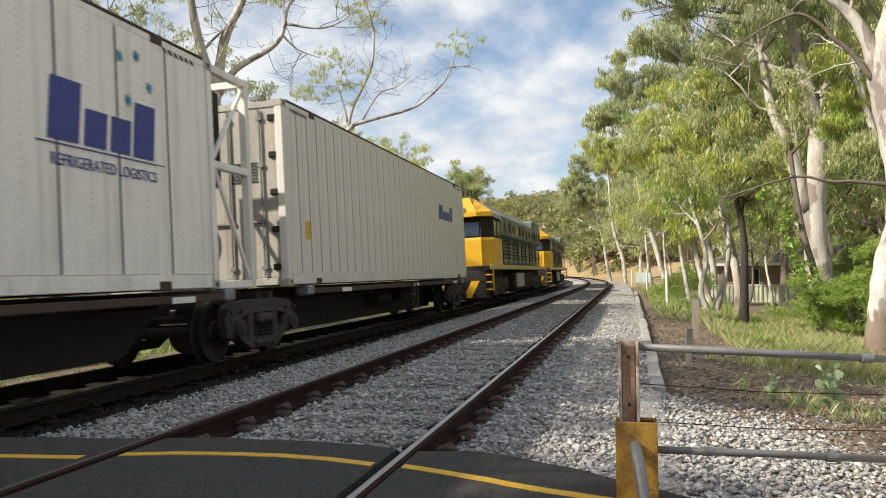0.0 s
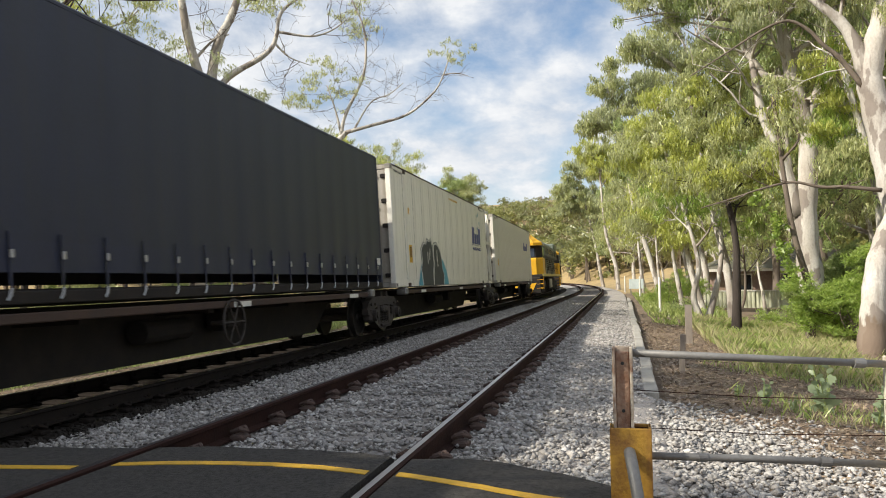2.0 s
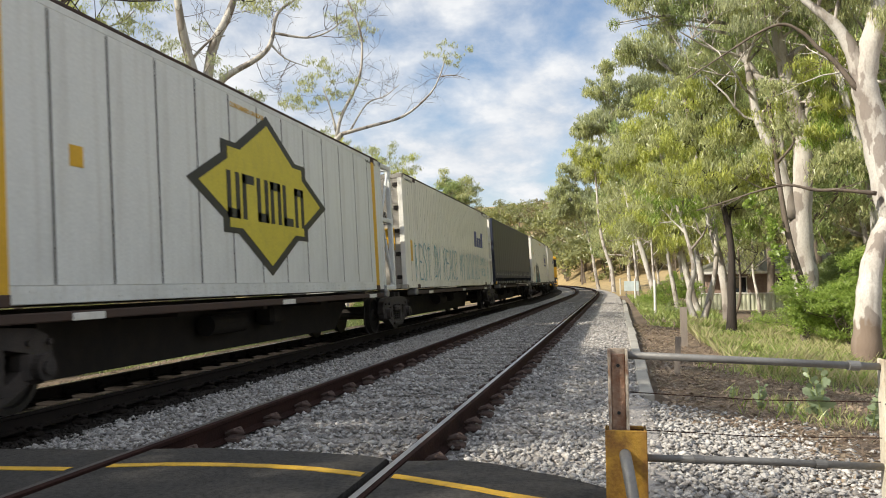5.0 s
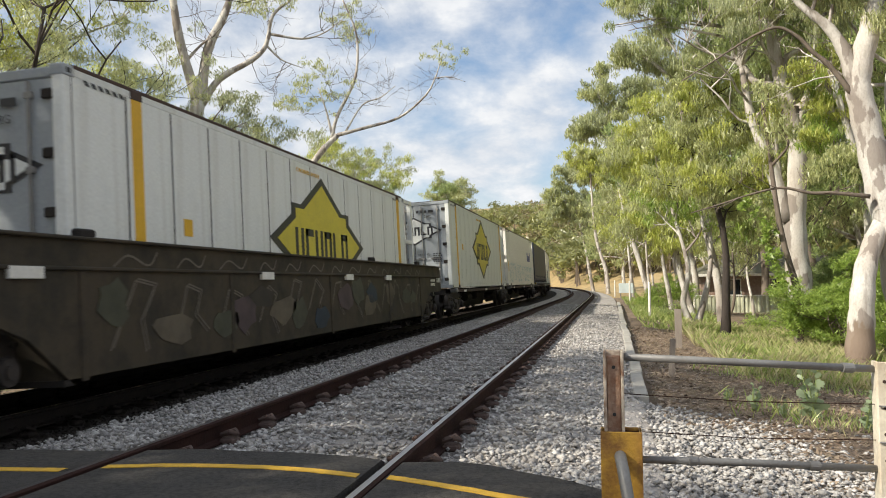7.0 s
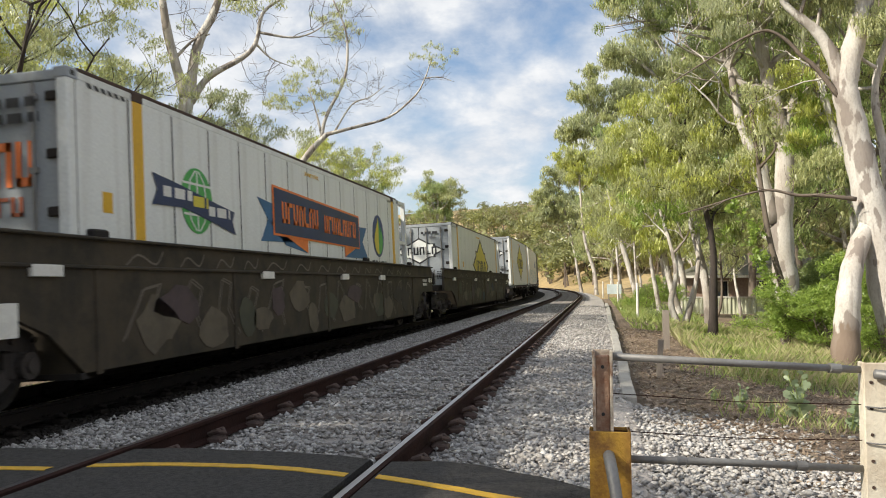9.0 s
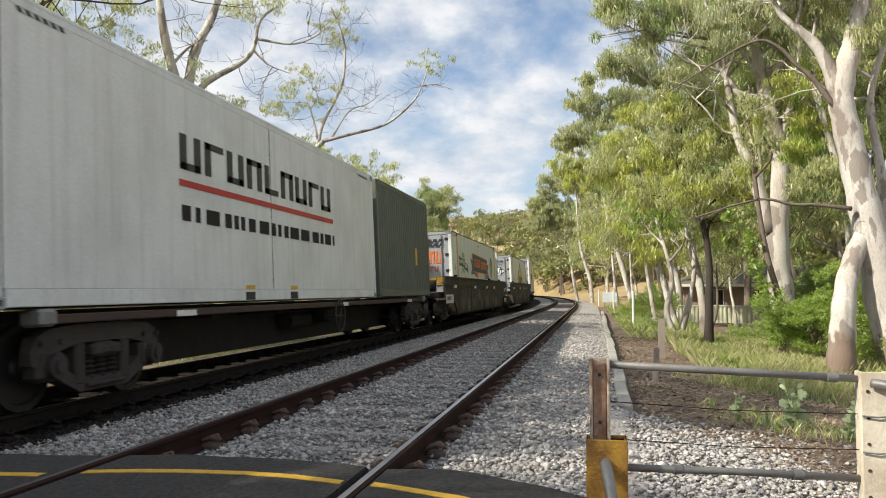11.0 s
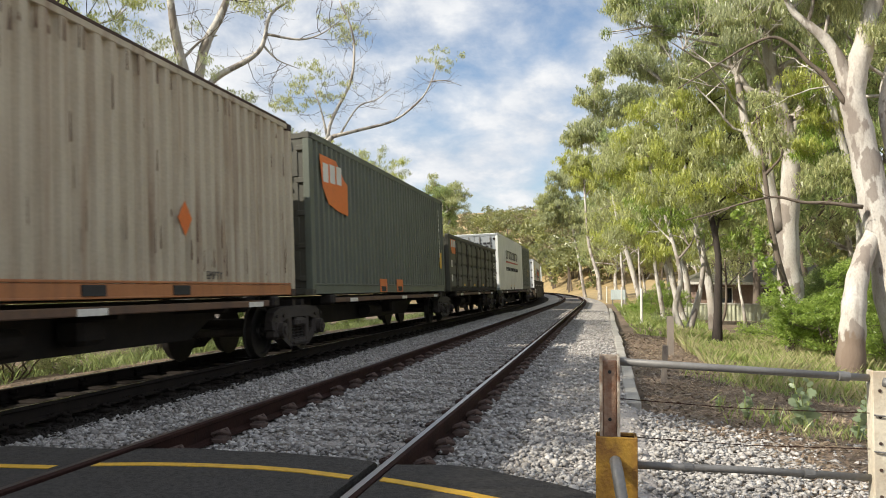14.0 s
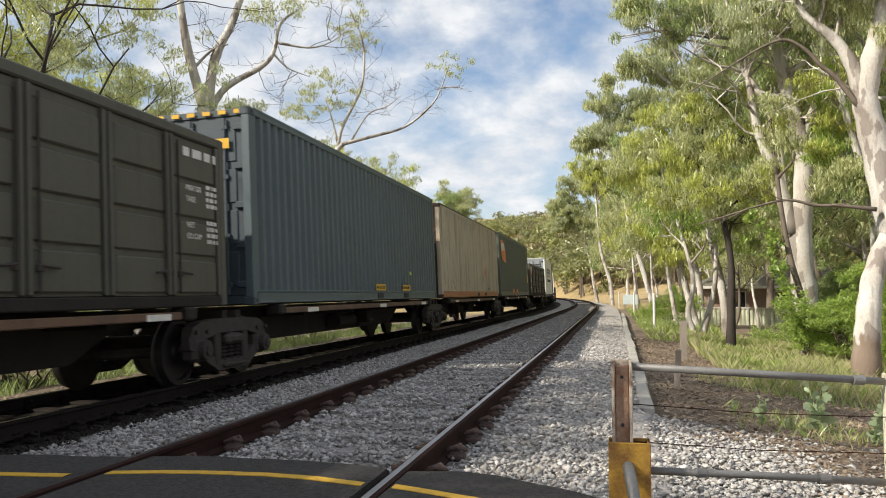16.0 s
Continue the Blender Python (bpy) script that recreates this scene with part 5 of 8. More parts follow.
def make_curtain_box(front, rear):
    """A curtain-sided box: slack vinyl side with buckled straps over a bare sill."""
    length = front - rear
    L, h = length / 2, 2.93
    c = thing("curtain_sided_container", "black and navy curtain-sided container with steel strap buckles", "shipping container", group="containers on the train")
    for sx in (-1, 1):
        x = sx * (SIDE - 0.005)
        n, rows = 60, 9
        vs = []
        for j in range(rows + 1):
            z = 0.30 + (h - 0.36) * j / rows
            for i in range(n + 1):
                y = -L + 0.12 + (length - 0.24) * i / n
                amp = 0.014 * (1 - j / rows) + 0.004
                vs.append((x + sx * amp * (math.sin(i * 2.1) + 0.6 * noise.noise(Vector((y * 1.5, z, sx)))), y, z))
        w = n + 1
        fs = [((j * w + i, j * w + i + 1, (j + 1) * w + i + 1, (j + 1) * w + i)) for j in range(rows) for i in range(n)]
        b = Build()
        b.add(vs, fs)
        b.k = [1 if (q // n) < 1 else 0 for q in range(len(fs))]
        b.make("curtain", [navy_m, navy_low_m], c, smooth=True)
        x0, x1 = sorted((sx * SIDE, sx * (SIDE - 0.14)))
        Build().box(x0, x1, -L, L, h - 0.09, h, bevel=0.03).make("top_rail", navy_m, c)
        Build().box(x0, x1, -L, L, 0.02, 0.14, bevel=0.01).make("bottom_rail", frame_m, c)
        k = 22
        for i in range(k):
            y = -L + 0.45 + (length - 0.9) * i / (k - 1)
            xs = sx * (SIDE + 0.018)
            Build().box(min(xs, xs - sx * 0.012), max(xs, xs - sx * 0.012), y - 0.016, y + 0.016, 0.12, 0.66, bevel=0.003).make("strap", navy_low_m, c)
            bk = Build()
            bk.box(min(xs, xs + sx * 0.025), max(xs, xs + sx * 0.025), y - 0.022, y + 0.022, 0.42, 0.50, bevel=0.008)
            hk = Build()
            hk.tube([(xs, y, 0.16), (xs + sx * 0.01, y - 0.03, 0.10), (xs, y - 0.05, 0.06)], 0.012, 5)
            bk.make("buckle", chrome_m, c)
            hk.make("strap_hook", chrome_m, c)
    Build().box(-SIDE + 0.02, SIDE - 0.02, -L + 0.01, L - 0.01, h - 0.06, h - 0.02, bevel=0.02).make("roof", navy_m, c)
    Build().box(-SIDE + 0.1, SIDE - 0.1, -L + 0.1, L - 0.1, 0.02, 0.16).make("floor_frame", frame_m, c)
    for y in (-L, L):
        y0, y1 = sorted((y, y - math.copysign(0.1, y)))
        e = Build()
        e.box(-SIDE, SIDE, y0, y1, 0.02, h - 0.02, bevel=0.02)
        e.make("end_wall", navy_m, c)
    bars(c, on_rear(0.55, 2.1, -L) @ pose(0, 0, 0, 0, 0, -90), logo_white_m, 0, 0, 0.9, 1, 0.1, 3)
    Build().box(SIDE + 0.002, SIDE + 0.02, L - 0.42, L - 0.2, 0.52, 0.66).make("placard", logo_white_m, c)
    Build().box(SIDE - 0.05, SIDE + 0.03, -L + 0.02, -L + 0.22, 0.02, 0.14, bevel=0.01).make("yellow_bracket", yellow_m, c)
    place_container(c, front, rear)


def badge_outline(w, k=1.0):
    """An eight-pointed badge with a tall middle peak."""
    q, k2 = w / 2 * k, 0.5
    half = [(-1, 0), (-0.62, 0.36), (-0.62, 0.52), (-0.44, 0.52), (0, 1.0), (0.44, 0.52), (0.62, 0.52), (0.62, 0.36)]
    return [(a * q, b * q * k2) for a, b in half] + [(-a * q, -b * q * k2) for a, b in half]


def block_word(c, m, mat, u0, u1, v, h, n, name="logo_mark"):
    """A company word as plain upright strokes."""
    b = Build()
    p = (u1 - u0) / n
    for i in range(n):
        a = u0 + i * p
        s = p * 0.26
        b.box(a, a + s, v, v + h, -0.001, 0.003)
        if i % 3 != 1:
            b.box(a + p * 0.56, a + p * 0.56 + s, v, v + h, -0.001, 0.003)
        b.box(a, a + p * (0.56 + 0.26), v + (0 if i % 2 == 0 else h * 0.8), v + (h * 0.2 if i % 2 == 0 else h), -0.001, 0.003)
    ob = b.make(name, mat, c)
    ob.matrix_basis = m


def diamond_badge(c, u, v, half, L, base):
    w = half * 2
    shape("badge_border", [(p + u, q + v) for p, q in badge_outline(w * 0.98)], c, on_side(0, 0, SIDE - 0.005), black_paint, "dark badge border")
    shape("badge", [(p + u, q + v) for p, q in badge_outline(w * 0.86)], c, on_side(0, 0, SIDE - 0.001), logo_yellow_m, "yellow pointed badge")
    block_word(c, on_side(0, 0, SIDE + 0.003), black_paint, u - half * 0.56, u + half * 0.58, v - half * 0.17, half * 0.26, 6)
    Build().box(SIDE - 0.006, SIDE + 0.002, -L + 2.2, -L + 2.4, base + 1.35, base + 1.56).make("warning_label", yellow_m, c)
    lettering("CONTAINERS ON ROOF", 0.10, c, on_side(u - 1.2, base + 2.66, SIDE - 0.001), yellow_m)


def rear_badge(c, L, base):
    m = on_rear(-0.0, base + 1.95, -L + 0.043)
    shape("rear_badge_border", badge_outline(1.9), c, m, black_paint)
    shape("rear_badge", badge_outline(1.66), c, on_rear(0, base + 1.95, -L + 0.039), white_c)
    block_word(c, on_rear(0, base + 1.95, -L + 0.035), black_paint, -0.66, 0.68, -0.14, 0.28, 6)
    bars(c, on_rear(0.1, base + 2.55, -L), black_paint, 0, 0, 0.62, 1, 0.085, 51)
    for word, x, z, s in (("RFRG", 0.38, 2.38, 0.13), ("MAXGROSS", -0.98, 1.06, 0.11), ("PAYLOAD", 0.12, 1.12, 0.11), ("CU CAP", 0.12, 0.98, 0.11)):
        lettering(word, s, c, on_rear(x, base + z, -L), black_paint, squeeze=0.8)
    bars(c, on_rear(-0.5, base + 1.1, -L), black_paint, 0, 0, 0.2, 4, 0.04, 52)
    bars(c, on_rear(0.62, base + 1.15, -L), black_paint, 0, 0, 0.3, 5, 0.04, 53)


def ribbon_badges(c, o, L):
    b0 = -0.56
    navy = material("navy_badge_paint", (0.02, 0.035, 0.10), 0.5, scale=2, grain=30, bump=0.0)
    blue = material("blue_badge_paint", (0.03, 0.12, 0.26), 0.5, scale=2, grain=30, bump=0.0)
    z = lambda v: v + 0.0
    # round green globe with a ribbon across it
    gu, gv = -88.2 + o, 1.26
    ring = [(gu + 0.42 * math.cos(a), gv + 0.43 * math.sin(a)) for a in (2 * math.pi * i / 32 for i in range(32))]
    shape("globe_badge", ring, c, on_side(0, 0, SIDE - 0.005), logo_green_m, "green globe badge")
    for k in (-0.24, 0.0, 0.24):
        pts = [(gu + k * 1.0 * math.cos(a) - 0.012, gv + 0.40 * math.sin(a)) for a in (-1.4, -0.7, 0, 0.7, 1.4)]
        shape("globe_gap", pts + [(p + 0.03, q) for p, q in pts[::-1]], c, on_side(0, 0, SIDE - 0.001), white_c)
    for q in (-0.2, 0.2):
        shape("globe_gap", rect(gu - 0.36, gv + q, gu + 0.36, gv + q + 0.03), c, on_side(0, 0, SIDE - 0.001), white_c)
    shape("ribbon_badge", [(gu - 1.08, gv + 0.24), (gu - 0.5, gv + 0.17), (gu + 0.5, gv + 0.02), (gu + 1.08, gv - 0.06), (gu + 1.0, gv - 0.2), (gu + 1.1, gv - 0.38), (gu + 0.4, gv - 0.25), (gu - 0.4, gv - 0.12), (gu - 1.1, gv - 0.14), (gu - 0.98, gv + 0.06)], c, on_side(0, 0, SIDE + 0.003), navy, "navy ribbon badge")
    bars(c, on_side(0, 0, SIDE + 0.006), logo_white_m, gu - 0.85, gv - 0.02, 0.7, 1, 0.13, 61)
    bars(c, on_side(0, 0, SIDE + 0.006), logo_yellow_m, gu - 0.12, gv - 0.08, 0.4, 1, 0.14, 62)
    bars(c, on_side(0, 0, SIDE + 0.006), logo_white_m, gu + 0.3, gv - 0.17, 0.62, 1, 0.13, 63)
    # the broad ribbon
    def s(name, pts, mat, lift):
        shape(name, [(p + o, q) for p, q in pts], c, on_side(0, 0, SIDE - 0.005 + lift), mat)
    s("ribbon_tail", [(-86.3, 1.52), (-85.2, 1.42), (-85.2, 0.82), (-84.2, 0.72), (-84.3, 0.9), (-86.2, 0.84), (-85.9, 1.2)], blue, 0)
    s("ribbon_tail", [(-80.35, 1.42), (-81.2, 1.40), (-81.3, 0.90), (-82.0, 0.72), (-80.3, 0.72), (-80.7, 1.08)], blue, 0)
    s("ribbon_fold", [(-85.4, 1.02), (-84.15, 1.0), (-84.15, 0.72)], logo_orange_m, 0.004)
    s("ribbon_fold", [(-82.0, 1.0), (-81.0, 1.0), (-82.0, 0.72)], logo_orange_m, 0.004)
    s("ribbon_edge", [(-85.72, 1.78), (-80.95, 1.64), (-80.95, 0.92), (-85.72, 0.96)], logo_orange_m, 0.008)
    s("ribbon_panel", [(-85.66, 1.74), (-81.0, 1.60), (-81.0, 0.95), (-85.66, 1.0)], navy, 0.012)
    block_word(c, on_side(0, 0, SIDE + 0.011), logo_orange_m, -85.35 + o, -83.55 + o, 1.18, 0.36, 7)
    block_word(c, on_side(0, 0, SIDE + 0.011), logo_orange_m, -83.25 + o, -81.2 + o, 1.14, 0.34, 9)
    # oval badge
    ou, ov = -79.35 + o, 1.30
    ell = lambda k: [(ou + 0.49 * k * math.cos(a), ov + 0.50 * k * math.sin(a)) for a in (2 * math.pi * i / 28 for i in range(28))]
    shape("oval_badge", ell(1), c, on_side(0, 0, SIDE - 0.006), material("mid_blue_badge_paint", (0.035, 0.06, 0.19), 0.5, scale=2, grain=30, bump=0.0))
    shape("leaf_mark", [(ou, ov + 0.43), (ou - 0.12, ov + 0.26), (ou - 0.30, ov + 0.04), (ou - 0.36, ov - 0.12), (ou - 0.28, ov - 0.32), (ou - 0.12, ov - 0.42), (ou, ov - 0.44)], c, on_side(0, 0, SIDE), logo_yellow_m)
    shape("leaf_mark", [(ou, ov + 0.43), (ou, ov - 0.44), (ou + 0.14, ov - 0.42), (ou + 0.30, ov - 0.30), (ou + 0.36, ov - 0.10), (ou + 0.30, ov + 0.10), (ou + 0.22, ov + 0.24), (ou + 0.19, ov + 0.06), (ou + 0.10, ov + 0.20)], c, on_side(0, 0, SIDE), logo_green_m)
    bars(c, on_side(0, 0, SIDE), black_paint, ou - 0.62, ov - 0.73, 1.24, 1, 0.14, 64)
    lettering("DO NOT STACK", 0.10, c, on_side(-84.2 + o, b0 + 2.68, SIDE), yellow_m)
    Build().box(SIDE - 0.006, SIDE + 0.002, -L + 0.55, -L + 0.72, b0 + 1.5, b0 + 1.72).make("warning_label", yellow_m, c)
    # rear: orange lettering as plain strokes
    block_word(c, on_rear(0, 0, -L + 0.038), logo_orange_m, -0.92, 0.85, b0 + 1.75, 0.46, 7)
    block_word(c, on_rear(0, 0, -L + 0.038), material("brick_orange_paint", (0.45, 0.12, 0.05), 0.5, scale=3, grain=40, bump=0.0), -0.8, 0.7, b0 + 1.45, 0.2, 9)
    Build().box(0.2, 0.85, -L - 0.002, -L + 0.03, b0 + 0.95, b0 + 1.25).make("warning_label", yellow_m, c)
    bars(c, on_rear(0.1, b0 + 2.55, -L), black_paint, 0, 0, 0.8, 2, 0.10, 65)


def wordmark(c, o):
    """The company word as plain blocks over a red underline."""
    block_word(c, on_side(0, 0, SIDE - 0.004), black_paint, -110.72 + o, -104.65 + o, 1.72, 0.46, 9, "logo")
    shape("logo_underline", rect(-110.75 + o, 1.50, -104.65 + o, 1.585), c, on_side(0, 0, SIDE - 0.004), logo_red_m, "red underline")
    bars(c, on_side(0, 0, SIDE - 0.004), frame_m, -110.7 + o, 1.06, 6.1, 1, 0.2, 71)


def flag_badge(c, u, top):
    s = lambda pts, mat, lift, nm: shape(nm, [(u + p, top - q) for p, q in pts], c, on_side(0, 0, SIDE - 0.008 + lift), mat)
    s([(0.0, 0.02), (0.95, 0.02), (1.45, 0.35), (1.66, 0.42), (1.64, 1.06), (1.0, 1.02), (0.45, 0.92), (0.12, 0.62)], logo_orange_m, 0, "flag_badge")
    for k in range(3):
        a = u + 0.16 + k * 0.40
        shape("flag_block", rect(a, top - 0.52 + 0.02 * k, a + 0.30, top - 0.16 + 0.02 * k), c, on_side(0, 0, SIDE - 0.003), logo_white_m, "plain white block of the company mark")


def side_door_box(front, rear, seed):
    """A half-height box whose sides are pairs of ribbed folding doors."""
    length = front - rear
    L, h = length / 2, 1.99 if seed == 1 else 2.22
    c = thing("side_door_container", "low dark olive container with rows of ribbed side doors", "shipping container", group="containers on the train")
    Build().box(-SIDE + 0.06, SIDE - 0.06, -L + 0.05, L - 0.05, h - 0.16, h - 0.12).make("roof", dark_green_m, c)
    Build().box(-SIDE + 0.08, SIDE - 0.08, -L + 0.05, L - 0.05, 0.03, 0.15).make("floor_frame", frame_m, c)
    for y in (-L, L):
        sg = 1 if y > 0 else -1
        y0, y1 = sorted((y - sg * 0.04, y - sg * 0.09))
        e = Build()
        e.box(-SIDE + 0.1, SIDE - 0.1, y0, y1, 0.03, h - 0.1)
        for i in range(5):
            x = -0.9 + i * 0.45
            yy = sorted((y, y - sg * 0.05))
            e.box(x - 0.06, x + 0.06, yy[0], yy[1], 0.12, h - 0.15, bevel=0.015)
        e.make("end_wall", dark_green_m, c)
        for x in (-SIDE, SIDE):
            sx = 1 if x > 0 else -1
            xs, ys = sorted((x, x - sx * 0.15)), sorted((y, y - sg * 0.15))
            Build().box(xs[0], xs[1], ys[0], ys[1], 0.0, h, bevel=0.02).make("corner_post", dark_green_m, c)
    for sx in (-1, 1):
        xs = sorted((sx * SIDE, sx * (SIDE - 0.12)))
        Build().box(xs[0], xs[1], -L + 0.15, L - 0.15, 0.0, 0.13, bevel=0.015).make("bottom_rail", frame_m, c)
        Build().box(xs[0], xs[1], -L + 0.15, L - 0.15, h - 0.13, h, bevel=0.02).make("top_rail", dark_green_m, c)
        n = 10
        p = (2 * L - 0.3) / n
        for i in range(n):
            y0, y1 = -L + 0.15 + i * p + 0.02, -L + 0.15 + (i + 1) * p - 0.02
            d = Build()
            xo = sx * (SIDE - 0.045)
            xx = sorted((xo, xo - sx * 0.04))
            d.box(xx[0], xx[1], y0, y1, 0.14, h - 0.14)
            door = d.make("side_door", dark_green_m, c)
            xx = sorted((sx * (SIDE - 0.008), xo))
            for j in range(4):
                z0 = 0.17 + j * (h - 0.34) / 4
                z1 = z0 + (h - 0.34) / 4 - 0.07
                Build().box(xx[0], xx[1], y0 + 0.10, y1 - 0.10, z0, z1, bevel=0.02).make("door_panel", dark_green_m, door)
            xx = sorted((sx * (SIDE + 0.006), xo))
            for ya in (y0, y1 - 0.065):
                Build().box(xx[0], xx[1], ya, ya + 0.065, 0.14, h - 0.14, bevel=0.012).make("door_stile", dark_green_m, door)
            if sx > 0:
                k = Build()
                yy = y1 - 0.13 if i % 2 == 0 else y0 + 0.13
                k.cyl((sx * (SIDE + 0.012), yy, 0.16), (sx * (SIDE + 0.012), yy, h - 0.2), 0.013, 6)
                k.tube([(sx * (SIDE + 0.02), yy, 0.42), (sx * (SIDE + 0.035), yy + (0.24 if i % 2 else -0.24), 0.40)], 0.016, 6)
                k.box(sx * SIDE, sx * SIDE + 0.03, yy - 0.04, yy + 0.04, 0.36, 0.44, bevel=0.01)
                k.make("door_latch", bogie_m, door)
                if i in (2, 4, 6):
                    Build().box(SIDE - 0.01, SIDE - 0.006, y0 + 0.25, y0 + 0.55, 0.19, 0.28).make("warning_label", yellow_m, door)
    if seed == 1:
        flag = on_side(0, 0, SIDE - 0.008)
        shape("flag_badge", [(-L + 0.3, h - 0.17), (-L + 1.35, h - 0.17), (-L + 1.35, h - 0.68), (-L + 0.55, h - 0.66), (-L + 0.3, h - 0.45)], c, flag, logo_orange_m)
        [shape("flag_block", rect(-L + 0.38 + k * 0.3, h - 0.44, -L + 0.60 + k * 0.3, h - 0.20), c, on_side(0, 0, SIDE - 0.001), logo_white_m) for k in range(3)]
        for z in (0.85, 0.35):
            Build().box(SIDE - 0.004, SIDE + 0.002, -L + 0.3, -L + 0.52, z, z + 0.24).make("placard", logo_white_m, c)
    lettering("MAX GR", 0.10, c, on_side(L - 1.0, h - 0.78, SIDE - 0.010), logo_white_m)
    lettering("TARE", 0.10, c, on_side(L - 1.0, h - 0.92, SIDE - 0.010), logo_white_m)
    lettering("NET", 0.10, c, on_side(L - 1.0, h - 1.24, SIDE - 0.010), logo_white_m)
    lettering("CU CAP", 0.10, c, on_side(L - 1.0, h - 1.38, SIDE - 0.010), logo_white_m)
    bars(c, on_side(0, 0, SIDE - 0.010), logo_white_m, L - 0.5, h - 0.72, 0.3, 4, 0.05, seed)
    bars(c, on_side(0, 0, SIDE - 0.010), logo_white_m, L - 0.5, h - 1.18, 0.3, 4, 0.05, seed + 5)
    bars(c, on_side(0, 0, SIDE - 0.008), logo_white_m, L - 1.05, h - 0.36, 0.9, 1, 0.11, seed + 9)
    place_container(c, front, rear)


def locomotive(rear):
    """A diesel-electric with a wide yellow cab at its rear and a long grey-green engine hood."""
    Lg = 22.0
    st, L = rear + Lg / 2, Lg / 2
    w = thing("diesel_locomotive", "diesel locomotive with yellow cab and grey-green spray-painted hood", "locomotive", group="locomotives of the train")
    yl = paint("locomotive_yellow", (0.74, 0.40, 0.02), (0.3, 0.18, 0.05), 0.25, 0.4)
    gr = paint("locomotive_grey_green", (0.20, 0.225, 0.18), (0.05, 0.06, 0.05), 0.85, 0.5, second=(0.09, 0.12, 0.08))
    pale = paint("pale_yellow_sill", (0.58, 0.46, 0.13), (0.3, 0.22, 0.1), 0.4, 0.5)
    # underframe and walkway
    Build().box(-1.42, 1.42, -L + 0.4, L - 0.4, 0.98, 1.16, bevel=0.02).make("walkway", frame_m, w)
    for sx in (-1, 1):
        xx = sorted((sx * 1.42, sx * 1.45))
        Build().box(xx[0], xx[1], -L + 0.4, L - 0.4, 1.02, 1.20, bevel=0.008).make("side_sill", pale, w)
    # cab at the rear: chamfered body with sloping roof
    c = Build()
    rings = []
    for z, i, yi in ((1.16, 0.0, 0.0), (2.15, 0.0, 0.02), (2.25, 0.02, 0.06)):
        rings.append([(-1.42 + i, -L + 1.5 + yi, z), (-1.0, -L + 1.1 + yi, z), (1.0, -L + 1.1 + yi, z), (1.42 - i, -L + 1.5 + yi, z), (1.42 - i, -L + 3.5, z), (-1.42 + i, -L + 3.5, z)])
    c.loft(rings, True)
    cab = c.make("cab", yl, w)
    c = Build()
    rings = []
    for z, i, yi in ((2.25, 0.05, 0.12), (3.05, 0.12, 0.30)):
        rings.append([(-1.42 + i, -L + 1.5 + yi, z), (-1.0, -L + 1.1 + yi, z), (1.0, -L + 1.1 + yi, z), (1.42 - i, -L + 1.5 + yi, z), (1.42 - i, -L + 3.5, z), (-1.42 + i, -L + 3.5, z)])
    c.loft(rings, True)
    c.make("window_band", frame_m, cab)
    for x0, x1 in ((-0.92, -0.08), (0.08, 0.92)):
        g = Build()
        g.add([(x0, -L + 1.205, 2.32), (x1, -L + 1.205, 2.32), (x1, -L + 1.365, 3.0), (x0, -L + 1.365, 3.0)], [(0, 1, 2, 3)])
        g.make("windscreen", glass_m, cab)
    for y in (-L + 1.95, -L + 2.75):
        for sx in (-1, 1):
            xx = sorted((sx * 1.30, sx * 1.385))
            Build().box(xx[0], xx[1], y, y + 0.6, 2.32, 2.95, bevel=0.02).make("side_window", glass_m, cab)
    c = Build()
    rings = []
    for z, i, yi in ((3.05, 0.0, -0.12), (3.22, 0.0, -0.12), (3.45, 0.32, -0.02), (3.78, 0.72, 0.16)):
        rings.append([(-1.43 + i, -L + 1.4 + yi, z), (-0.9 + i * 0.4, -L + 1.1 + yi, z), (0.9 - i * 0.4, -L + 1.1 + yi, z), (1.43 - i, -L + 1.4 + yi, z), (1.43 - i, -L + 1.75 + yi, z), (-1.43 + i, -L + 1.75 + yi, z)])
    c.loft(rings, True)
    c.make("visor", yl, cab)
    c = Build()
    c.loft([[(-1.42, y, 3.05), (1.42, y, 3.05), (1.42, y, 3.2), (1.12, y, 3.44), (0.7, y, 3.72), (-0.7, y, 3.72), (-1.12, y, 3.44), (-1.42, y, 3.2)] for y in (-L + 1.72, -L + 3.7)])
    c.make("cab_roof", paint("silver_roof_paint", (0.46, 0.46, 0.44), (0.25, 0.24, 0.22), 0.4, 0.45), cab)
    for x in (-0.35, 0.35):
        Build().cyl((x, -L + 0.95, 3.32), (x, -L + 1.2, 3.32), 0.12, 12).make("headlight", chrome_m, cab)
    # nose below the windscreen, steps and pilot
    Build().box(-1.3, 1.3, -L + 0.35, -L + 0.75, -0.08, 1.0, bevel=0.06).make("pilot", frame_m, w)
    for x in (-0.7, 0.35):
        s = Build()
        s.add([(x, -L + 0.345, 0.0), (x + 0.32, -L + 0.345, 0.0), (x + 0.66, -L + 0.345, 0.62), (x + 0.34, -L + 0.345, 0.62)], [(0, 1, 2, 3)])
        s.make("pilot_stripe", yl, w, "yellow warning stripe")
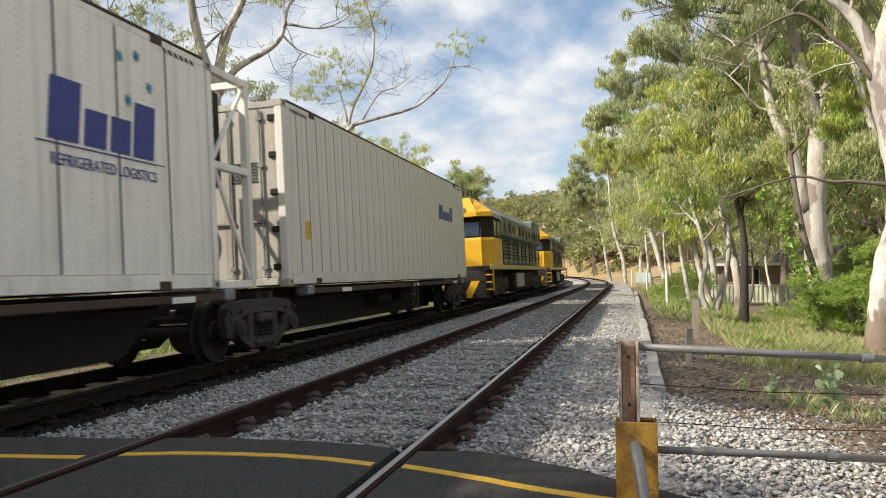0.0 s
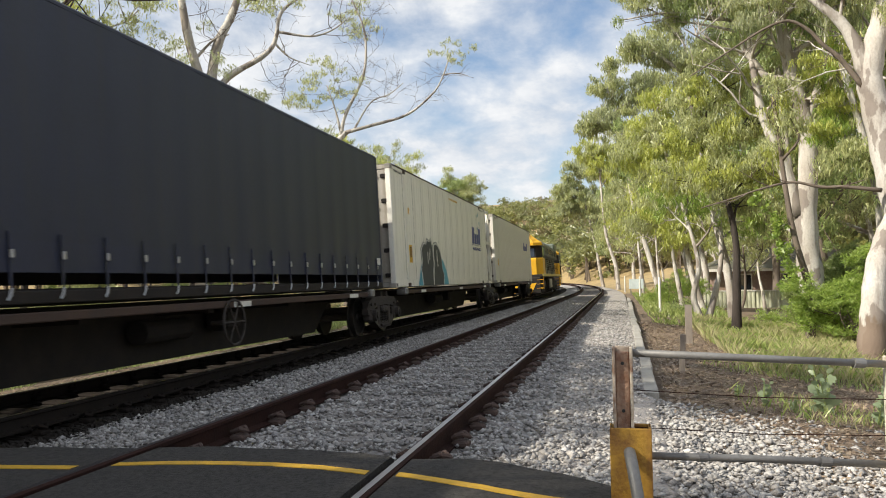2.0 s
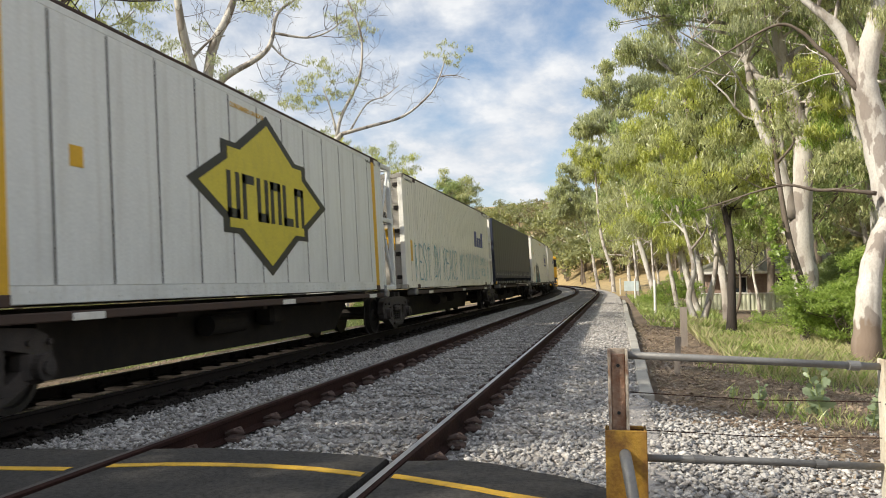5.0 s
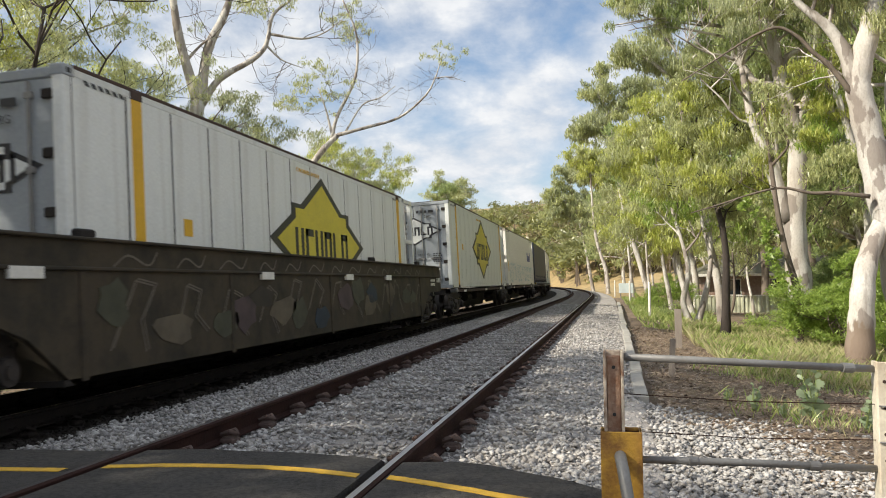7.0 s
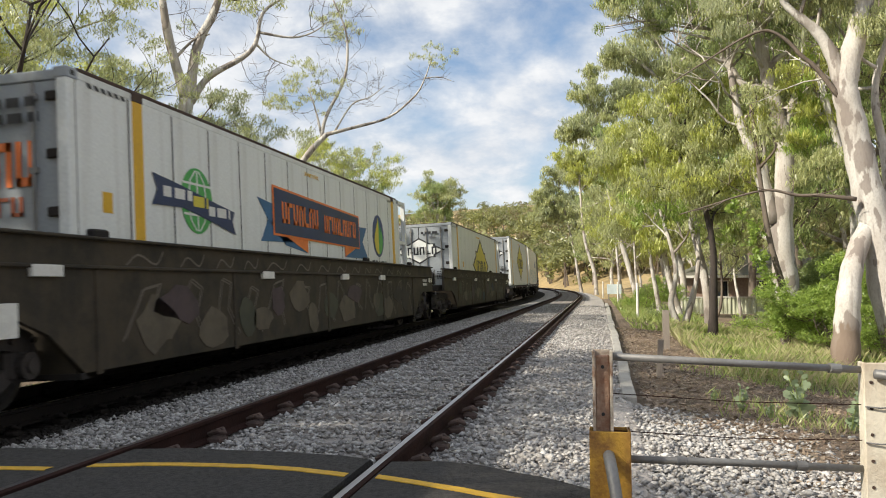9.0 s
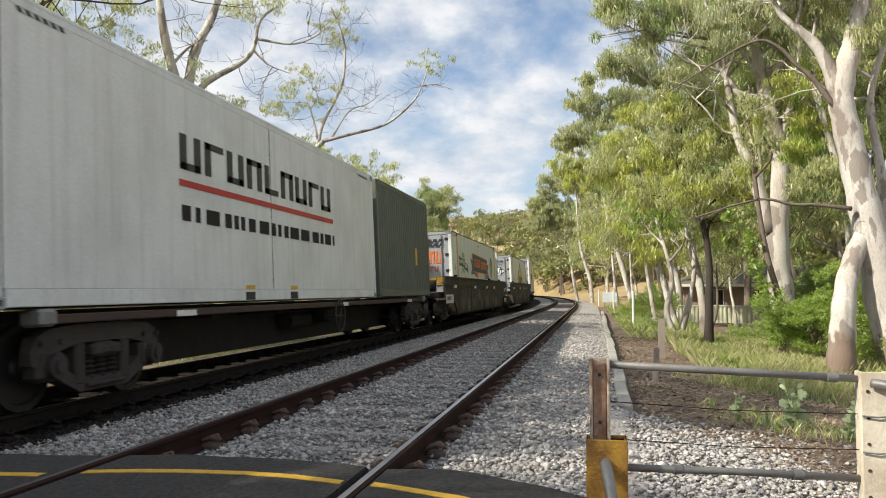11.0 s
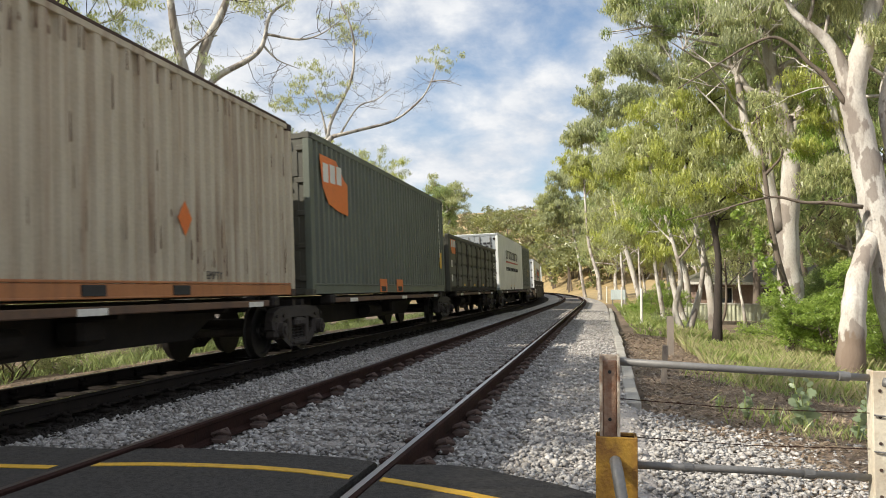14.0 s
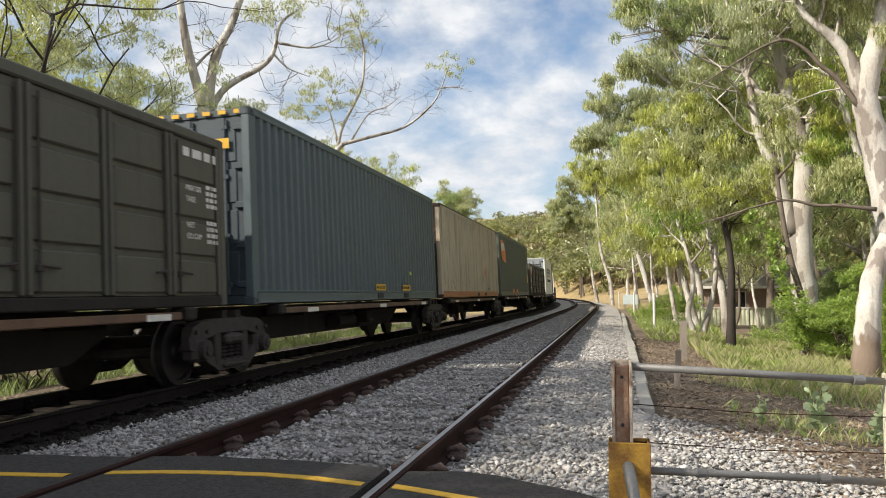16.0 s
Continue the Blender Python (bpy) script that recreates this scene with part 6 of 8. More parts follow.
    for sg in (-1, 1):
        for sx in (-1, 1):
            s = Build()
            for k in range(3):
                y0, y1 = sorted((sg * (L - 0.35), sg * (L - 0.95)))
                xx = sorted((sx * 1.0, sx * 1.44))
                s.box(xx[0], xx[1], y0, y1, 0.25 + k * 0.27, 0.30 + k * 0.27, bevel=0.01)
            xx = sorted((sx * 1.38, sx * 1.44))
            y0, y1 = sorted((sg * (L - 0.95), sg * (L - 1.05)))
            s.box(xx[0], xx[1], y0, y1, 0.2, 1.1)
            s.make("steps", yl, w)
    # hood with doors, radiator and exhaust
    hood = Build()
    sec = [(-1.10, 1.16), (1.10, 1.16), (1.12, 2.36), (1.39, 2.46), (1.41, 3.22), (0.95, 3.62), (-0.95, 3.62), (-1.41, 3.22), (-1.39, 2.46), (-1.12, 2.36)]
    hood.loft([[(x, y, z) for x, z in sec] for y in (-L + 3.55, L - 3.2)], True)
    hd = hood.make("engine_hood", gr, w)
    for i in range(15):
        y = -L + 4.0 + i * 0.98
        Build().box(1.08, 1.155, y, y + 0.86, 1.28, 2.32, bevel=0.015).make("engine_door", gr, hd)
        if i % 3 != 1:
            lv = Build()
            for j in range(6):
                lv.box(1.13, 1.17, y + 0.1, y + 0.76, 1.5 + j * 0.15, 1.58 + j * 0.15)
            lv.make("louvre", frame_m, hd)
    rng = random.Random(int(rear))
    for i in range(12):
        y = -L + 4.1 + i * 1.22
        Build().box(1.385, 1.425, y, y + 1.1, 2.52, 3.14, bevel=0.012).make("hood_panel", gr, hd)
        if i in (4, 5, 9, 10):
            Build().box(1.42, 1.435, y + 0.15, y + 0.85, 2.62, 3.02).make("air_grille", frame_m, hd)
        pts = [(y + 0.5 + rng.uniform(0.25, 0.5) * math.cos(6.283 * j / 9), 2.8 + rng.uniform(0.12, 0.3) * math.sin(6.283 * j / 9)) for j in range(9)]
        shape("spray_patch", pts, hd, on_side(0, 0, 1.428), frame_m if i != 3 else yl, "rough spray-painted patch")
        for k in range(3):
            u = y + rng.uniform(0.05, 0.9)
            shape("spray_stroke", rect(u, 2.5 + rng.uniform(0, 0.2), u + rng.uniform(0.04, 0.1), 2.9 + rng.uniform(0, 0.25), rng.uniform(-0.2, 0.2)), hd, on_side(0, 0, 1.43), rng.choice([frame_m, pale, frame_m]))
    Build().box(-1.43, 1.43, L - 6.6, L - 3.3, 2.75, 3.72, bevel=0.12).make("radiator", gr, w)
    Build().box(-1.1, 1.1, L - 3.1, L - 0.9, 1.16, 2.2, bevel=0.12).make("short_hood", yl, w)
    # walkway rail
    r = Build()
    for sx in (-1, 1):
        ys = [-L + 3.8 + i * 1.5 for i in range(11)]
        for y in ys:
            r.cyl((sx * 1.42, y, 1.16), (sx * 1.42, y, 2.15), 0.018, 6)
        for z in (1.65, 2.15):
            r.tube([(sx * 1.42, ys[0], z), (sx * 1.42, ys[-1], z)], 0.018, 6)
    r.make("handrail", frame_m, w)
    t = Build()
    t.box(-1.32, 1.32, -3.4, 3.4, 0.02, 0.95, bevel=0.12)
    for y in (-L + 1.3, L - 1.3 - 5.2):
        t.box(-0.95, 0.95, y, y + 5.2, 0.25, 0.97)
    t.make("fuel_tank", frame_m, w)
    Build().box(1.25, 1.40, -3.0, -0.6, 0.2, 0.86, bevel=0.04).make("battery_box", paint("grey_box_paint", (0.36, 0.36, 0.34), (0.2, 0.18, 0.15), 0.4), w)
    for sg in (-1, 1):
        c = Build()
        coupler(c, sg * (L - 0.3), sg)
        c.make("coupler", frame_m, w)
    lift_body(w)
    for y in (-L + 4.0, L - 4.0):
        bg = Build()
        for sx in (-1, 1):
            x = sx * 1.06
            bg.box(min(x, x + sx * 0.14), max(x, x + sx * 0.14), y - 2.4, y + 2.4, 0.48, 0.95, bevel=0.05)
            bg.box(min(x, x + sx * 0.10), max(x, x + sx * 0.10), y - 1.5, y + 1.5, 0.22, 0.5, bevel=0.05)
            for p in (-1.75, 0, 1.75):
                bg.box(x - 0.09, x + 0.16 if sx > 0 else x + 0.09, y + p - 0.2, y + p + 0.2, 0.3, 0.66, bevel=0.05)
        b = bg.make("bogie", bogie_m, w)
        for p in (-1.75, 0, 1.75):
            ws = wheelset(b, y + p)
            ws.matrix_basis = pose(0, y + p, 0.46)
    on_train(w, st)


make_train()


# ---- trees and plants ----
gum_bark = bark_material("pale_gum_bark", (0.58, 0.55, 0.50), (0.36, 0.31, 0.26), (0.20, 0.165, 0.14))
foot_bark = bark_material("pale_gum_bark_with_brown_foot", (0.58, 0.55, 0.50), (0.36, 0.31, 0.26), (0.20, 0.165, 0.14), foot=(0.20, 0.145, 0.105))
grey_bark = material("grey_brown_bark", (0.17, 0.135, 0.105), 0.9, second=(0.09, 0.07, 0.055), scale=3, amount=0.8, grain=30, bump=0.6, stretch=(2, 2, 0.5))
dark_bark = material("dark_furrowed_bark", (0.055, 0.043, 0.036), 0.95, second=(0.03, 0.024, 0.02), scale=4, amount=0.8, grain=30, bump=0.7, stretch=(2, 2, 0.5))
leaf_olive = leaf_material("olive_gum_leaves", (0.30, 0.335, 0.15), (0.66, 0.67, 0.34), 0.52)
leaf_lime = leaf_material("yellow_green_gum_leaves", (0.33, 0.38, 0.09), (0.68, 0.69, 0.20), 0.54)
leaf_dark = leaf_material("dark_green_leaves", (0.20, 0.265, 0.10), (0.46, 0.53, 0.21), 0.5)
leaf_grey = leaf_material("grey_green_gum_leaves", (0.25, 0.29, 0.155), (0.58, 0.60, 0.34), 0.5)
leaf_fern = leaf_material("bright_shrub_leaves", (0.20, 0.30, 0.06), (0.44, 0.55, 0.13), 0.52)
leaf_far = leaf_material("far_wood_leaves", (0.16, 0.175, 0.065), (0.29, 0.30, 0.12), 0.3)
leaf_far_warm = leaf_material("far_wood_brownish_leaves", (0.18, 0.155, 0.075), (0.36, 0.31, 0.16), 0.3)
leaf_far_lime = leaf_material("far_wood_yellow_leaves", (0.22, 0.23, 0.065), (0.38, 0.38, 0.13), 0.3)
grass_leaf = leaf_material("sunlit_grass_blades", (0.20, 0.30, 0.06), (0.50, 0.54, 0.20), 0.45)
straw_leaf = leaf_material("dry_straw_blades", (0.34, 0.30, 0.15), (0.54, 0.50, 0.28), 0.35)
dry_leaf = leaf_material("dry_fallen_leaves", (0.14, 0.09, 0.055), (0.34, 0.26, 0.18), 0.1)


def leaves(centres, radii, fill, size, rng, droop=0.7, ratio=0.30):
    """Leaf blades that hang in separate clumps, each a flattened tuft of its own radius. Verts, triangles and the clump of each leaf."""
    P, R = np.asarray(centres, float), np.asarray(radii, float)
    per = np.maximum(10, fill * math.pi * R ** 2 / (0.5 * size * size * ratio)).astype(int)
    pick = np.repeat(np.arange(len(P)), per)
    count = len(pick)
    out = rng.normal(0, 1, (count, 3))
    out /= np.linalg.norm(out, axis=1)[:, None]
    # each clump is a handful of sprays, so that its edge breaks up
    sub = np.array([rng.normal(0, 0.46, (9, 3)) for _ in range(len(P))])[pick, rng.integers(0, 9, count)] * np.array([1, 1, 0.6])
    C = P[pick] + (sub + out * (0.52 * rng.random(count) ** 0.45)[:, None] * np.array([1, 1, 0.75])) * R[pick][:, None]
    d = rng.normal(0, 1, (count, 3))
    d[:, 2] = -np.abs(d[:, 2]) * droop - droop * 0.8
    d /= np.linalg.norm(d, axis=1)[:, None]
    s = np.cross(d, rng.normal(0, 1, (count, 3)))
    s /= np.linalg.norm(s, axis=1)[:, None] + 1e-9
    ln = size * rng.uniform(0.6, 1.4, count)[:, None]
    w = ln * ratio * 0.5
    V = np.stack([C - d * ln * 0.5 - s * w, C + d * ln * 0.5, C - d * ln * 0.5 + s * w], 1)
    return V.reshape(-1, 3), np.arange(count * 3).reshape(-1, 3), pick


def spaced(points, gap, rng):
    """A subset of the points in which no two lie nearer than gap."""
    got = []
    for i in rng.permutation(len(points)):
        p = points[i]
        if all((p - q).length_squared > gap * gap for q in got):
            got.append(p)
    return got


class Skeleton:
    """Grows tapering limbs and remembers where the twigs end."""

    def __init__(self, seed, wiggle=0.22):
        self.r, self.b, self.tips, self.wiggle = random.Random(seed), Build(), [], wiggle

    def limb(self, pts, r0, r1, n=8):
        P = smooth_path(pts, 4)
        k = len(P) - 1
        self.b.tube(P, [(r0 + (r1 - r0) * (i / k) ** 0.8) * (1 + 0.05 * math.sin(i * 1.7)) for i in range(k + 1)], n)
        return P

    def grow(self, p, d, length, r, depth, up=0.15, kids=(2, 4)):
        rr = self.r
        pts, q, dd = [Vector(p)], Vector(p), Vector(d).normalized()
        n = 5
        for i in range(n):
            dd = (dd + Vector((rr.gauss(0, 1), rr.gauss(0, 1), rr.gauss(0, 0.7) + up)) * self.wiggle).normalized()
            q = q + dd * (length / n)
            pts.append(q.copy())
        r1 = r * (0.45 if depth else 0.25)
        self.b.tube(pts, [r + (r1 - r) * i / n for i in range(n + 1)], 7 if r > 0.06 else 5, caps=False)
        if depth == 0:
            self.tips += [pts[2], pts[3], pts[4], pts[5]]
            return
        for i in range(rr.randint(*kids)):
            k = rr.randint(2, n)
            a = (pts[k] - pts[k - 1]).normalized()
            side = Vector((rr.gauss(0, 1), rr.gauss(0, 1), rr.gauss(0, 0.6) + 0.15)).normalized()
            self.grow(pts[k], a * 0.75 + side * 0.85, length * rr.uniform(0.55, 0.8), max(0.006, r * rr.uniform(0.42, 0.6)), depth - 1, up, kids)
        if depth == 1:
            self.tips += [pts[4], pts[5]]


def add_lobes(sk, stem, lobes, base, r):
    """Limbs from the stem to each lobe of the crown, a twig to each of its clumps. Clump places and radii."""
    rr, got = sk.r, []
    for dx, dy, dz, rad in lobes:
        c = Vector(base) + Vector((dx, dy, dz))
        k = min(range(len(stem)), key=lambda i: (stem[i] - c).length + (6 if stem[i].z > c.z - 0.5 * rad else 0))
        mid = stem[k].lerp(c, 0.5) + Vector((rr.uniform(-0.3, 0.3), rr.uniform(-0.3, 0.3), rr.uniform(-0.1, 0.5)))
        limb = sk.limb([stem[k], mid, c], r, r * 0.35, 6)
        cr = min(0.62, max(0.34, rad * 0.5))
        want = max(4, int(4.2 * (rad / cr) ** 1.7))
        here = []
        for _ in range(want * 12):
            v = Vector((rr.gauss(0, 1), rr.gauss(0, 1), rr.gauss(0, 1))).normalized() * rad * rr.random() ** 0.4
            p = c + Vector((v.x, v.y, v.z * 0.75))
            if len(here) < want and all((p - q).length > cr * 0.95 for q in here):
                here.append(p)
        for p in here:
            a = limb[rr.randint(len(limb) // 2, len(limb) - 1)]
            sk.b.tube([a, a.lerp(p, 0.55) + Vector((0, 0, rr.uniform(-0.05, 0.15))), p], [r * 0.3, r * 0.2, 0.006], 4, caps=False)
            got.append((p, cr * rr.uniform(0.75, 1.2)))
    return got


def finish_tree(sk, name, label, bark, leaf, fill, radius, size, seed, droop=0.7, ratio=0.3, group="trees beside the line", category="tree", low=-99.0, gap=1.25, extra=()):
    t = thing(name, label, category, group=group)
    sk.b.make("trunk", bark, t, smooth=True)
    rng = np.random.default_rng(seed)
    tips = spaced([p for p in sk.tips if p.z > low], radius * gap, rng)
    got = [(p, radius * rng.uniform(0.7, 1.25)) for p in tips] + list(extra)
    mats = list(leaf) if isinstance(leaf, (list, tuple)) else [leaf]
    if got and fill:
        V, F, pick = leaves([p for p, _ in got], [q for _, q in got], fill, size, rng, droop, ratio)
        kind = (rng.random(len(got)) < 0.42).astype(int)[pick] if len(mats) > 1 else None
        numpy_mesh("crown", V, F, mats, t, pick=kind)
    return t


def tree(name, label, base, height, r, seed, bark, leaf, fill, radius=0.55, size=0.2, lean=(0, 0), first=0.35, limbs=7, reach=0.42, depth=2, droop=0.9, ratio=0.24, group="trees beside the line", clear=0.34, gap=1.25, lobes=()):
    sk = Skeleton(seed)
    rr = sk.r
    b = Vector(base)
    top = b + Vector((lean[0], lean[1], height * 0.8))
    mid = b.lerp(top, 0.5) + Vector((rr.uniform(-0.4, 0.4), rr.uniform(-0.3, 0.3), 0))
    q = b.lerp(top, 0.22) + Vector((rr.uniform(-0.2, 0.2), rr.uniform(-0.2, 0.2), 0))
    P = sk.limb([b - Vector((0, 0, 0.3)), b + Vector((0, 0, 0.15)), q, mid, top], r * 1.25, r * 0.35, 10)
    extra = add_lobes(sk, P[len(P) // 4:], lobes, b, r * 0.36) if lobes else ()
    for i in range(limbs):
        f = first + (1 - first) * (i + 0.5) / limbs
        k = next((j for j, v in enumerate(P) if v.z >= b.z + f * height * 0.8), len(P) - 1)
        a = 2.4 * i + rr.uniform(-0.5, 0.5)
        d = Vector((math.cos(a), math.sin(a), rr.uniform(0.55, 1.3)))
        sk.grow(P[k], d, height * reach * (1.15 - 0.5 * f) * rr.uniform(0.8, 1.2), r * 0.45 * (1.1 - 0.5 * f), depth)
    return finish_tree(sk, name, label, bark, leaf, fill, radius, size, seed, droop, ratio, group, low=base[2] + clear * height, gap=gap, extra=extra)


def make_big_gums():
    # the pair of stout white stems by the fence line
    sk = Skeleton(21)
    sk.limb([(4.73, 17.10, -1.20), (4.74, 17.10, -0.43), (4.78, 17.10, 0.12), (4.82, 17.10, 0.68), (4.93, 17.20, 1.23), (5.15, 17.40, 1.75), (5.48, 17.70, 2.34), (5.48, 17.80, 2.87)], 0.30, 0.15, 16)
    b = sk.limb([(6.07, 17.60, -1.12), (5.94, 17.60, -0.34), (5.69, 17.60, 0.79), (5.56, 17.60, 1.81), (5.38, 17.60, 2.73), (5.24, 17.60, 3.54), (5.09, 17.60, 4.36), (5.01, 17.60, 4.89), (5.09, 17.60, 5.42), (5.25, 17.60, 6.00), (5.37, 17.60, 6.53), (5.54, 17.60, 7.23), (5.73, 17.60, 8.16), (5.89, 17.60, 9.40)], 0.40, 0.14, 16)
    a = sk.limb([(5.03, 17.60, 4.54), (4.91, 17.60, 5.13), (4.75, 17.60, 5.67), (4.49, 17.60, 6.13), (4.17, 17.60, 6.45), (3.86, 17.60, 6.79), (3.54, 17.60, 7.54)], 0.20, 0.04, 10)
    dead = Skeleton(23)
    c = dead.limb([(5.07, 17.30, 2.61), (4.43, 17.30, 2.70), (3.95, 17.30, 2.72), (3.43, 17.30, 2.84), (2.85, 17.30, 2.73), (2.30, 17.30, 2.56), (1.67, 17.30, 2.38)], 0.05, 0.012, 6)
    d = dead.limb([(4.87, 17.50, 4.70), (4.44, 17.50, 5.34), (4.15, 17.50, 5.62), (3.88, 17.50, 5.95), (3.50, 17.50, 6.18), (3.05, 17.50, 6.06), (2.59, 17.50, 5.80), (2.13, 17.50, 5.52), (1.55, 17.50, 5.18)], 0.06, 0.012, 6)
    e = sk.limb([(5.81, 18.30, 1.49), (5.98, 18.30, 2.44), (5.94, 18.30, 3.63), (5.79, 18.30, 4.66), (5.86, 18.30, 5.45), (6.22, 18.30, 6.53), (6.52, 18.30, 7.73)], 0.13, 0.05, 8)
    for P, n in ((a, 4), (b[len(b) // 2:], 6), (e, 4)):
        for i in range(n):
            k = int((0.6 + 0.4 * i / n) * (len(P) - 1))
            sk.grow(P[k], (sk.r.gauss(0, 1), sk.r.gauss(0, 1), 0.6), 1.8, 0.045, 2)
    for P in (c, d):
        for i in range(5):
            dead.grow(P[6 + i * 3], (dead.r.gauss(0, 1), dead.r.gauss(0, 0.6), dead.r.gauss(0, 0.5)), 0.7, 0.011, 1)
    sk.tips = [p for p in sk.tips if p.z > 6.6]
    tufts = add_lobes(sk, a + b, [(4.9, 17.6, 6.9, 0.49), (4.4, 17.8, 6.8, 0.45), (5.6, 17.2, 6.2, 0.43), (4.7, 18, 6.3, 0.3), (4.1, 18, 7.1, 0.38)], (0, 0, 0), 0.04)
    t = finish_tree(sk, "gum_tree", "stout white-barked gum tree with peeling trunk and sparse drooping leaves", foot_bark, (leaf_olive, leaf_grey), 1.1, 0.36, 0.13, 5, droop=2.2, ratio=0.16, gap=1.9, extra=tufts)
    dead.b.make("dead_branch", grey_bark, t, "thin grey-brown dead branches", smooth=True)
    # the forked gum behind it
    sk = Skeleton(22)
    p1 = sk.limb([(5.18, 23.50, -0.99), (5.14, 23.50, 0.01), (5.04, 23.50, 1.01), (4.97, 23.50, 2.25), (5.02, 23.50, 3.19), (5.09, 23.50, 4.13), (5.02, 23.50, 5.16), (4.81, 23.50, 6.04), (4.66, 23.50, 6.84), (4.52, 23.50, 7.73), (4.48, 23.50, 8.62), (4.67, 23.50, 10.22), (4.77, 23.50, 12.01)], 0.40, 0.09, 14)
    p2 = sk.limb([(4.80, 23.50, 2.57), (4.46, 23.50, 3.91), (4.19, 23.50, 4.71), (3.92, 23.50, 5.51), (3.78, 23.50, 6.40), (3.64, 23.50, 7.53)], 0.22, 0.07, 10)
    p3 = sk.limb([(4.74, 23.50, 6.39), (4.38, 23.50, 6.36), (4.02, 23.50, 6.51), (3.79, 23.50, 6.88), (3.52, 23.50, 7.24), (3.38, 23.50, 8.35), (3.06, 23.50, 9.68)], 0.13, 0.05, 8)
    p4 = sk.limb([(5.05, 23.50, 5.05), (5.28, 23.50, 5.74), (5.42, 23.50, 6.17), (5.56, 23.50, 7.12), (5.93, 23.50, 8.21)], 0.14, 0.05, 8)
    sk.limb([(4.69, 23.50, 6.76), (4.93, 23.50, 7.15), (5.38, 23.50, 7.38), (5.77, 23.50, 7.78)], 0.11, 0.03, 8)
    for P, n in ((p1, 7), (p2, 6), (p3, 5), (p4, 5)):
        for i in range(n):
            k = int((0.55 + 0.45 * i / n) * (len(P) - 1))
            sk.grow(P[k], (sk.r.gauss(0, 1), sk.r.gauss(0, 1), 0.5), 2.0, 0.045, 2)
    sk.tips = [p for p in sk.tips if p.z > 7.2 and (p.y > 23.3 or p.z > 8.0)]
    tufts = add_lobes(sk, p1 + p2 + p3, [(0.6, 23.0, 9.0, 0.52), (1.2, 23.2, 8.7, 0.55), (2.0, 23.3, 8.9, 0.62), (2.7, 23.2, 8.5, 0.62), (1.6, 23.4, 8.2, 0.39), (3.7, 22.6, 8.5, 0.6), (4.5, 22.8, 8.8, 0.57), (3.8, 22.6, 7.8, 0.44), (5.1, 23, 8.3, 0.48), (0.2, 23, 8.2, 0.23)], (0, 0, 0), 0.05)
    finish_tree(sk, "gum_tree", "tall forked white gum tree with smooth pale bark and olive crown", gum_bark, (leaf_olive, leaf_dark), 1.05, 0.46, 0.15, 6, ratio=0.17, droop=1.8, gap=1.9, extra=tufts)


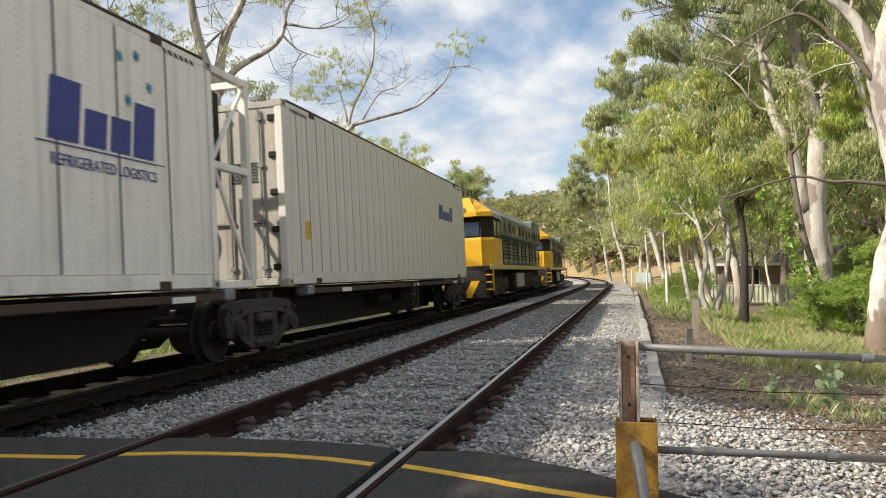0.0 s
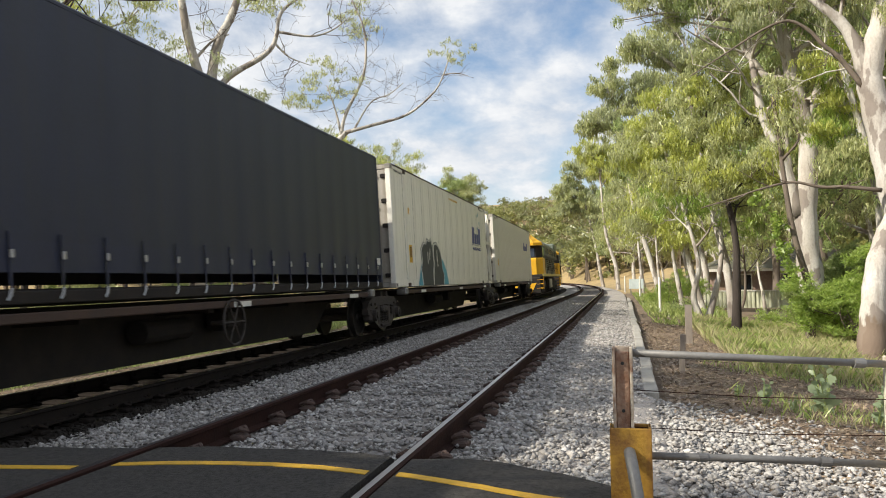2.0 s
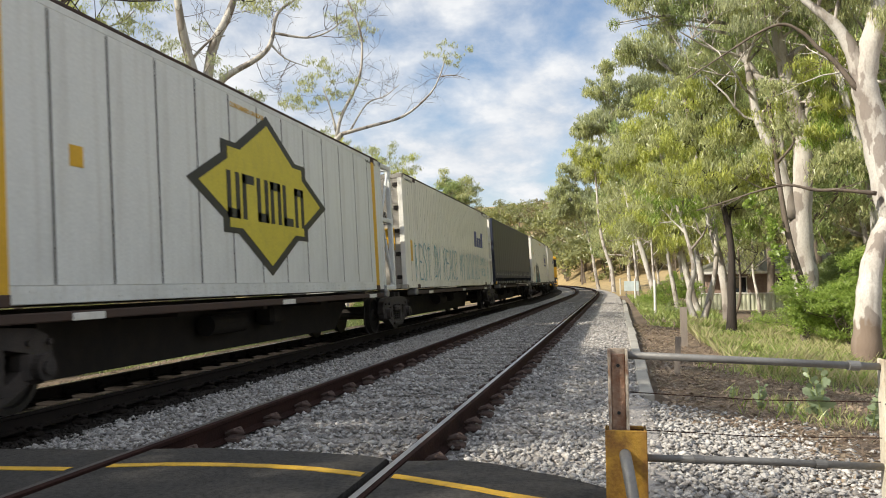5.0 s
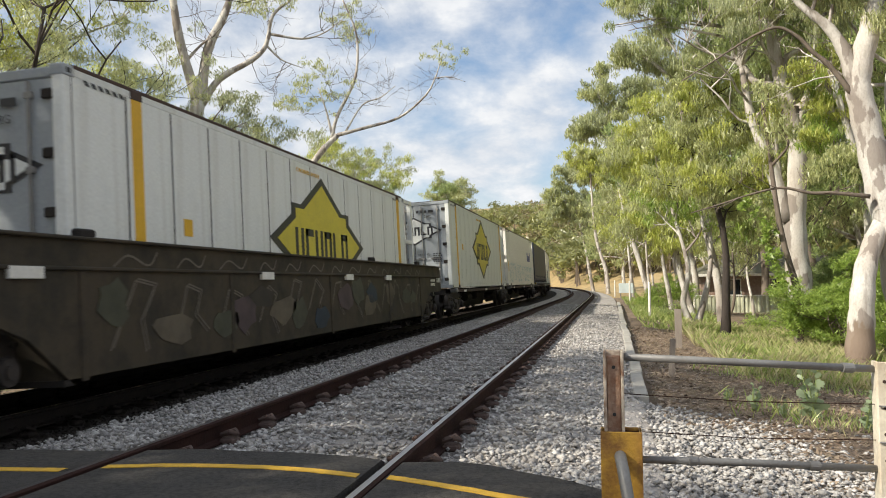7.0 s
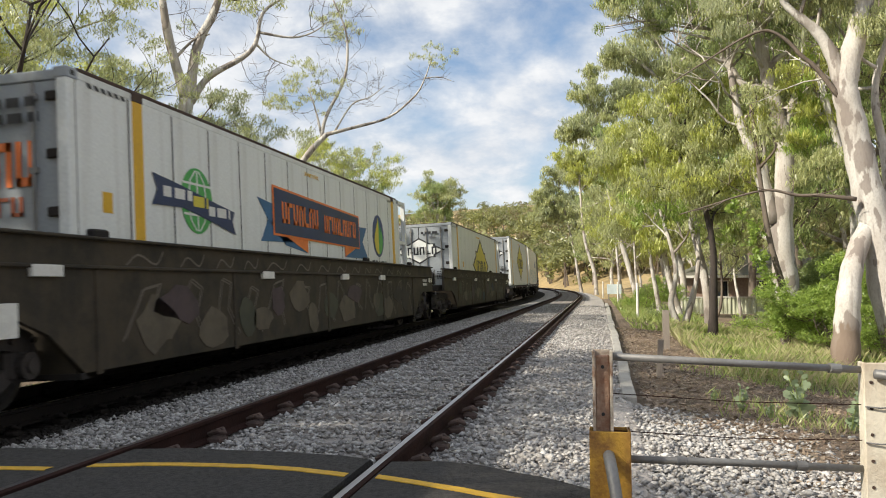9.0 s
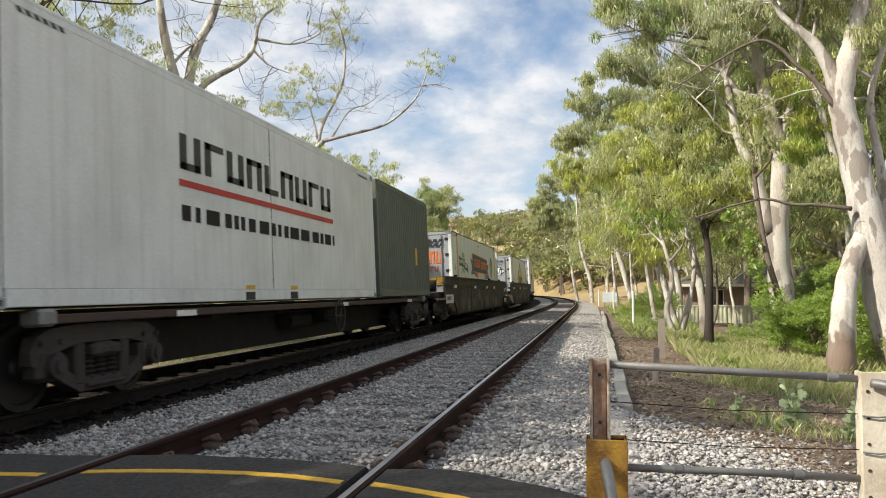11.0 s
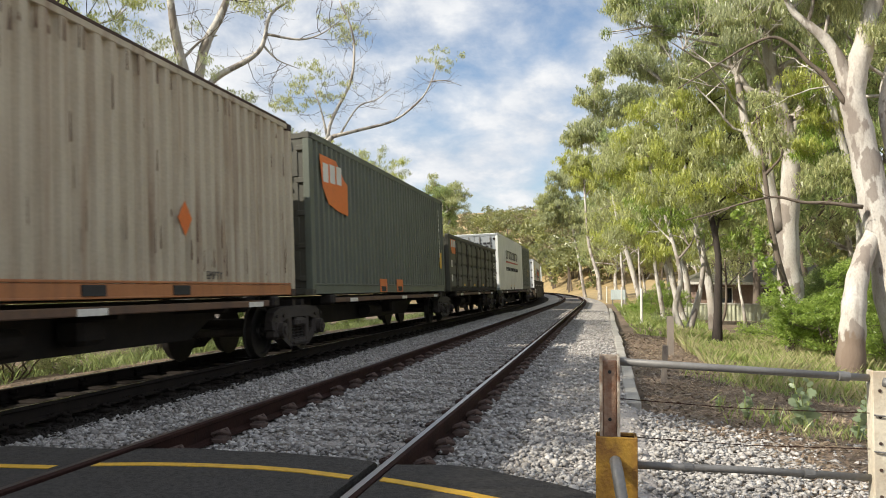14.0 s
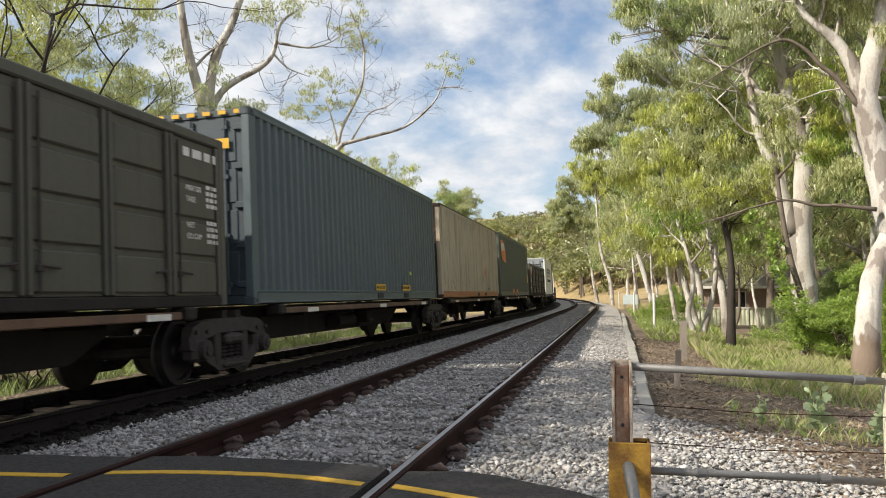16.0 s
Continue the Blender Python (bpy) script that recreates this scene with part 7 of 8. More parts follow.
def make_left_trees():
    # the white gum whose bare limbs reach over the train
    sk, tw = Skeleton(31, 0.3), Skeleton(131, 0.3)
    sk.limb([(-11.9, 20.9, -1.4), (-11.75, 20.95, 0.6), (-11.61, 21.02, 3.43), (-11.6, 21.03, 5.21), (-11.49, 21.09, 6.28)], 0.26, 0.19, 12)
    A = sk.limb([(-11.49, 21.09, 6.2), (-11.92, 20.86, 7.94), (-12.11, 20.74, 9.29), (-12.26, 20.66, 10.4)], 0.17, 0.08, 8)
    B = sk.limb([(-11.45, 21.11, 6.2), (-11.26, 21.22, 7.8), (-10.87, 21.42, 8.81), (-10.61, 21.55, 9.71), (-10.2, 21.6, 10.8)], 0.17, 0.07, 8)
    C = sk.limb([(-11.41, 21.14, 6.2), (-10.97, 21.37, 6.97), (-10.15, 21.77, 7.58), (-9.78, 21.94, 8.05), (-9.6, 22.01, 8.94), (-9.12, 22.22, 9.42)], 0.12, 0.035, 8)
    D = sk.limb([(-9.69, 21.98, 8.38), (-8.8, 22.34, 8.28), (-8.2, 22.57, 8.49), (-7.7, 22.75, 8.91)], 0.045, 0.012, 6)
    E = sk.limb([(-9.78, 21.94, 8.05), (-9.39, 22.11, 7.64), (-8.79, 22.35, 7.4)], 0.04, 0.01, 6)
    F = sk.limb([(-11.8, 20.9, 7.4), (-11.3, 21.1, 8.0), (-10.9, 21.3, 8.2)], 0.05, 0.02, 6)
    for P in (A, B, C, D, E, F):
        for i in range(4):
            tw.grow(P[int((0.4 + 0.6 * i / 4) * (len(P) - 1))], (sk.r.gauss(0, 1), sk.r.gauss(0, 0.6), sk.r.gauss(0.2, 0.7)), 1.0, 0.012, 2, kids=(2, 3))
    sk.tips = [p for p in tw.tips if p.z > 9.7 or (p.x < -12 and p.z > 8.5)]
    t = finish_tree(sk, "gum_tree", "white gum tree with long bare limbs over the train", gum_bark, leaf_grey, 0.7, 0.26, 0.11, 7, gap=2.2)
    tw.b.make("twig_spray", grey_bark, t, "bare brown twigs")
    # the leaning gum with tufts at its ends
    sk, tw = Skeleton(32, 0.3), Skeleton(132, 0.3)
    sk.limb([(-15.4, 30.6, -1.6), (-14.2, 31.0, 1.4), (-13.05, 31.41, 4.12), (-12.38, 31.68, 5.59), (-11.69, 31.94, 6.62), (-11.12, 32.14, 7.26)], 0.20, 0.11, 10)
    A = sk.limb([(-11.12, 32.14, 7.26), (-9.96, 32.52, 7.6), (-8.62, 32.9, 8.03), (-7.57, 33.16, 8.92), (-7.12, 33.26, 9.71), (-6.82, 33.32, 10.67)], 0.085, 0.018, 8)
    B = sk.limb([(-11.34, 32.07, 7.09), (-11.13, 32.14, 8.03), (-10.42, 32.38, 9.63), (-10.29, 32.42, 11.05), (-10.45, 32.37, 11.99), (-10.9, 32.22, 13.08)], 0.09, 0.03, 8)
    C = sk.limb([(-7.12, 33.26, 9.71), (-6.51, 33.38, 9.75), (-5.86, 33.5, 9.53)], 0.03, 0.008, 6)
    D = sk.limb([(-11.34, 32.07, 7.33), (-11.57, 31.99, 8.33), (-11.86, 31.88, 9.25)], 0.06, 0.02, 6)
    E = sk.limb([(-10.83, 32.24, 7.34), (-10.12, 32.47, 8.54), (-9.38, 32.69, 8.88), (-8.79, 32.86, 9.37)], 0.05, 0.015, 6)
    for P, n in ((A, 4), (B, 8), (C, 2), (D, 6), (E, 9)):
        for i in range(n):
            tw.grow(P[int((0.35 + 0.65 * i / n) * (len(P) - 1))], (sk.r.gauss(0, 1), sk.r.gauss(0, 0.6), sk.r.gauss(0.3, 0.6)), 1.15, 0.009, 2, kids=(2, 4))
    tufts = [p for p in tw.tips if (p.x < -11.4 and p.z > 8.3) or (-11.5 < p.x < -10.2 and p.z > 11.6)]
    tufts += [Vector((-6.75 + sk.r.gauss(0, 0.35), 33.3, 10.6 + sk.r.gauss(0, 0.22))) for _ in range(34)]
    tufts += [Vector((-11.9 + sk.r.gauss(0, 0.5), 31.9, 9.3 + sk.r.gauss(0, 0.5))) for _ in range(26)]
    sk.tips = tufts
    t = finish_tree(sk, "gum_tree", "leaning half-bare gum tree with leaf tufts at its ends", gum_bark, leaf_olive, 0.75, 0.24, 0.12, 8, droop=1.2, ratio=0.24, gap=1.3)
    tw.b.make("twig_spray", grey_bark, t, "bare brown twigs")
    # leafy trees and saplings behind the train
    tree("wattle_tree", "thin dark-stemmed tree with fine olive leaves behind the train", (-13.2, 15.6, -1.1), 10.5, 0.11, 41, dark_bark, (leaf_olive, leaf_grey), 0.62, 0.38, 0.115, (0.8, 0.2), 0.3, 10, 0.40, gap=1.35)
    tree("wattle_tree", "dark-stemmed tree with airy yellow-green crown", (-16.5, 16.2, -1.1), 11, 0.13, 42, dark_bark, (leaf_olive, leaf_lime), 0.65, 0.40, 0.12, (-0.4, 0.4), 0.25, 10, 0.42, gap=1.3)
    tree("gum_tree", "slender gum with pale trunk and olive leaves behind the train", (-18.5, 19.5, -1.2), 11.5, 0.24, 43, gum_bark, (leaf_lime, leaf_olive), 0.85, 0.5, 0.15, (0.6, 0), 0.25, 9, 0.42)
    tree("wattle_tree", "low leafy sapling below the bare gum", (-11.8, 20.0, -1.1), 6.6, 0.11, 44, grey_bark, leaf_grey, 0.9, 0.38, 0.11, (1.0, 0.3), 0.3, 8, 0.42)
    tree("wattle_tree", "multi-stemmed sapling with grey-green leaves", (-14.6, 20.5, -1.1), 6.8, 0.10, 45, grey_bark, leaf_olive, 1.0, 0.4, 0.115, (-0.3, 0.2), 0.2, 9, 0.45)
    tree("gum_tree", "yellow-green gum tree beyond the train", (-17.2, 50.0, -1.5), 11.0, 0.22, 46, gum_bark, (leaf_grey, leaf_lime), 0.9, 0.5, 0.17, (0.6, 0), 0.35, 10, 0.34, droop=1.4, gap=1.0)
    tree("gum_tree", "round dark green tree on the rise", (-18.8, 95, 0.0), 13.5, 0.35, 47, gum_bark, (leaf_olive, leaf_dark), 1.5, 0.85, 0.3, (0, 0), 0.45, 10, 0.22, gap=1.0)
    tree("gum_tree", "dark green tree beyond the train", (-26, 84, -0.5), 11.0, 0.3, 48, grey_bark, leaf_dark, 1.8, 0.8, 0.34, (0, 0), 0.3, 9, 0.38)
    tree("gum_tree", "olive tree beyond the train", (-23, 66, -0.8), 9.0, 0.28, 49, grey_bark, leaf_lime, 1.6, 0.7, 0.3, (0, 0), 0.3, 9, 0.40)
    for k, (x, y, h) in enumerate(((-21, 27, 9.0), (-25, 23, 10.0), (-19.5, 36, 8.5), (-23, 31, 10))):
        tree("gum_tree", "leafy yellow-green tree behind the train", (x, y, -1.2), h, 0.2, 53 + k, grey_bark, (leaf_lime, leaf_olive), 0.8, 0.55, 0.19, (0, 0), 0.2, 10, 0.42, clear=0.12)
    # trees out of view on the left, added for the shade they cast
    tree("gum_tree", "tall gum that shades the crossing", (-19, -9, -1.2), 14, 0.34, 50, gum_bark, leaf_olive, 0.7, 0.8, 0.26, (1, 0), 0.3, 9, 0.42)
    for x, y, h, k in ((-11.6, 0.4, 8.6, 58), (-12.6, -3.6, 7.6, 59)):
        tree("wattle_tree", "unseen olive wattle added to shade the track", (x, y, -1.2), h, 0.16, k, dark_bark, leaf_olive, 0.8, 0.75, 0.30, (0, 0), 0.15, 10, 0.40, clear=0.10, gap=0.9)
    tree("gum_tree", "unseen broad gum added to shade the ballast", (-12.8, 2.2, -1.2), 13.0, 0.30, 52, gum_bark, leaf_olive, 0.6, 0.8, 0.26, (0.3, 0), 0.5, 9, 0.30)


def make_right_trees():
    two = (leaf_olive, leaf_lime)
    green = (leaf_olive, leaf_dark)
    # label, base, height, radius, seed, bark, leaf, fill, leaf size, lean, lobes of the crown
    shaped = [
        ("white-trunked gum with yellow-green crown", (4.0, 31, -0.75), 11.5, 0.20, 61, gum_bark, (leaf_olive, leaf_grey), 1.7, 0.17, (-1.4, 0.3),
         ((-2.9, 0, 10.5, 0.87), (-2.0, 1, 10.2, 0.76), (-3.3, 0, 10.2, 0.48), (-1.2, 0, 9.3, 0.87), (-1.7, 1.5, 11.3, 0.68), (-0.4, 1, 10.3, 0.85))),
        ("leaning dark-trunked tree with drooping leaves", (3.25, 24.6, -0.75), 8.0, 0.16, 62, dark_bark, two, 1.5, 0.15, (-0.7, 0.4),
         ((-1.0, 0, 6.9, 0.72), (-0.0, 0.5, 7.4, 0.74), (-1.3, 0.3, 5.9, 0.73), (-0.4, 0, 5.7, 0.83), (0.7, 0.6, 6.3, 0.78), (-0.6, -0.6, 4.6, 0.84), (0.7, -0.4, 4.8, 0.68), (-1.5, 0.8, 4.8, 0.71), (0.3, 0.8, 3.9, 0.64))),
        ("thin ivy-clad gum stem", (4.35, 20.5, -0.75), 7.6, 0.12, 63, grey_bark, two, 1.3, 0.13, (-0.6, 0.3),
         ((-0.5, 0, 6.1, 0.43), (-0.2, 0, 5.3, 0.32), (-0.6, 0.4, 4.8, 0.35))),
        ("gum tree with pale forked trunk", (3.5, 37, -0.75), 10.5, 0.20, 64, gum_bark, (leaf_lime, leaf_olive), 1.7, 0.2, (-1.6, 0),
         ((-1.9, 0, 8.0, 1.14), (-2.6, 0.5, 6.9, 1.05), (-1.2, 0, 4.8, 1.04), (-0.7, -0.6, 3.5, 0.92), (-2.4, 0.5, 4.3, 0.89), (0.3, 0.5, 4.3, 0.95), (-1.4, 1, 9.7, 0.9))),
        ("leafy gum tree beside the cutting", (6.2, 29, -0.8), 11.0, 0.24, 65, gum_bark, green, 1.6, 0.17, (-0.8, 0),
         ((-1.1, 0, 9.2, 0.93), (-1.8, 0.6, 10.4, 0.91), (0.1, 1, 7.6, 0.97), (-0.5, 1, 5.6, 0.97), (-1.2, 1.2, 3.8, 0.85), (0.7, 1, 5.6, 0.92))),
        ("tall gum leaning over the verge", (2.8, 58, -0.8), 17.0, 0.26, 66, gum_bark, (leaf_olive, leaf_grey), 2.0, 0.28, (-2.8, 0),
         ((-3.1, 0, 16.7, 0.73), (-3.4, 0, 15.2, 1.14), (-2.2, 0.4, 13.8, 1.39), (-3.8, 0, 12.8, 1.3), (-4.7, 0, 12.4, 0.89), (-0.5, 1, 15.2, 1.57), (-1.7, 0.8, 11.9, 1.56))),
        ("tall pale gum overhanging the line", (-0.2, 85, -0.8), 16.0, 0.28, 67, gum_bark, (leaf_olive, leaf_lime), 2.2, 0.36, (-1.6, 0),
         ((-0.2, 0, 13.3, 2.86), (2.4, 0.6, 10.9, 2.64), (-2.0, 0, 14.8, 2.02), (0.9, 0.5, 8.3, 2.39), (3.3, 1, 14.8, 2.41))),
        ("pale gum with a broad crown", (-2.2, 112, -0.8), 17.0, 0.30, 68, gum_bark, (leaf_olive, leaf_grey), 2.2, 0.44, (-2.6, 0),
         ((-2.6, 0, 16.6, 2.98), (-4.5, 0, 13.3, 2.67), (-1.5, 1, 12.0, 3.32), (0.8, 1, 8.0, 2.37), (-5.3, 0, 11.1, 1.88))),
        ("twisted pale gum stem among shrubs", (6.6, 22.0, -0.8), 9.0, 0.20, 74, gum_bark, (leaf_lime, leaf_fern), 1.6, 0.14, (-1.0, 0),
         ((-1.4, 0, 6.9, 0.49), (-1.0, 0.4, 6.1, 0.56), (-1.5, 0, 5.4, 0.46), (-0.9, 0.4, 7.6, 0.44))),
        ("grey gum stem among shrubs", (8.2, 19.5, -0.8), 9.0, 0.20, 75, grey_bark, green, 1.5, 0.14, (-1.2, 0),
         ((-2.0, 0, 5.3, 0.63), (-2.4, 0.6, 4.3, 0.56), (-1.7, 0.6, 3.4, 0.56), (-2.9, 0.8, 4.5, 0.51), (-1.6, 0.6, 7.1, 0.62))),
    ]
    for label, base, h, r, seed, bark, leaf, fill, size, lean, lobes in shaped:
        tree("gum_tree", label, base, h, r, seed, bark, leaf, fill * 0.8, 0.55, size * 1.08, lean, limbs=0, droop=1.5, ratio=0.2, lobes=lobes)
    spec = [
        ("gum tree at the curve", (2.6, 92, -0.6), 11.5, 0.28, 69, gum_bark, leaf_olive, 1.7, 0.95, 0.36, (-0.6, 0), 0.30, 10, 0.36, 0.28),
        ("gum tree near the bend", (1.8, 104, 0.0), 11.0, 0.28, 70, gum_bark, green, 1.8, 1.0, 0.40, (-0.6, 0), 0.30, 10, 0.36, 0.28),
        ("pale gum in the middle row", (4.7, 47, -0.8), 11.0, 0.24, 80, gum_bark, green, 1.7, 0.7, 0.25, (-0.4, 0), 0.36, 10, 0.30, 0.32),
        ("pale gum in the middle row", (5.4, 66, -0.8), 14.0, 0.26, 82, gum_bark, two, 1.7, 0.8, 0.3, (-1.0, 0), 0.30, 10, 0.32, 0.26),
        ("dense gum tree in the second row", (8.5, 26, -0.8), 13.0, 0.26, 71, grey_bark, green, 1.6, 0.6, 0.2, (0, 0), 0.30, 11, 0.34, 0.24),
        ("dense gum tree in the second row", (8.0, 36, -0.8), 14.0, 0.26, 72, grey_bark, green, 1.7, 0.75, 0.24, (0, 0), 0.28, 11, 0.36, 0.2),
        ("dense gum tree in the second row", (8.5, 48, -0.8), 14.5, 0.26, 73, grey_bark, leaf_olive, 1.7, 0.85, 0.28, (0, 0), 0.28, 11, 0.36, 0.2),
        ("thin white gum stem", (2.6, 52, -0.8), 8.0, 0.12, 76, gum_bark, leaf_lime, 1.3, 0.5, 0.22, (-0.4, 0), 0.45, 6, 0.22, 0.4),
        ("clustered pale gum stem", (2.75, 29.5, -0.75), 5.6, 0.15, 77, gum_bark, leaf_fern, 1.3, 0.4, 0.16, (-0.6, 0.2), 0.55, 6, 0.22, 0.5),
        ("clustered pale gum stem", (3.0, 29.9, -0.75), 6.2, 0.15, 78, gum_bark, leaf_fern, 1.3, 0.4, 0.16, (0.5, 0.3), 0.55, 6, 0.22, 0.5),
        ("slim white gum stem by the verge", (2.9, 40, -0.75), 8.0, 0.15, 79, gum_bark, leaf_lime, 1.4, 0.5, 0.2, (-0.3, 0), 0.5, 6, 0.22, 0.45),
        ("slim white gum stem by the verge", (1.7, 63, -0.75), 9.0, 0.17, 81, gum_bark, leaf_olive, 1.4, 0.6, 0.27, (-0.5, 0), 0.45, 6, 0.22, 0.38),
    ]
    spec += [("young leafy gum before the house", (4.5, 33.5, -0.8), 4.6, 0.08, 95, grey_bark, leaf_olive, 1.2, 0.4, 0.17, (0.2, 0), 0.4, 8, 0.3, 0.42),
             ("young leafy gum before the house", (6.0, 36.5, -0.8), 5.2, 0.09, 96, gum_bark, two, 1.2, 0.45, 0.18, (-0.2, 0), 0.4, 8, 0.3, 0.4)]
    spec += [("leafy gum in the back row", (x, y, -0.7), h, 0.2, 83 + k, gum_bark, lf, 1.7, 0.85, 0.32, (-0.5, 0), 0.2, 11, 0.38, 0.06)
             for k, (x, y, h, lf) in enumerate(((7.2, 58, 10.0, two), (7.2, 74, 10.5, green), (6.6, 90, 10.0, two), (11, 62, 12.0, leaf_dark), (9.5, 84, 12, leaf_lime), (5.4, 108, 10.5, leaf_olive), (11.5, 31, 12.5, leaf_dark), (12, 42, 13.0, leaf_dark)))]
    for label, base, h, r, seed, bark, leaf, fill, radius, size, lean, first, limbs, reach, clear in spec:
        tree("gum_tree", label, base, h, r, seed, bark, leaf, fill * 0.65, radius, size * 1.15, lean, first, limbs, reach, clear=clear, ratio=0.22, gap=1.2)
    # ivy climbing the thin stem
    rng = random.Random(9)
    ivy = [(Vector((4.32 - 0.05 * k + rng.gauss(0, 0.09), 20.4 + rng.gauss(0, 0.1), -0.3 + 0.17 * k)), rng.uniform(0.12, 0.24)) for k in range(20)]
    t = thing("ivy", "bright green ivy climbing a thin gum stem", "climber")
    V, F, _ = leaves([p for p, _ in ivy], [q for _, q in ivy], 1.8, 0.09, np.random.default_rng(9), 0.5, 0.7)
    numpy_mesh("ivy_leaves", V, F, leaf_fern, t)


def shrub(label, x, y, h, w, seed, leaf, count, size=0.11):
    sk = Skeleton(seed, 0.3)
    for i in range(7):
        a = 0.9 * i + sk.r.uniform(-0.3, 0.3)
        sk.grow((x + 0.1 * math.cos(a), y + 0.1 * math.sin(a), ground_z(x, y) - 0.1), (math.cos(a) * w / h, math.sin(a) * w / h, 1.0), h * 0.62, 0.025, 2, 0.1, (2, 3))
    finish_tree(sk, "shrub", label, grey_bark, leaf, count / 3600, 0.26, size * 0.72, seed, 0.4, 0.26, "shrubs beside the line", "shrub", gap=0.9)


def weed(x, y, h, seed):
    """A broad-leaved weed: upright stems with crinkled lobed leaves."""
    rng = random.Random(seed)
    t = thing("weed", "grey-green leafy thistle weed in the litter", "plant", group="weeds by the fence")
    z0 = ground_z(x, y)
    s, lf = Build(), Build()
    for i in range(rng.randint(3, 5)):
        a = rng.uniform(0, 6.28)
        tip = Vector((x + math.cos(a) * h * 0.28, y + math.sin(a) * h * 0.28, z0 + h * rng.uniform(0.6, 1.0)))
        base = Vector((x, y, z0 - 0.05))
        s.tube([base, base.lerp(tip, 0.5) + Vector((0, 0, 0.03)), tip], [0.011, 0.008, 0.004], 5)
        for k in range(9):
            f = 0.15 + 0.85 * k / 8
            p = base.lerp(tip, f)
            b = rng.uniform(0, 6.28)
            ln = h * rng.uniform(0.22, 0.40) * (1.15 - 0.6 * f)
            d = Vector((math.cos(b), math.sin(b) * 0.7, rng.uniform(0.5, 1.4))).normalized()
            n = (Vector((1, rng.uniform(-0.4, 0.4), 0)) - d * d.x).normalized()
            outl = []
            for u, w in ((0, 0.03), (0.2, 0.16), (0.32, 0.10), (0.5, 0.22), (0.62, 0.12), (0.8, 0.15), (1.0, 0.0)):
                outl.append((u, w * 1.7))
            vs = [p + d * ln * u + n * ln * w + Vector((0, 0, -0.2 * ln * u * u)) for u, w in outl] + [p + d * ln * u - n * ln * w + Vector((0, 0, -0.2 * ln * u * u)) for u, w in outl]
            m = len(outl)
            lf.add(vs, [(j, j + 1, j + 1 + m, j + m) for j in range(m - 1)])
    s.make("stems", leaf_dark, t)
    lf.make("leaves", leaf_material("grey_green_weed_leaves", (0.24, 0.31, 0.17), (0.36, 0.43, 0.26), 0.35), t)


def grass(name, label, count, region, h, seed, leaf, width=0.012):
    rng = np.random.default_rng(seed)
    P = region(rng, count)
    n = len(P)
    a = rng.uniform(0, 6.28, n)
    hh = h * rng.uniform(0.4, 1.3, n)
    side = np.stack([np.cos(a), np.sin(a), np.zeros(n)], 1) * width
    bend = np.stack([rng.normal(0, 0.3, n), rng.normal(0, 0.3, n), np.ones(n)], 1) * hh[:, None]
    V = np.stack([P - side, P + side, P + bend * 0.6 + side * 0.7, P + bend * np.array([1.35, 1.35, 1.0])], 1).reshape(-1, 3)
    F = np.arange(4 * n).reshape(-1, 4)
    tagged(numpy_mesh(name, V, F, leaf), label, "grass", kind="stuff")


def patch(x0, x1, y0, y1, gap=0.0, power=1.0):
    def region(rng, n):
        x = rng.uniform(x0, x1, n)
        y = y0 + (y1 - y0) * rng.random(n) ** power
        k = np.array([noise.noise(Vector((a * 0.5, b * 0.5, 3.0))) for a, b in zip(x, y)])
        keep = k > gap - 0.25
        x, y = x[keep], y[keep]
        z = np.array([ground_z(a, b) for a, b in zip(x, y)]) - 0.02
        return np.stack([x, y, z], 1)
    return region


def litter():
    """Fallen leaves and bark strips on the earth inside the fence."""
    rng = np.random.default_rng(5)
    n = 30000
    x = 0.45 + 4.2 * rng.random(n) ** 1.1
    y = 5.0 + 19 * rng.random(n) ** 1.5
    keep = ~((x < 1.2) & (y < 7.5))
    x, y = x[keep], y[keep]
    n = len(x)
    z = np.array([ground_z(a, b) for a, b in zip(x, y)]) + rng.uniform(0.0, 0.03, n)
    a = rng.uniform(0, 6.28, n)
    ln = rng.uniform(0.015, 0.055, n)
    d = np.stack([np.cos(a), np.sin(a), rng.normal(0, 0.25, n)], 1) * ln[:, None]
    s = np.stack([-np.sin(a), np.cos(a), rng.normal(0, 0.3, n)], 1) * (ln * rng.uniform(0.15, 0.35, n))[:, None]
    C = np.stack([x, y, z], 1)
    V = np.stack([C - d, C + s, C + d, C - s], 1).reshape(-1, 3)
    tagged(numpy_mesh("leaf_litter", V, np.arange(4 * n).reshape(-1, 4), dry_leaf), "dry brown fallen leaves and bark strips", "leaf litter", kind="stuff")


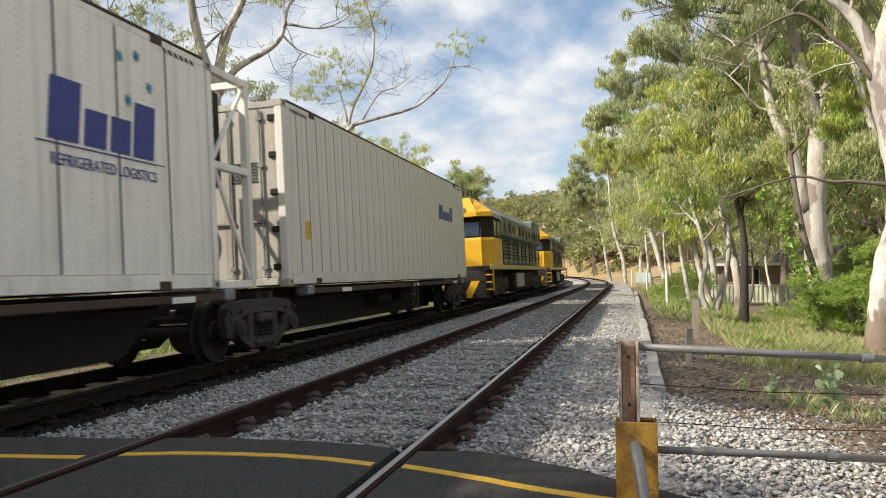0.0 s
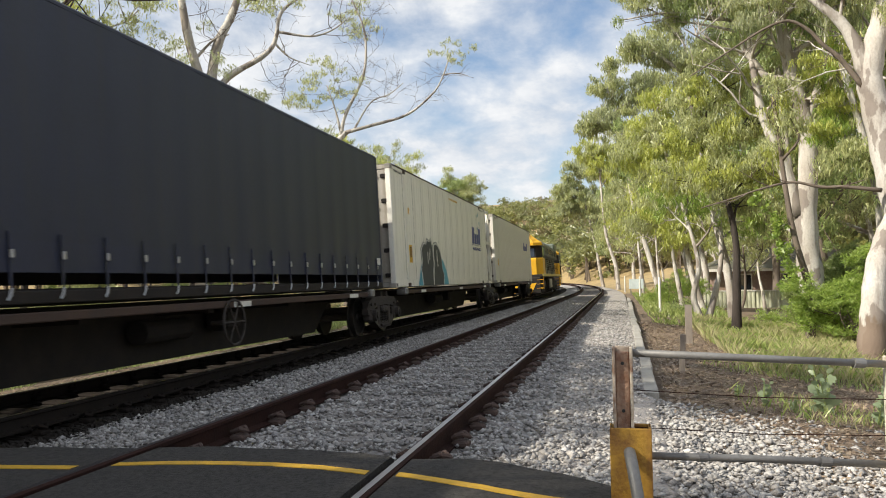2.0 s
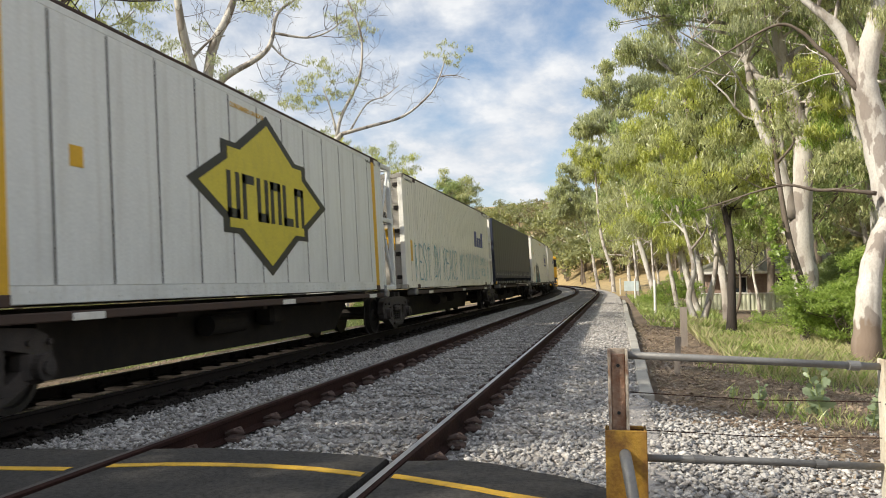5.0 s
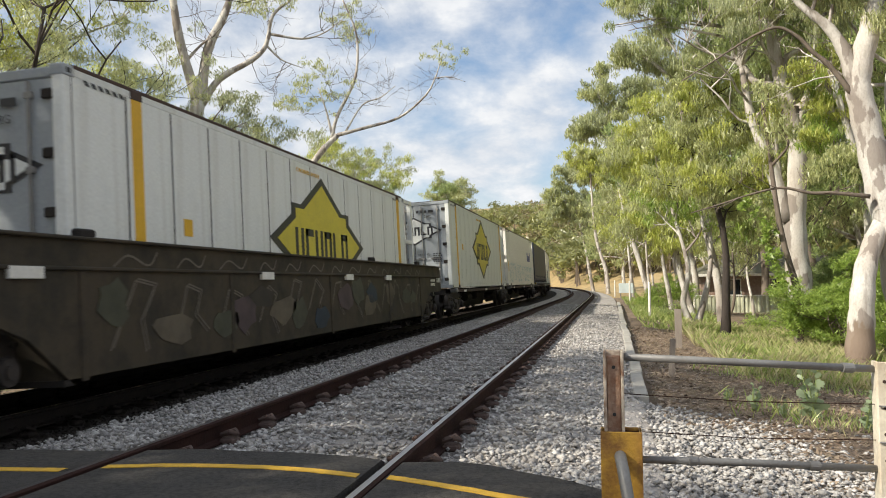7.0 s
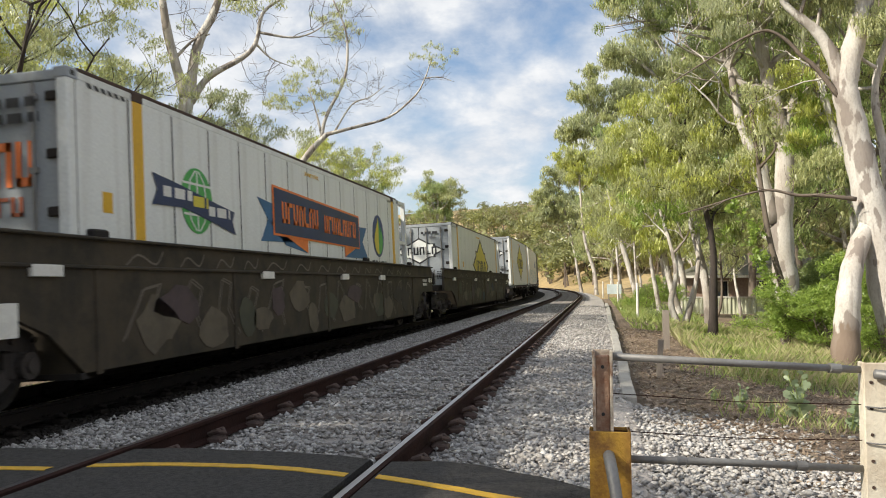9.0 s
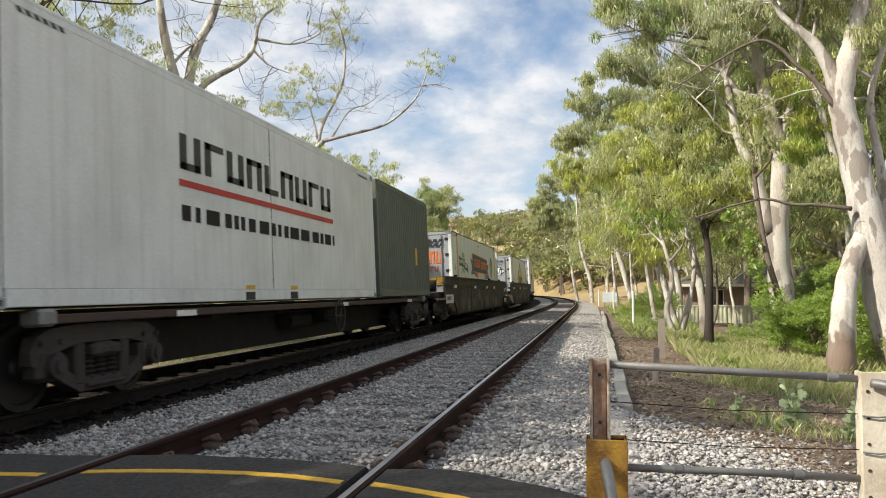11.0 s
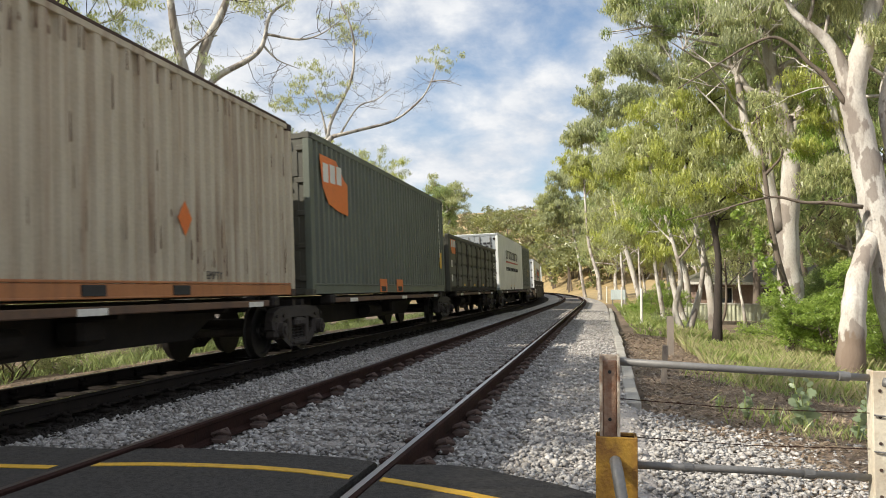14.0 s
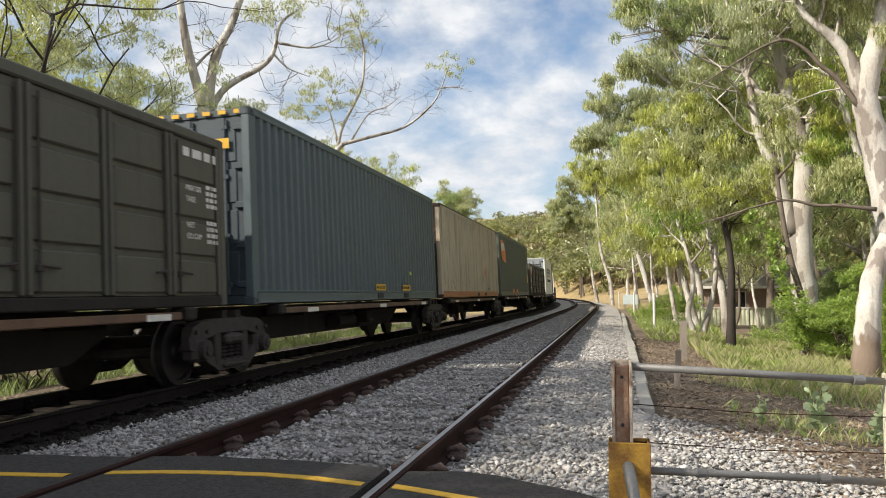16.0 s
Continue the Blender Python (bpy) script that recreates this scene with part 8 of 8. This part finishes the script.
def far_woods():
    """The wooded hillside: many crowns of leaf blades on stems, as one mass."""
    rng = np.random.default_rng(12)
    tips, st = [], Build()
    spots = []
    for i in range(420):
        y = rng.uniform(118, 290)
        x = rng.uniform(-130, 60) * (y / 200)
        bend = (y - BEND_Y) ** 2 / (2 * BEND_R)
        xr = x + bend
        if -14 < xr < 4 or (4 <= xr < 30 and y < 165):
            continue
        spots.append((x, y))
    for i in range(330):
        y = rng.uniform(264, 420)
        spots.append((rng.uniform(-150, 40), y))
    for i in range(260):
        y = rng.uniform(142, 250)
        x = rng.uniform(-60, 22)
        if not -14 < x + (y - BEND_Y) ** 2 / (2 * BEND_R) < 5:
            spots.append((x, y))
    for i in range(60):
        y = rng.uniform(60, 150)
        xr = rng.uniform(-75, -26)
        spots.append((xr - max(0, y - BEND_Y) ** 2 / (2 * BEND_R), y))
    for i in range(40):
        y = rng.uniform(20, 120)
        spots.append((rng.uniform(13, 40), y))
    P = []
    for x, y in spots:
        z, h = ground_z(x, y), rng.uniform(8, 13)
        st.tube([(x, y, z - 0.5), (x + rng.normal(0, 0.5), y, z + h * 0.6)], [0.25, 0.1], 5)
        k = 9
        u = rng.normal(0, 1, (k, 3)) * np.array([2.2, 2.2, 1.4])
        P.append(np.array([x, y, z + h * 0.55]) + u)
    P = np.concatenate(P)
    w = thing("far_woods", "olive eucalypt woods on the far hillside", "woods", kind="stuff")
    st.make("stems", grey_bark, w)
    V, F, pick = leaves(P, rng.uniform(1.4, 2.6, len(P)), 0.8, 0.98, rng, 0.4, 0.42)
    kind = rng.choice([0, 0, 1, 2], len(spots)).repeat(9)[pick]
    numpy_mesh("foliage", V, F, [leaf_far, leaf_far_warm, leaf_far_lime], w, pick=kind)


make_big_gums()
make_left_trees()
make_right_trees()
for i, (x, y, h, w, leaf, n) in enumerate([
        (5.35, 20.0, 1.7, 0.7, leaf_fern, 4200), (6.3, 20.8, 2.6, 1.0, leaf_fern, 5000), (7.4, 19.0, 2.5, 1.1, leaf_fern, 5000), (4.8, 22.6, 1.2, 0.6, leaf_fern, 3000),
        (5.0, 27.5, 0.8, 0.6, leaf_dark, 2000), (2.3, 33, 0.6, 0.6, leaf_dark, 1600), (2.6, 41, 1.5, 1.0, leaf_fern, 3500), (3.4, 44, 1.8, 1.1, leaf_fern, 3500),
        (7.4, 31.5, 2.0, 1.0, leaf_dark, 4000), (7.0, 24.5, 3.0, 1.3, leaf_dark, 6000), (9.0, 22, 3.2, 1.3, leaf_fern, 5500), (5.8, 18.2, 1.2, 0.8, leaf_fern, 3000),
        (-10.8, 9.0, 1.5, 0.9, leaf_fern, 3500), (-12.5, 11.5, 2.4, 1.1, leaf_dark, 5000), (-11.0, 13.5, 1.4, 0.9, leaf_olive, 3500), (-14.5, 12.5, 3.0, 1.3, leaf_fern, 6000),
        (-12.4, 17.0, 2.6, 1.2, leaf_olive, 5000), (-16.0, 15.0, 3.4, 1.4, leaf_dark, 6000), (-11.2, 22.5, 1.6, 0.9, leaf_fern, 3500), (-11.5, 28, 1.8, 1.0, leaf_olive, 3500),
        (-14.0, 25.0, 3.0, 1.3, leaf_dark, 5500), (-10.9, 35, 1.5, 1.0, leaf_fern, 3000), (-18.5, 13.0, 3.4, 1.4, leaf_fern, 6000), (-11.0, 5.5, 1.5, 1.0, leaf_olive, 3000)]):
    shrub("bright green feathery shrub in long grass" if leaf is leaf_fern else "dense dark green shrub under the trees" if leaf is leaf_dark else "olive shrub beside the line", x, y, h, w, 100 + i, leaf, n)
for i, (x, y, h) in enumerate([(1.45, 9.1, 0.30), (1.72, 8.9, 0.20), (2.05, 9.0, 0.52), (2.4, 8.6, 0.48), (1.25, 9.6, 0.16), (2.0, 6.6, 0.16), (2.25, 9.9, 0.3)]):
    weed(x, y, h * 0.9, 200 + i)
grass("long_grass", "sunlit yellow-green long grass under the gums", 70000, patch(1.9, 7.5, 12.8, 27, 0.15, 0.8), 0.21, 31, grass_leaf, 0.003)
grass("seeding_grass", "pale dry seeding grass among the green", 22000, patch(1.8, 7.5, 12.2, 27, 0.2, 0.8), 0.27, 37, straw_leaf, 0.002)
grass("verge_grass", "short green grass on the far verge", 16000, patch(0.9, 4.5, 24, 62, 0.2), 0.24, 32, grass_leaf, 0.014)
# dark leaf colour here puts the shade behind the train into the blades
grass("lineside_grass", "rank green grass behind the train", 30000, patch(-15, -9.0, 1, 45, 0.15), 0.24, 33, leaf_dark, 0.006)
grass("straw_grass", "dry straw-coloured grass by the fence", 1800, patch(1.7, 4.2, 6.6, 11, 0.28), 0.11, 35, straw_leaf, 0.003)
grass("low_weeds", "low green weeds in the litter", 1500, patch(1.2, 4.4, 8.2, 14, 0.3), 0.13, 36, grass_leaf, 0.006)
grass("thin_grass", "thin shaded grass tufts by the fence", 1500, patch(1.6, 4.0, 8.5, 13, 0.45), 0.10, 34, leaf_dark)
litter()
far_woods()


# ---- fence, posts and small fixtures ----
def make_fence():
    f = thing("steel_post", "rusting white steel channel post in a yellow steel sleeve", "fence post")
    b = Build()
    # rolled channel: web and two flanges with rounded worn top
    for x0, x1, y0, y1 in ((-0.045, 0.045, 3.735, 3.748), (-0.045, -0.031, 3.67, 3.735), (0.031, 0.045, 3.67, 3.735)):
        b.box(x0, x1, y0, y1, 0.30, 0.685, bevel=0.004)
    b.make("channel", post_m, f)
    Build().box(-0.031, 0.031, 3.70, 3.735, 0.30, 0.66, bevel=0.004).make("web", rust_web_m, f, "rust-brown steel web")
    for z in (0.61, 0.40):
        Build().cyl((0.0, 3.692, z), (0.0, 3.702, z), 0.008, 8).make("bolt_hole", black_m, f)
    s = Build()
    s.box(-0.062, 0.118, 3.655, 3.668, -0.45, 0.33, bevel=0.004)
    s.box(-0.062, -0.050, 3.668, 3.79, -0.45, 0.33, bevel=0.004)
    s.box(0.106, 0.118, 3.668, 3.79, -0.45, 0.33, bevel=0.004)
    s.box(-0.050, 0.106, 3.778, 3.79, -0.45, 0.33, bevel=0.004)
    s.make("sleeve", yellow_post_m, f)
    e = Build()
    e.tube(smooth_path([(0.022, 3.66, 0.225), (0.024, 3.60, 0.222), (0.035, 3.53, 0.17), (0.06, 3.46, 0.0), (0.085, 3.40, -0.3), (0.09, 3.39, -0.45)], 6), 0.026, 14)
    e.make("bent_pipe", galv_m, f, smooth=True)
    r = thing("pipe_rail", "galvanised pipe rail with screwed couplings", "fence rail", group="pipe rails")
    Build().tube([(0.045, 3.715, 0.655), (0.60, 3.90, 0.615), (1.20, 4.09, 0.572)], 0.017, 12).make("pipe", galv_m, r, smooth=True)
    Build().cyl((1.035, 4.035, 0.584), (1.085, 4.051, 0.580), 0.023, 14).make("coupling", galv_m, r)
    r = thing("pipe_rail", "lower galvanised pipe rail with a coupling", "fence rail", group="pipe rails")
    Build().tube([(0.11, 3.73, 0.198), (0.60, 3.92, 0.158), (1.20, 4.09, 0.113)], 0.017, 12).make("pipe", galv_m, r, smooth=True)
    Build().cyl((0.87, 4.0, 0.137), (0.92, 4.015, 0.133), 0.023, 14).make("coupling", galv_m, r)
    Build().cyl((0.32, 3.812, 0.181), (0.36, 3.827, 0.178), 0.021, 14).make("coupling", galv_m, r)
    for z0, z1 in ((0.49, 0.41), (0.325, 0.245)):
        w = thing("fence_wire", "thin rusty fence wire between the posts", "wire", group="fence wires")
        Build().tube([(0.045, 3.72, z0), (0.6, 3.905, (z0 + z1) / 2 - 0.012), (1.19, 4.09, z1)], 0.0022, 5).make("strand", rail_m, w)
    c = thing("steel_post", "cream-painted steel channel post with punched holes", "fence post")
    b = Build()
    b.box(1.185, 1.315, 4.04, 4.055, -0.5, 0.61, bevel=0.004)
    b.box(1.185, 1.20, 4.055, 4.13, -0.5, 0.61, bevel=0.004)
    b.box(1.30, 1.315, 4.055, 4.13, -0.5, 0.61, bevel=0.004)
    b.make("channel", cream_post_m, c)
    for z in (0.52, 0.40, 0.28, 0.16, 0.04):
        # brown discs on the face stand for the dark of the holes
        Build().cyl((1.215, 4.036, z), (1.215, 4.042, z), 0.008, 8).make("bolt_hole", sill_m, c)
    w = Build()
    w.tube([(1.185, 4.03, 0.41), (1.25, 4.025, 0.405), (1.32, 4.035, 0.41)], 0.004, 5)
    w.make("wire_tie", galv_m, c)
    w = Build()
    w.tube([(1.185, 4.03, 0.245), (1.25, 4.025, 0.24), (1.32, 4.035, 0.245)], 0.004, 5)
    w.make("wire_tie", galv_m, c)
    p = thing("pipe_rail", "galvanised pipe rail beyond the cream post", "fence rail", group="pipe rails")
    Build().tube(smooth_path([(1.23, 4.03, 0.56), (1.30, 3.98, 0.55), (1.55, 3.85, 0.47), (1.8, 3.7, 0.40)], 4), 0.022, 12).make("pipe", galv_m, p, smooth=True)


def post(name, label, x, y, h, w, mat, lean=(0, 0), round_top=False):
    z = ground_z(x, y)
    t = thing(name, label, "post", group="lineside posts")
    b = Build()
    if round_top:
        b.tube([(x, y, z - 0.3), (x + lean[0], y + lean[1], z + h - 0.03), (x + lean[0], y + lean[1], z + h)], [w / 2, w / 2, w * 0.38], 12)
    else:
        b.loft([[(x + lean[0] * k + sx * w / 2, y + lean[1] * k + sy * w / 2, z - 0.3 + (h + 0.3) * k) for sx, sy in ((-1, -1), (1, -1), (1, 1), (-1, 1))] for k in (0, 0.5, 0.98, 1)])
    b.make("shaft", mat, t)


def make_fixtures():
    # concrete kerb planks that hold the ballast shoulder
    k = thing("kerb", "row of pale concrete kerb planks along the ballast shoulder", "kerb", kind="structure")
    y = 8.65
    rng = random.Random(3)
    while y < 46:
        ln = 2.4
        x = 0.30 + 0.004 * (y - 8) + rng.uniform(-0.02, 0.02)
        b = Build()
        b.box(-0.075, 0.075, 0.0, ln - 0.03, -0.46, -0.20 + rng.uniform(-0.012, 0.012), bevel=0.012)
        o = b.make("plank", concrete_m, k)
        o.matrix_basis = pose(x, y, 0, 0, 0, rng.uniform(-0.6, 0.6))
        y += ln
    post("timber_post", "grey weathered timber fence post in leaf litter", 1.33, 17.0, 0.80, 0.13, wood_post_m)
    post("timber_stake", "short grey timber stake beside the kerb", 0.78, 11.6, 0.52, 0.075, wood_post_m, (0.05, 0))
    for x, y in ((1.45, 31.5), (1.2, 52.0), (0.4, 70.0)):
        post("marker_post", "slim white lineside marker post", x, y, 1.35, 0.10, plate_m, round_top=True)
    # pale cabinet board by the bend
    s = thing("notice_board", "pale blue-white board on two posts beside the line", "sign")
    z = ground_z(1.2, 60)
    Build().box(0.62, 1.66, 60.0, 60.06, 0.12 - 0.02, 0.82, bevel=0.01).make("panel", material("pale_board", (0.55, 0.62, 0.62), 0.5, scale=2, grain=30, bump=0.0), s)
    for x in (0.75, 1.5):
        Build().box(x - 0.03, x + 0.03, 60.06, 60.12, z - 0.3, 0.75).make("leg", galv_m, s)
    # cream sheet fence and the house behind it
    f = thing("sheet_fence", "cream ribbed sheet-metal fence behind the trees", "fence")
    zf = ground_z(6, 43)
    fence_m = paint("cream_sheet_paint", (0.56, 0.57, 0.42), (0.4, 0.38, 0.28), 0.3, 0.5)
    for i in range(6):
        x0 = 4.3 + i * 1.2
        n = 6
        b = Build()
        pr = []
        for j in range(n):
            a = x0 + 1.18 * j / n
            q = 1.18 / n
            pr += [(a, 0), (a + q * 0.4, 0), (a + q * 0.5, 0.03), (a + q * 0.9, 0.03)]
        b.add([(x, 43.5 - d, z) for z in (zf - 0.1, 0.18) for x, d in pr], [(j, j + 1, j + 1 + len(pr), j + len(pr)) for j in range(len(pr) - 1)])
        b.make("sheet", fence_m, f)
        Build().box(x0 - 0.03, x0 + 0.03, 43.5, 43.55, zf - 0.3, 0.2).make("fence_post", fence_m, f)
    Build().box(4.3, 11.5, 43.44, 43.5, 0.15, 0.2).make("cap_rail", plate_m, f)
    h = thing("house", "low brick house with a dull green hipped roof among the trees", "house")
    brick = material("brown_brick_wall", (0.24, 0.16, 0.12), 0.85, second=(0.34, 0.28, 0.22), scale=6, amount=0.6, grain=40, bump=0.3)
    roof = material("dull_roof_sheet", (0.16, 0.15, 0.12), 0.6, second=(0.10, 0.10, 0.085), scale=2, amount=0.7, grain=30, bump=0.2)
    Build().box(5.8, 15, 53, 61, -1.2, 1.3).make("wall", brick, h)
    r = Build()
    r.loft([[(5.1, 52.3, 1.3), (15.7, 52.3, 1.3), (15.7, 61.7, 1.3), (5.1, 61.7, 1.3)], [(8.8, 56.5, 3.1), (12, 56.5, 3.1), (12, 57.5, 3.1), (8.8, 57.5, 3.1)]])
    r.make("roof", roof, h)
    Build().box(5.0, 15.8, 52.2, 52.3, 1.2, 1.36).make("gutter", plate_m, h)
    for x in (6.6, 9.6):
        w = Build().box(x, x + 1.4, 52.97, 53.0, 0.0, 1.05).make("window", plate_m, h)
        Build().box(x + 0.07, x + 1.33, 52.955, 52.968, 0.07, 0.98).make("pane", glass_m, w)


make_fence()
make_fixtures()
scrap = thing("litter_strip", "torn strip of pale plastic on the ballast", "litter")
Build().loft([[(-3.3 + 0.05 * k, 4.80 + 0.02 * (k % 2), -0.165 + 0.012 * (k % 3)), (-3.3 + 0.05 * k, 4.83 + 0.02 * (k % 2), -0.16 + 0.012 * (k % 3)), (-3.3 + 0.05 * k, 4.83 + 0.02 * (k % 2), -0.157 + 0.012 * (k % 3)), (-3.3 + 0.05 * k, 4.80 + 0.02 * (k % 2), -0.162 + 0.012 * (k % 3))] for k in range(6)]).make("strip", logo_white_m, scrap)


# ---- what moves ----
def motions():
    lean = -math.degrees(math.atan(CANT))

    def place(station, t):
        x, y, a = line_at(FAR_X, station + travel(t))
        return pose(x, y, FAR_Z, 0, lean, math.degrees(a))

    steps = [i * 0.5 for i in range(33)]
    for ob, st in MOVERS:
        up = DECK + LIFT if ob.get("category") == "shipping container" else 0.0
        rows = [(t, place(st, t) @ pose(0, 0, up)) for t in steps]
        walk(ob, rows)
    # wheels roll while their wagon passes
    for w, st, y in WHEELS:
        def turned(t):
            return pose(0, y, 0.42) @ Matrix.Rotation(-((travel(t) + st) / 0.42 % (2 * math.pi)), 4, "X")
        ts = [k / 30 for k in range(0, 481) if 2.5 < st + travel(k / 30) < 22.0]
        if not ts:
            continue
        rows = [(t, turned(t)) for t in ts]
        if ts[0] > 0.01:
            rows = [(0.0, rows[0][1])] + rows
        if ts[-1] < 15.99:
            rows.append((16.0, rows[-1][1]))
        walk(w, rows)


motions()
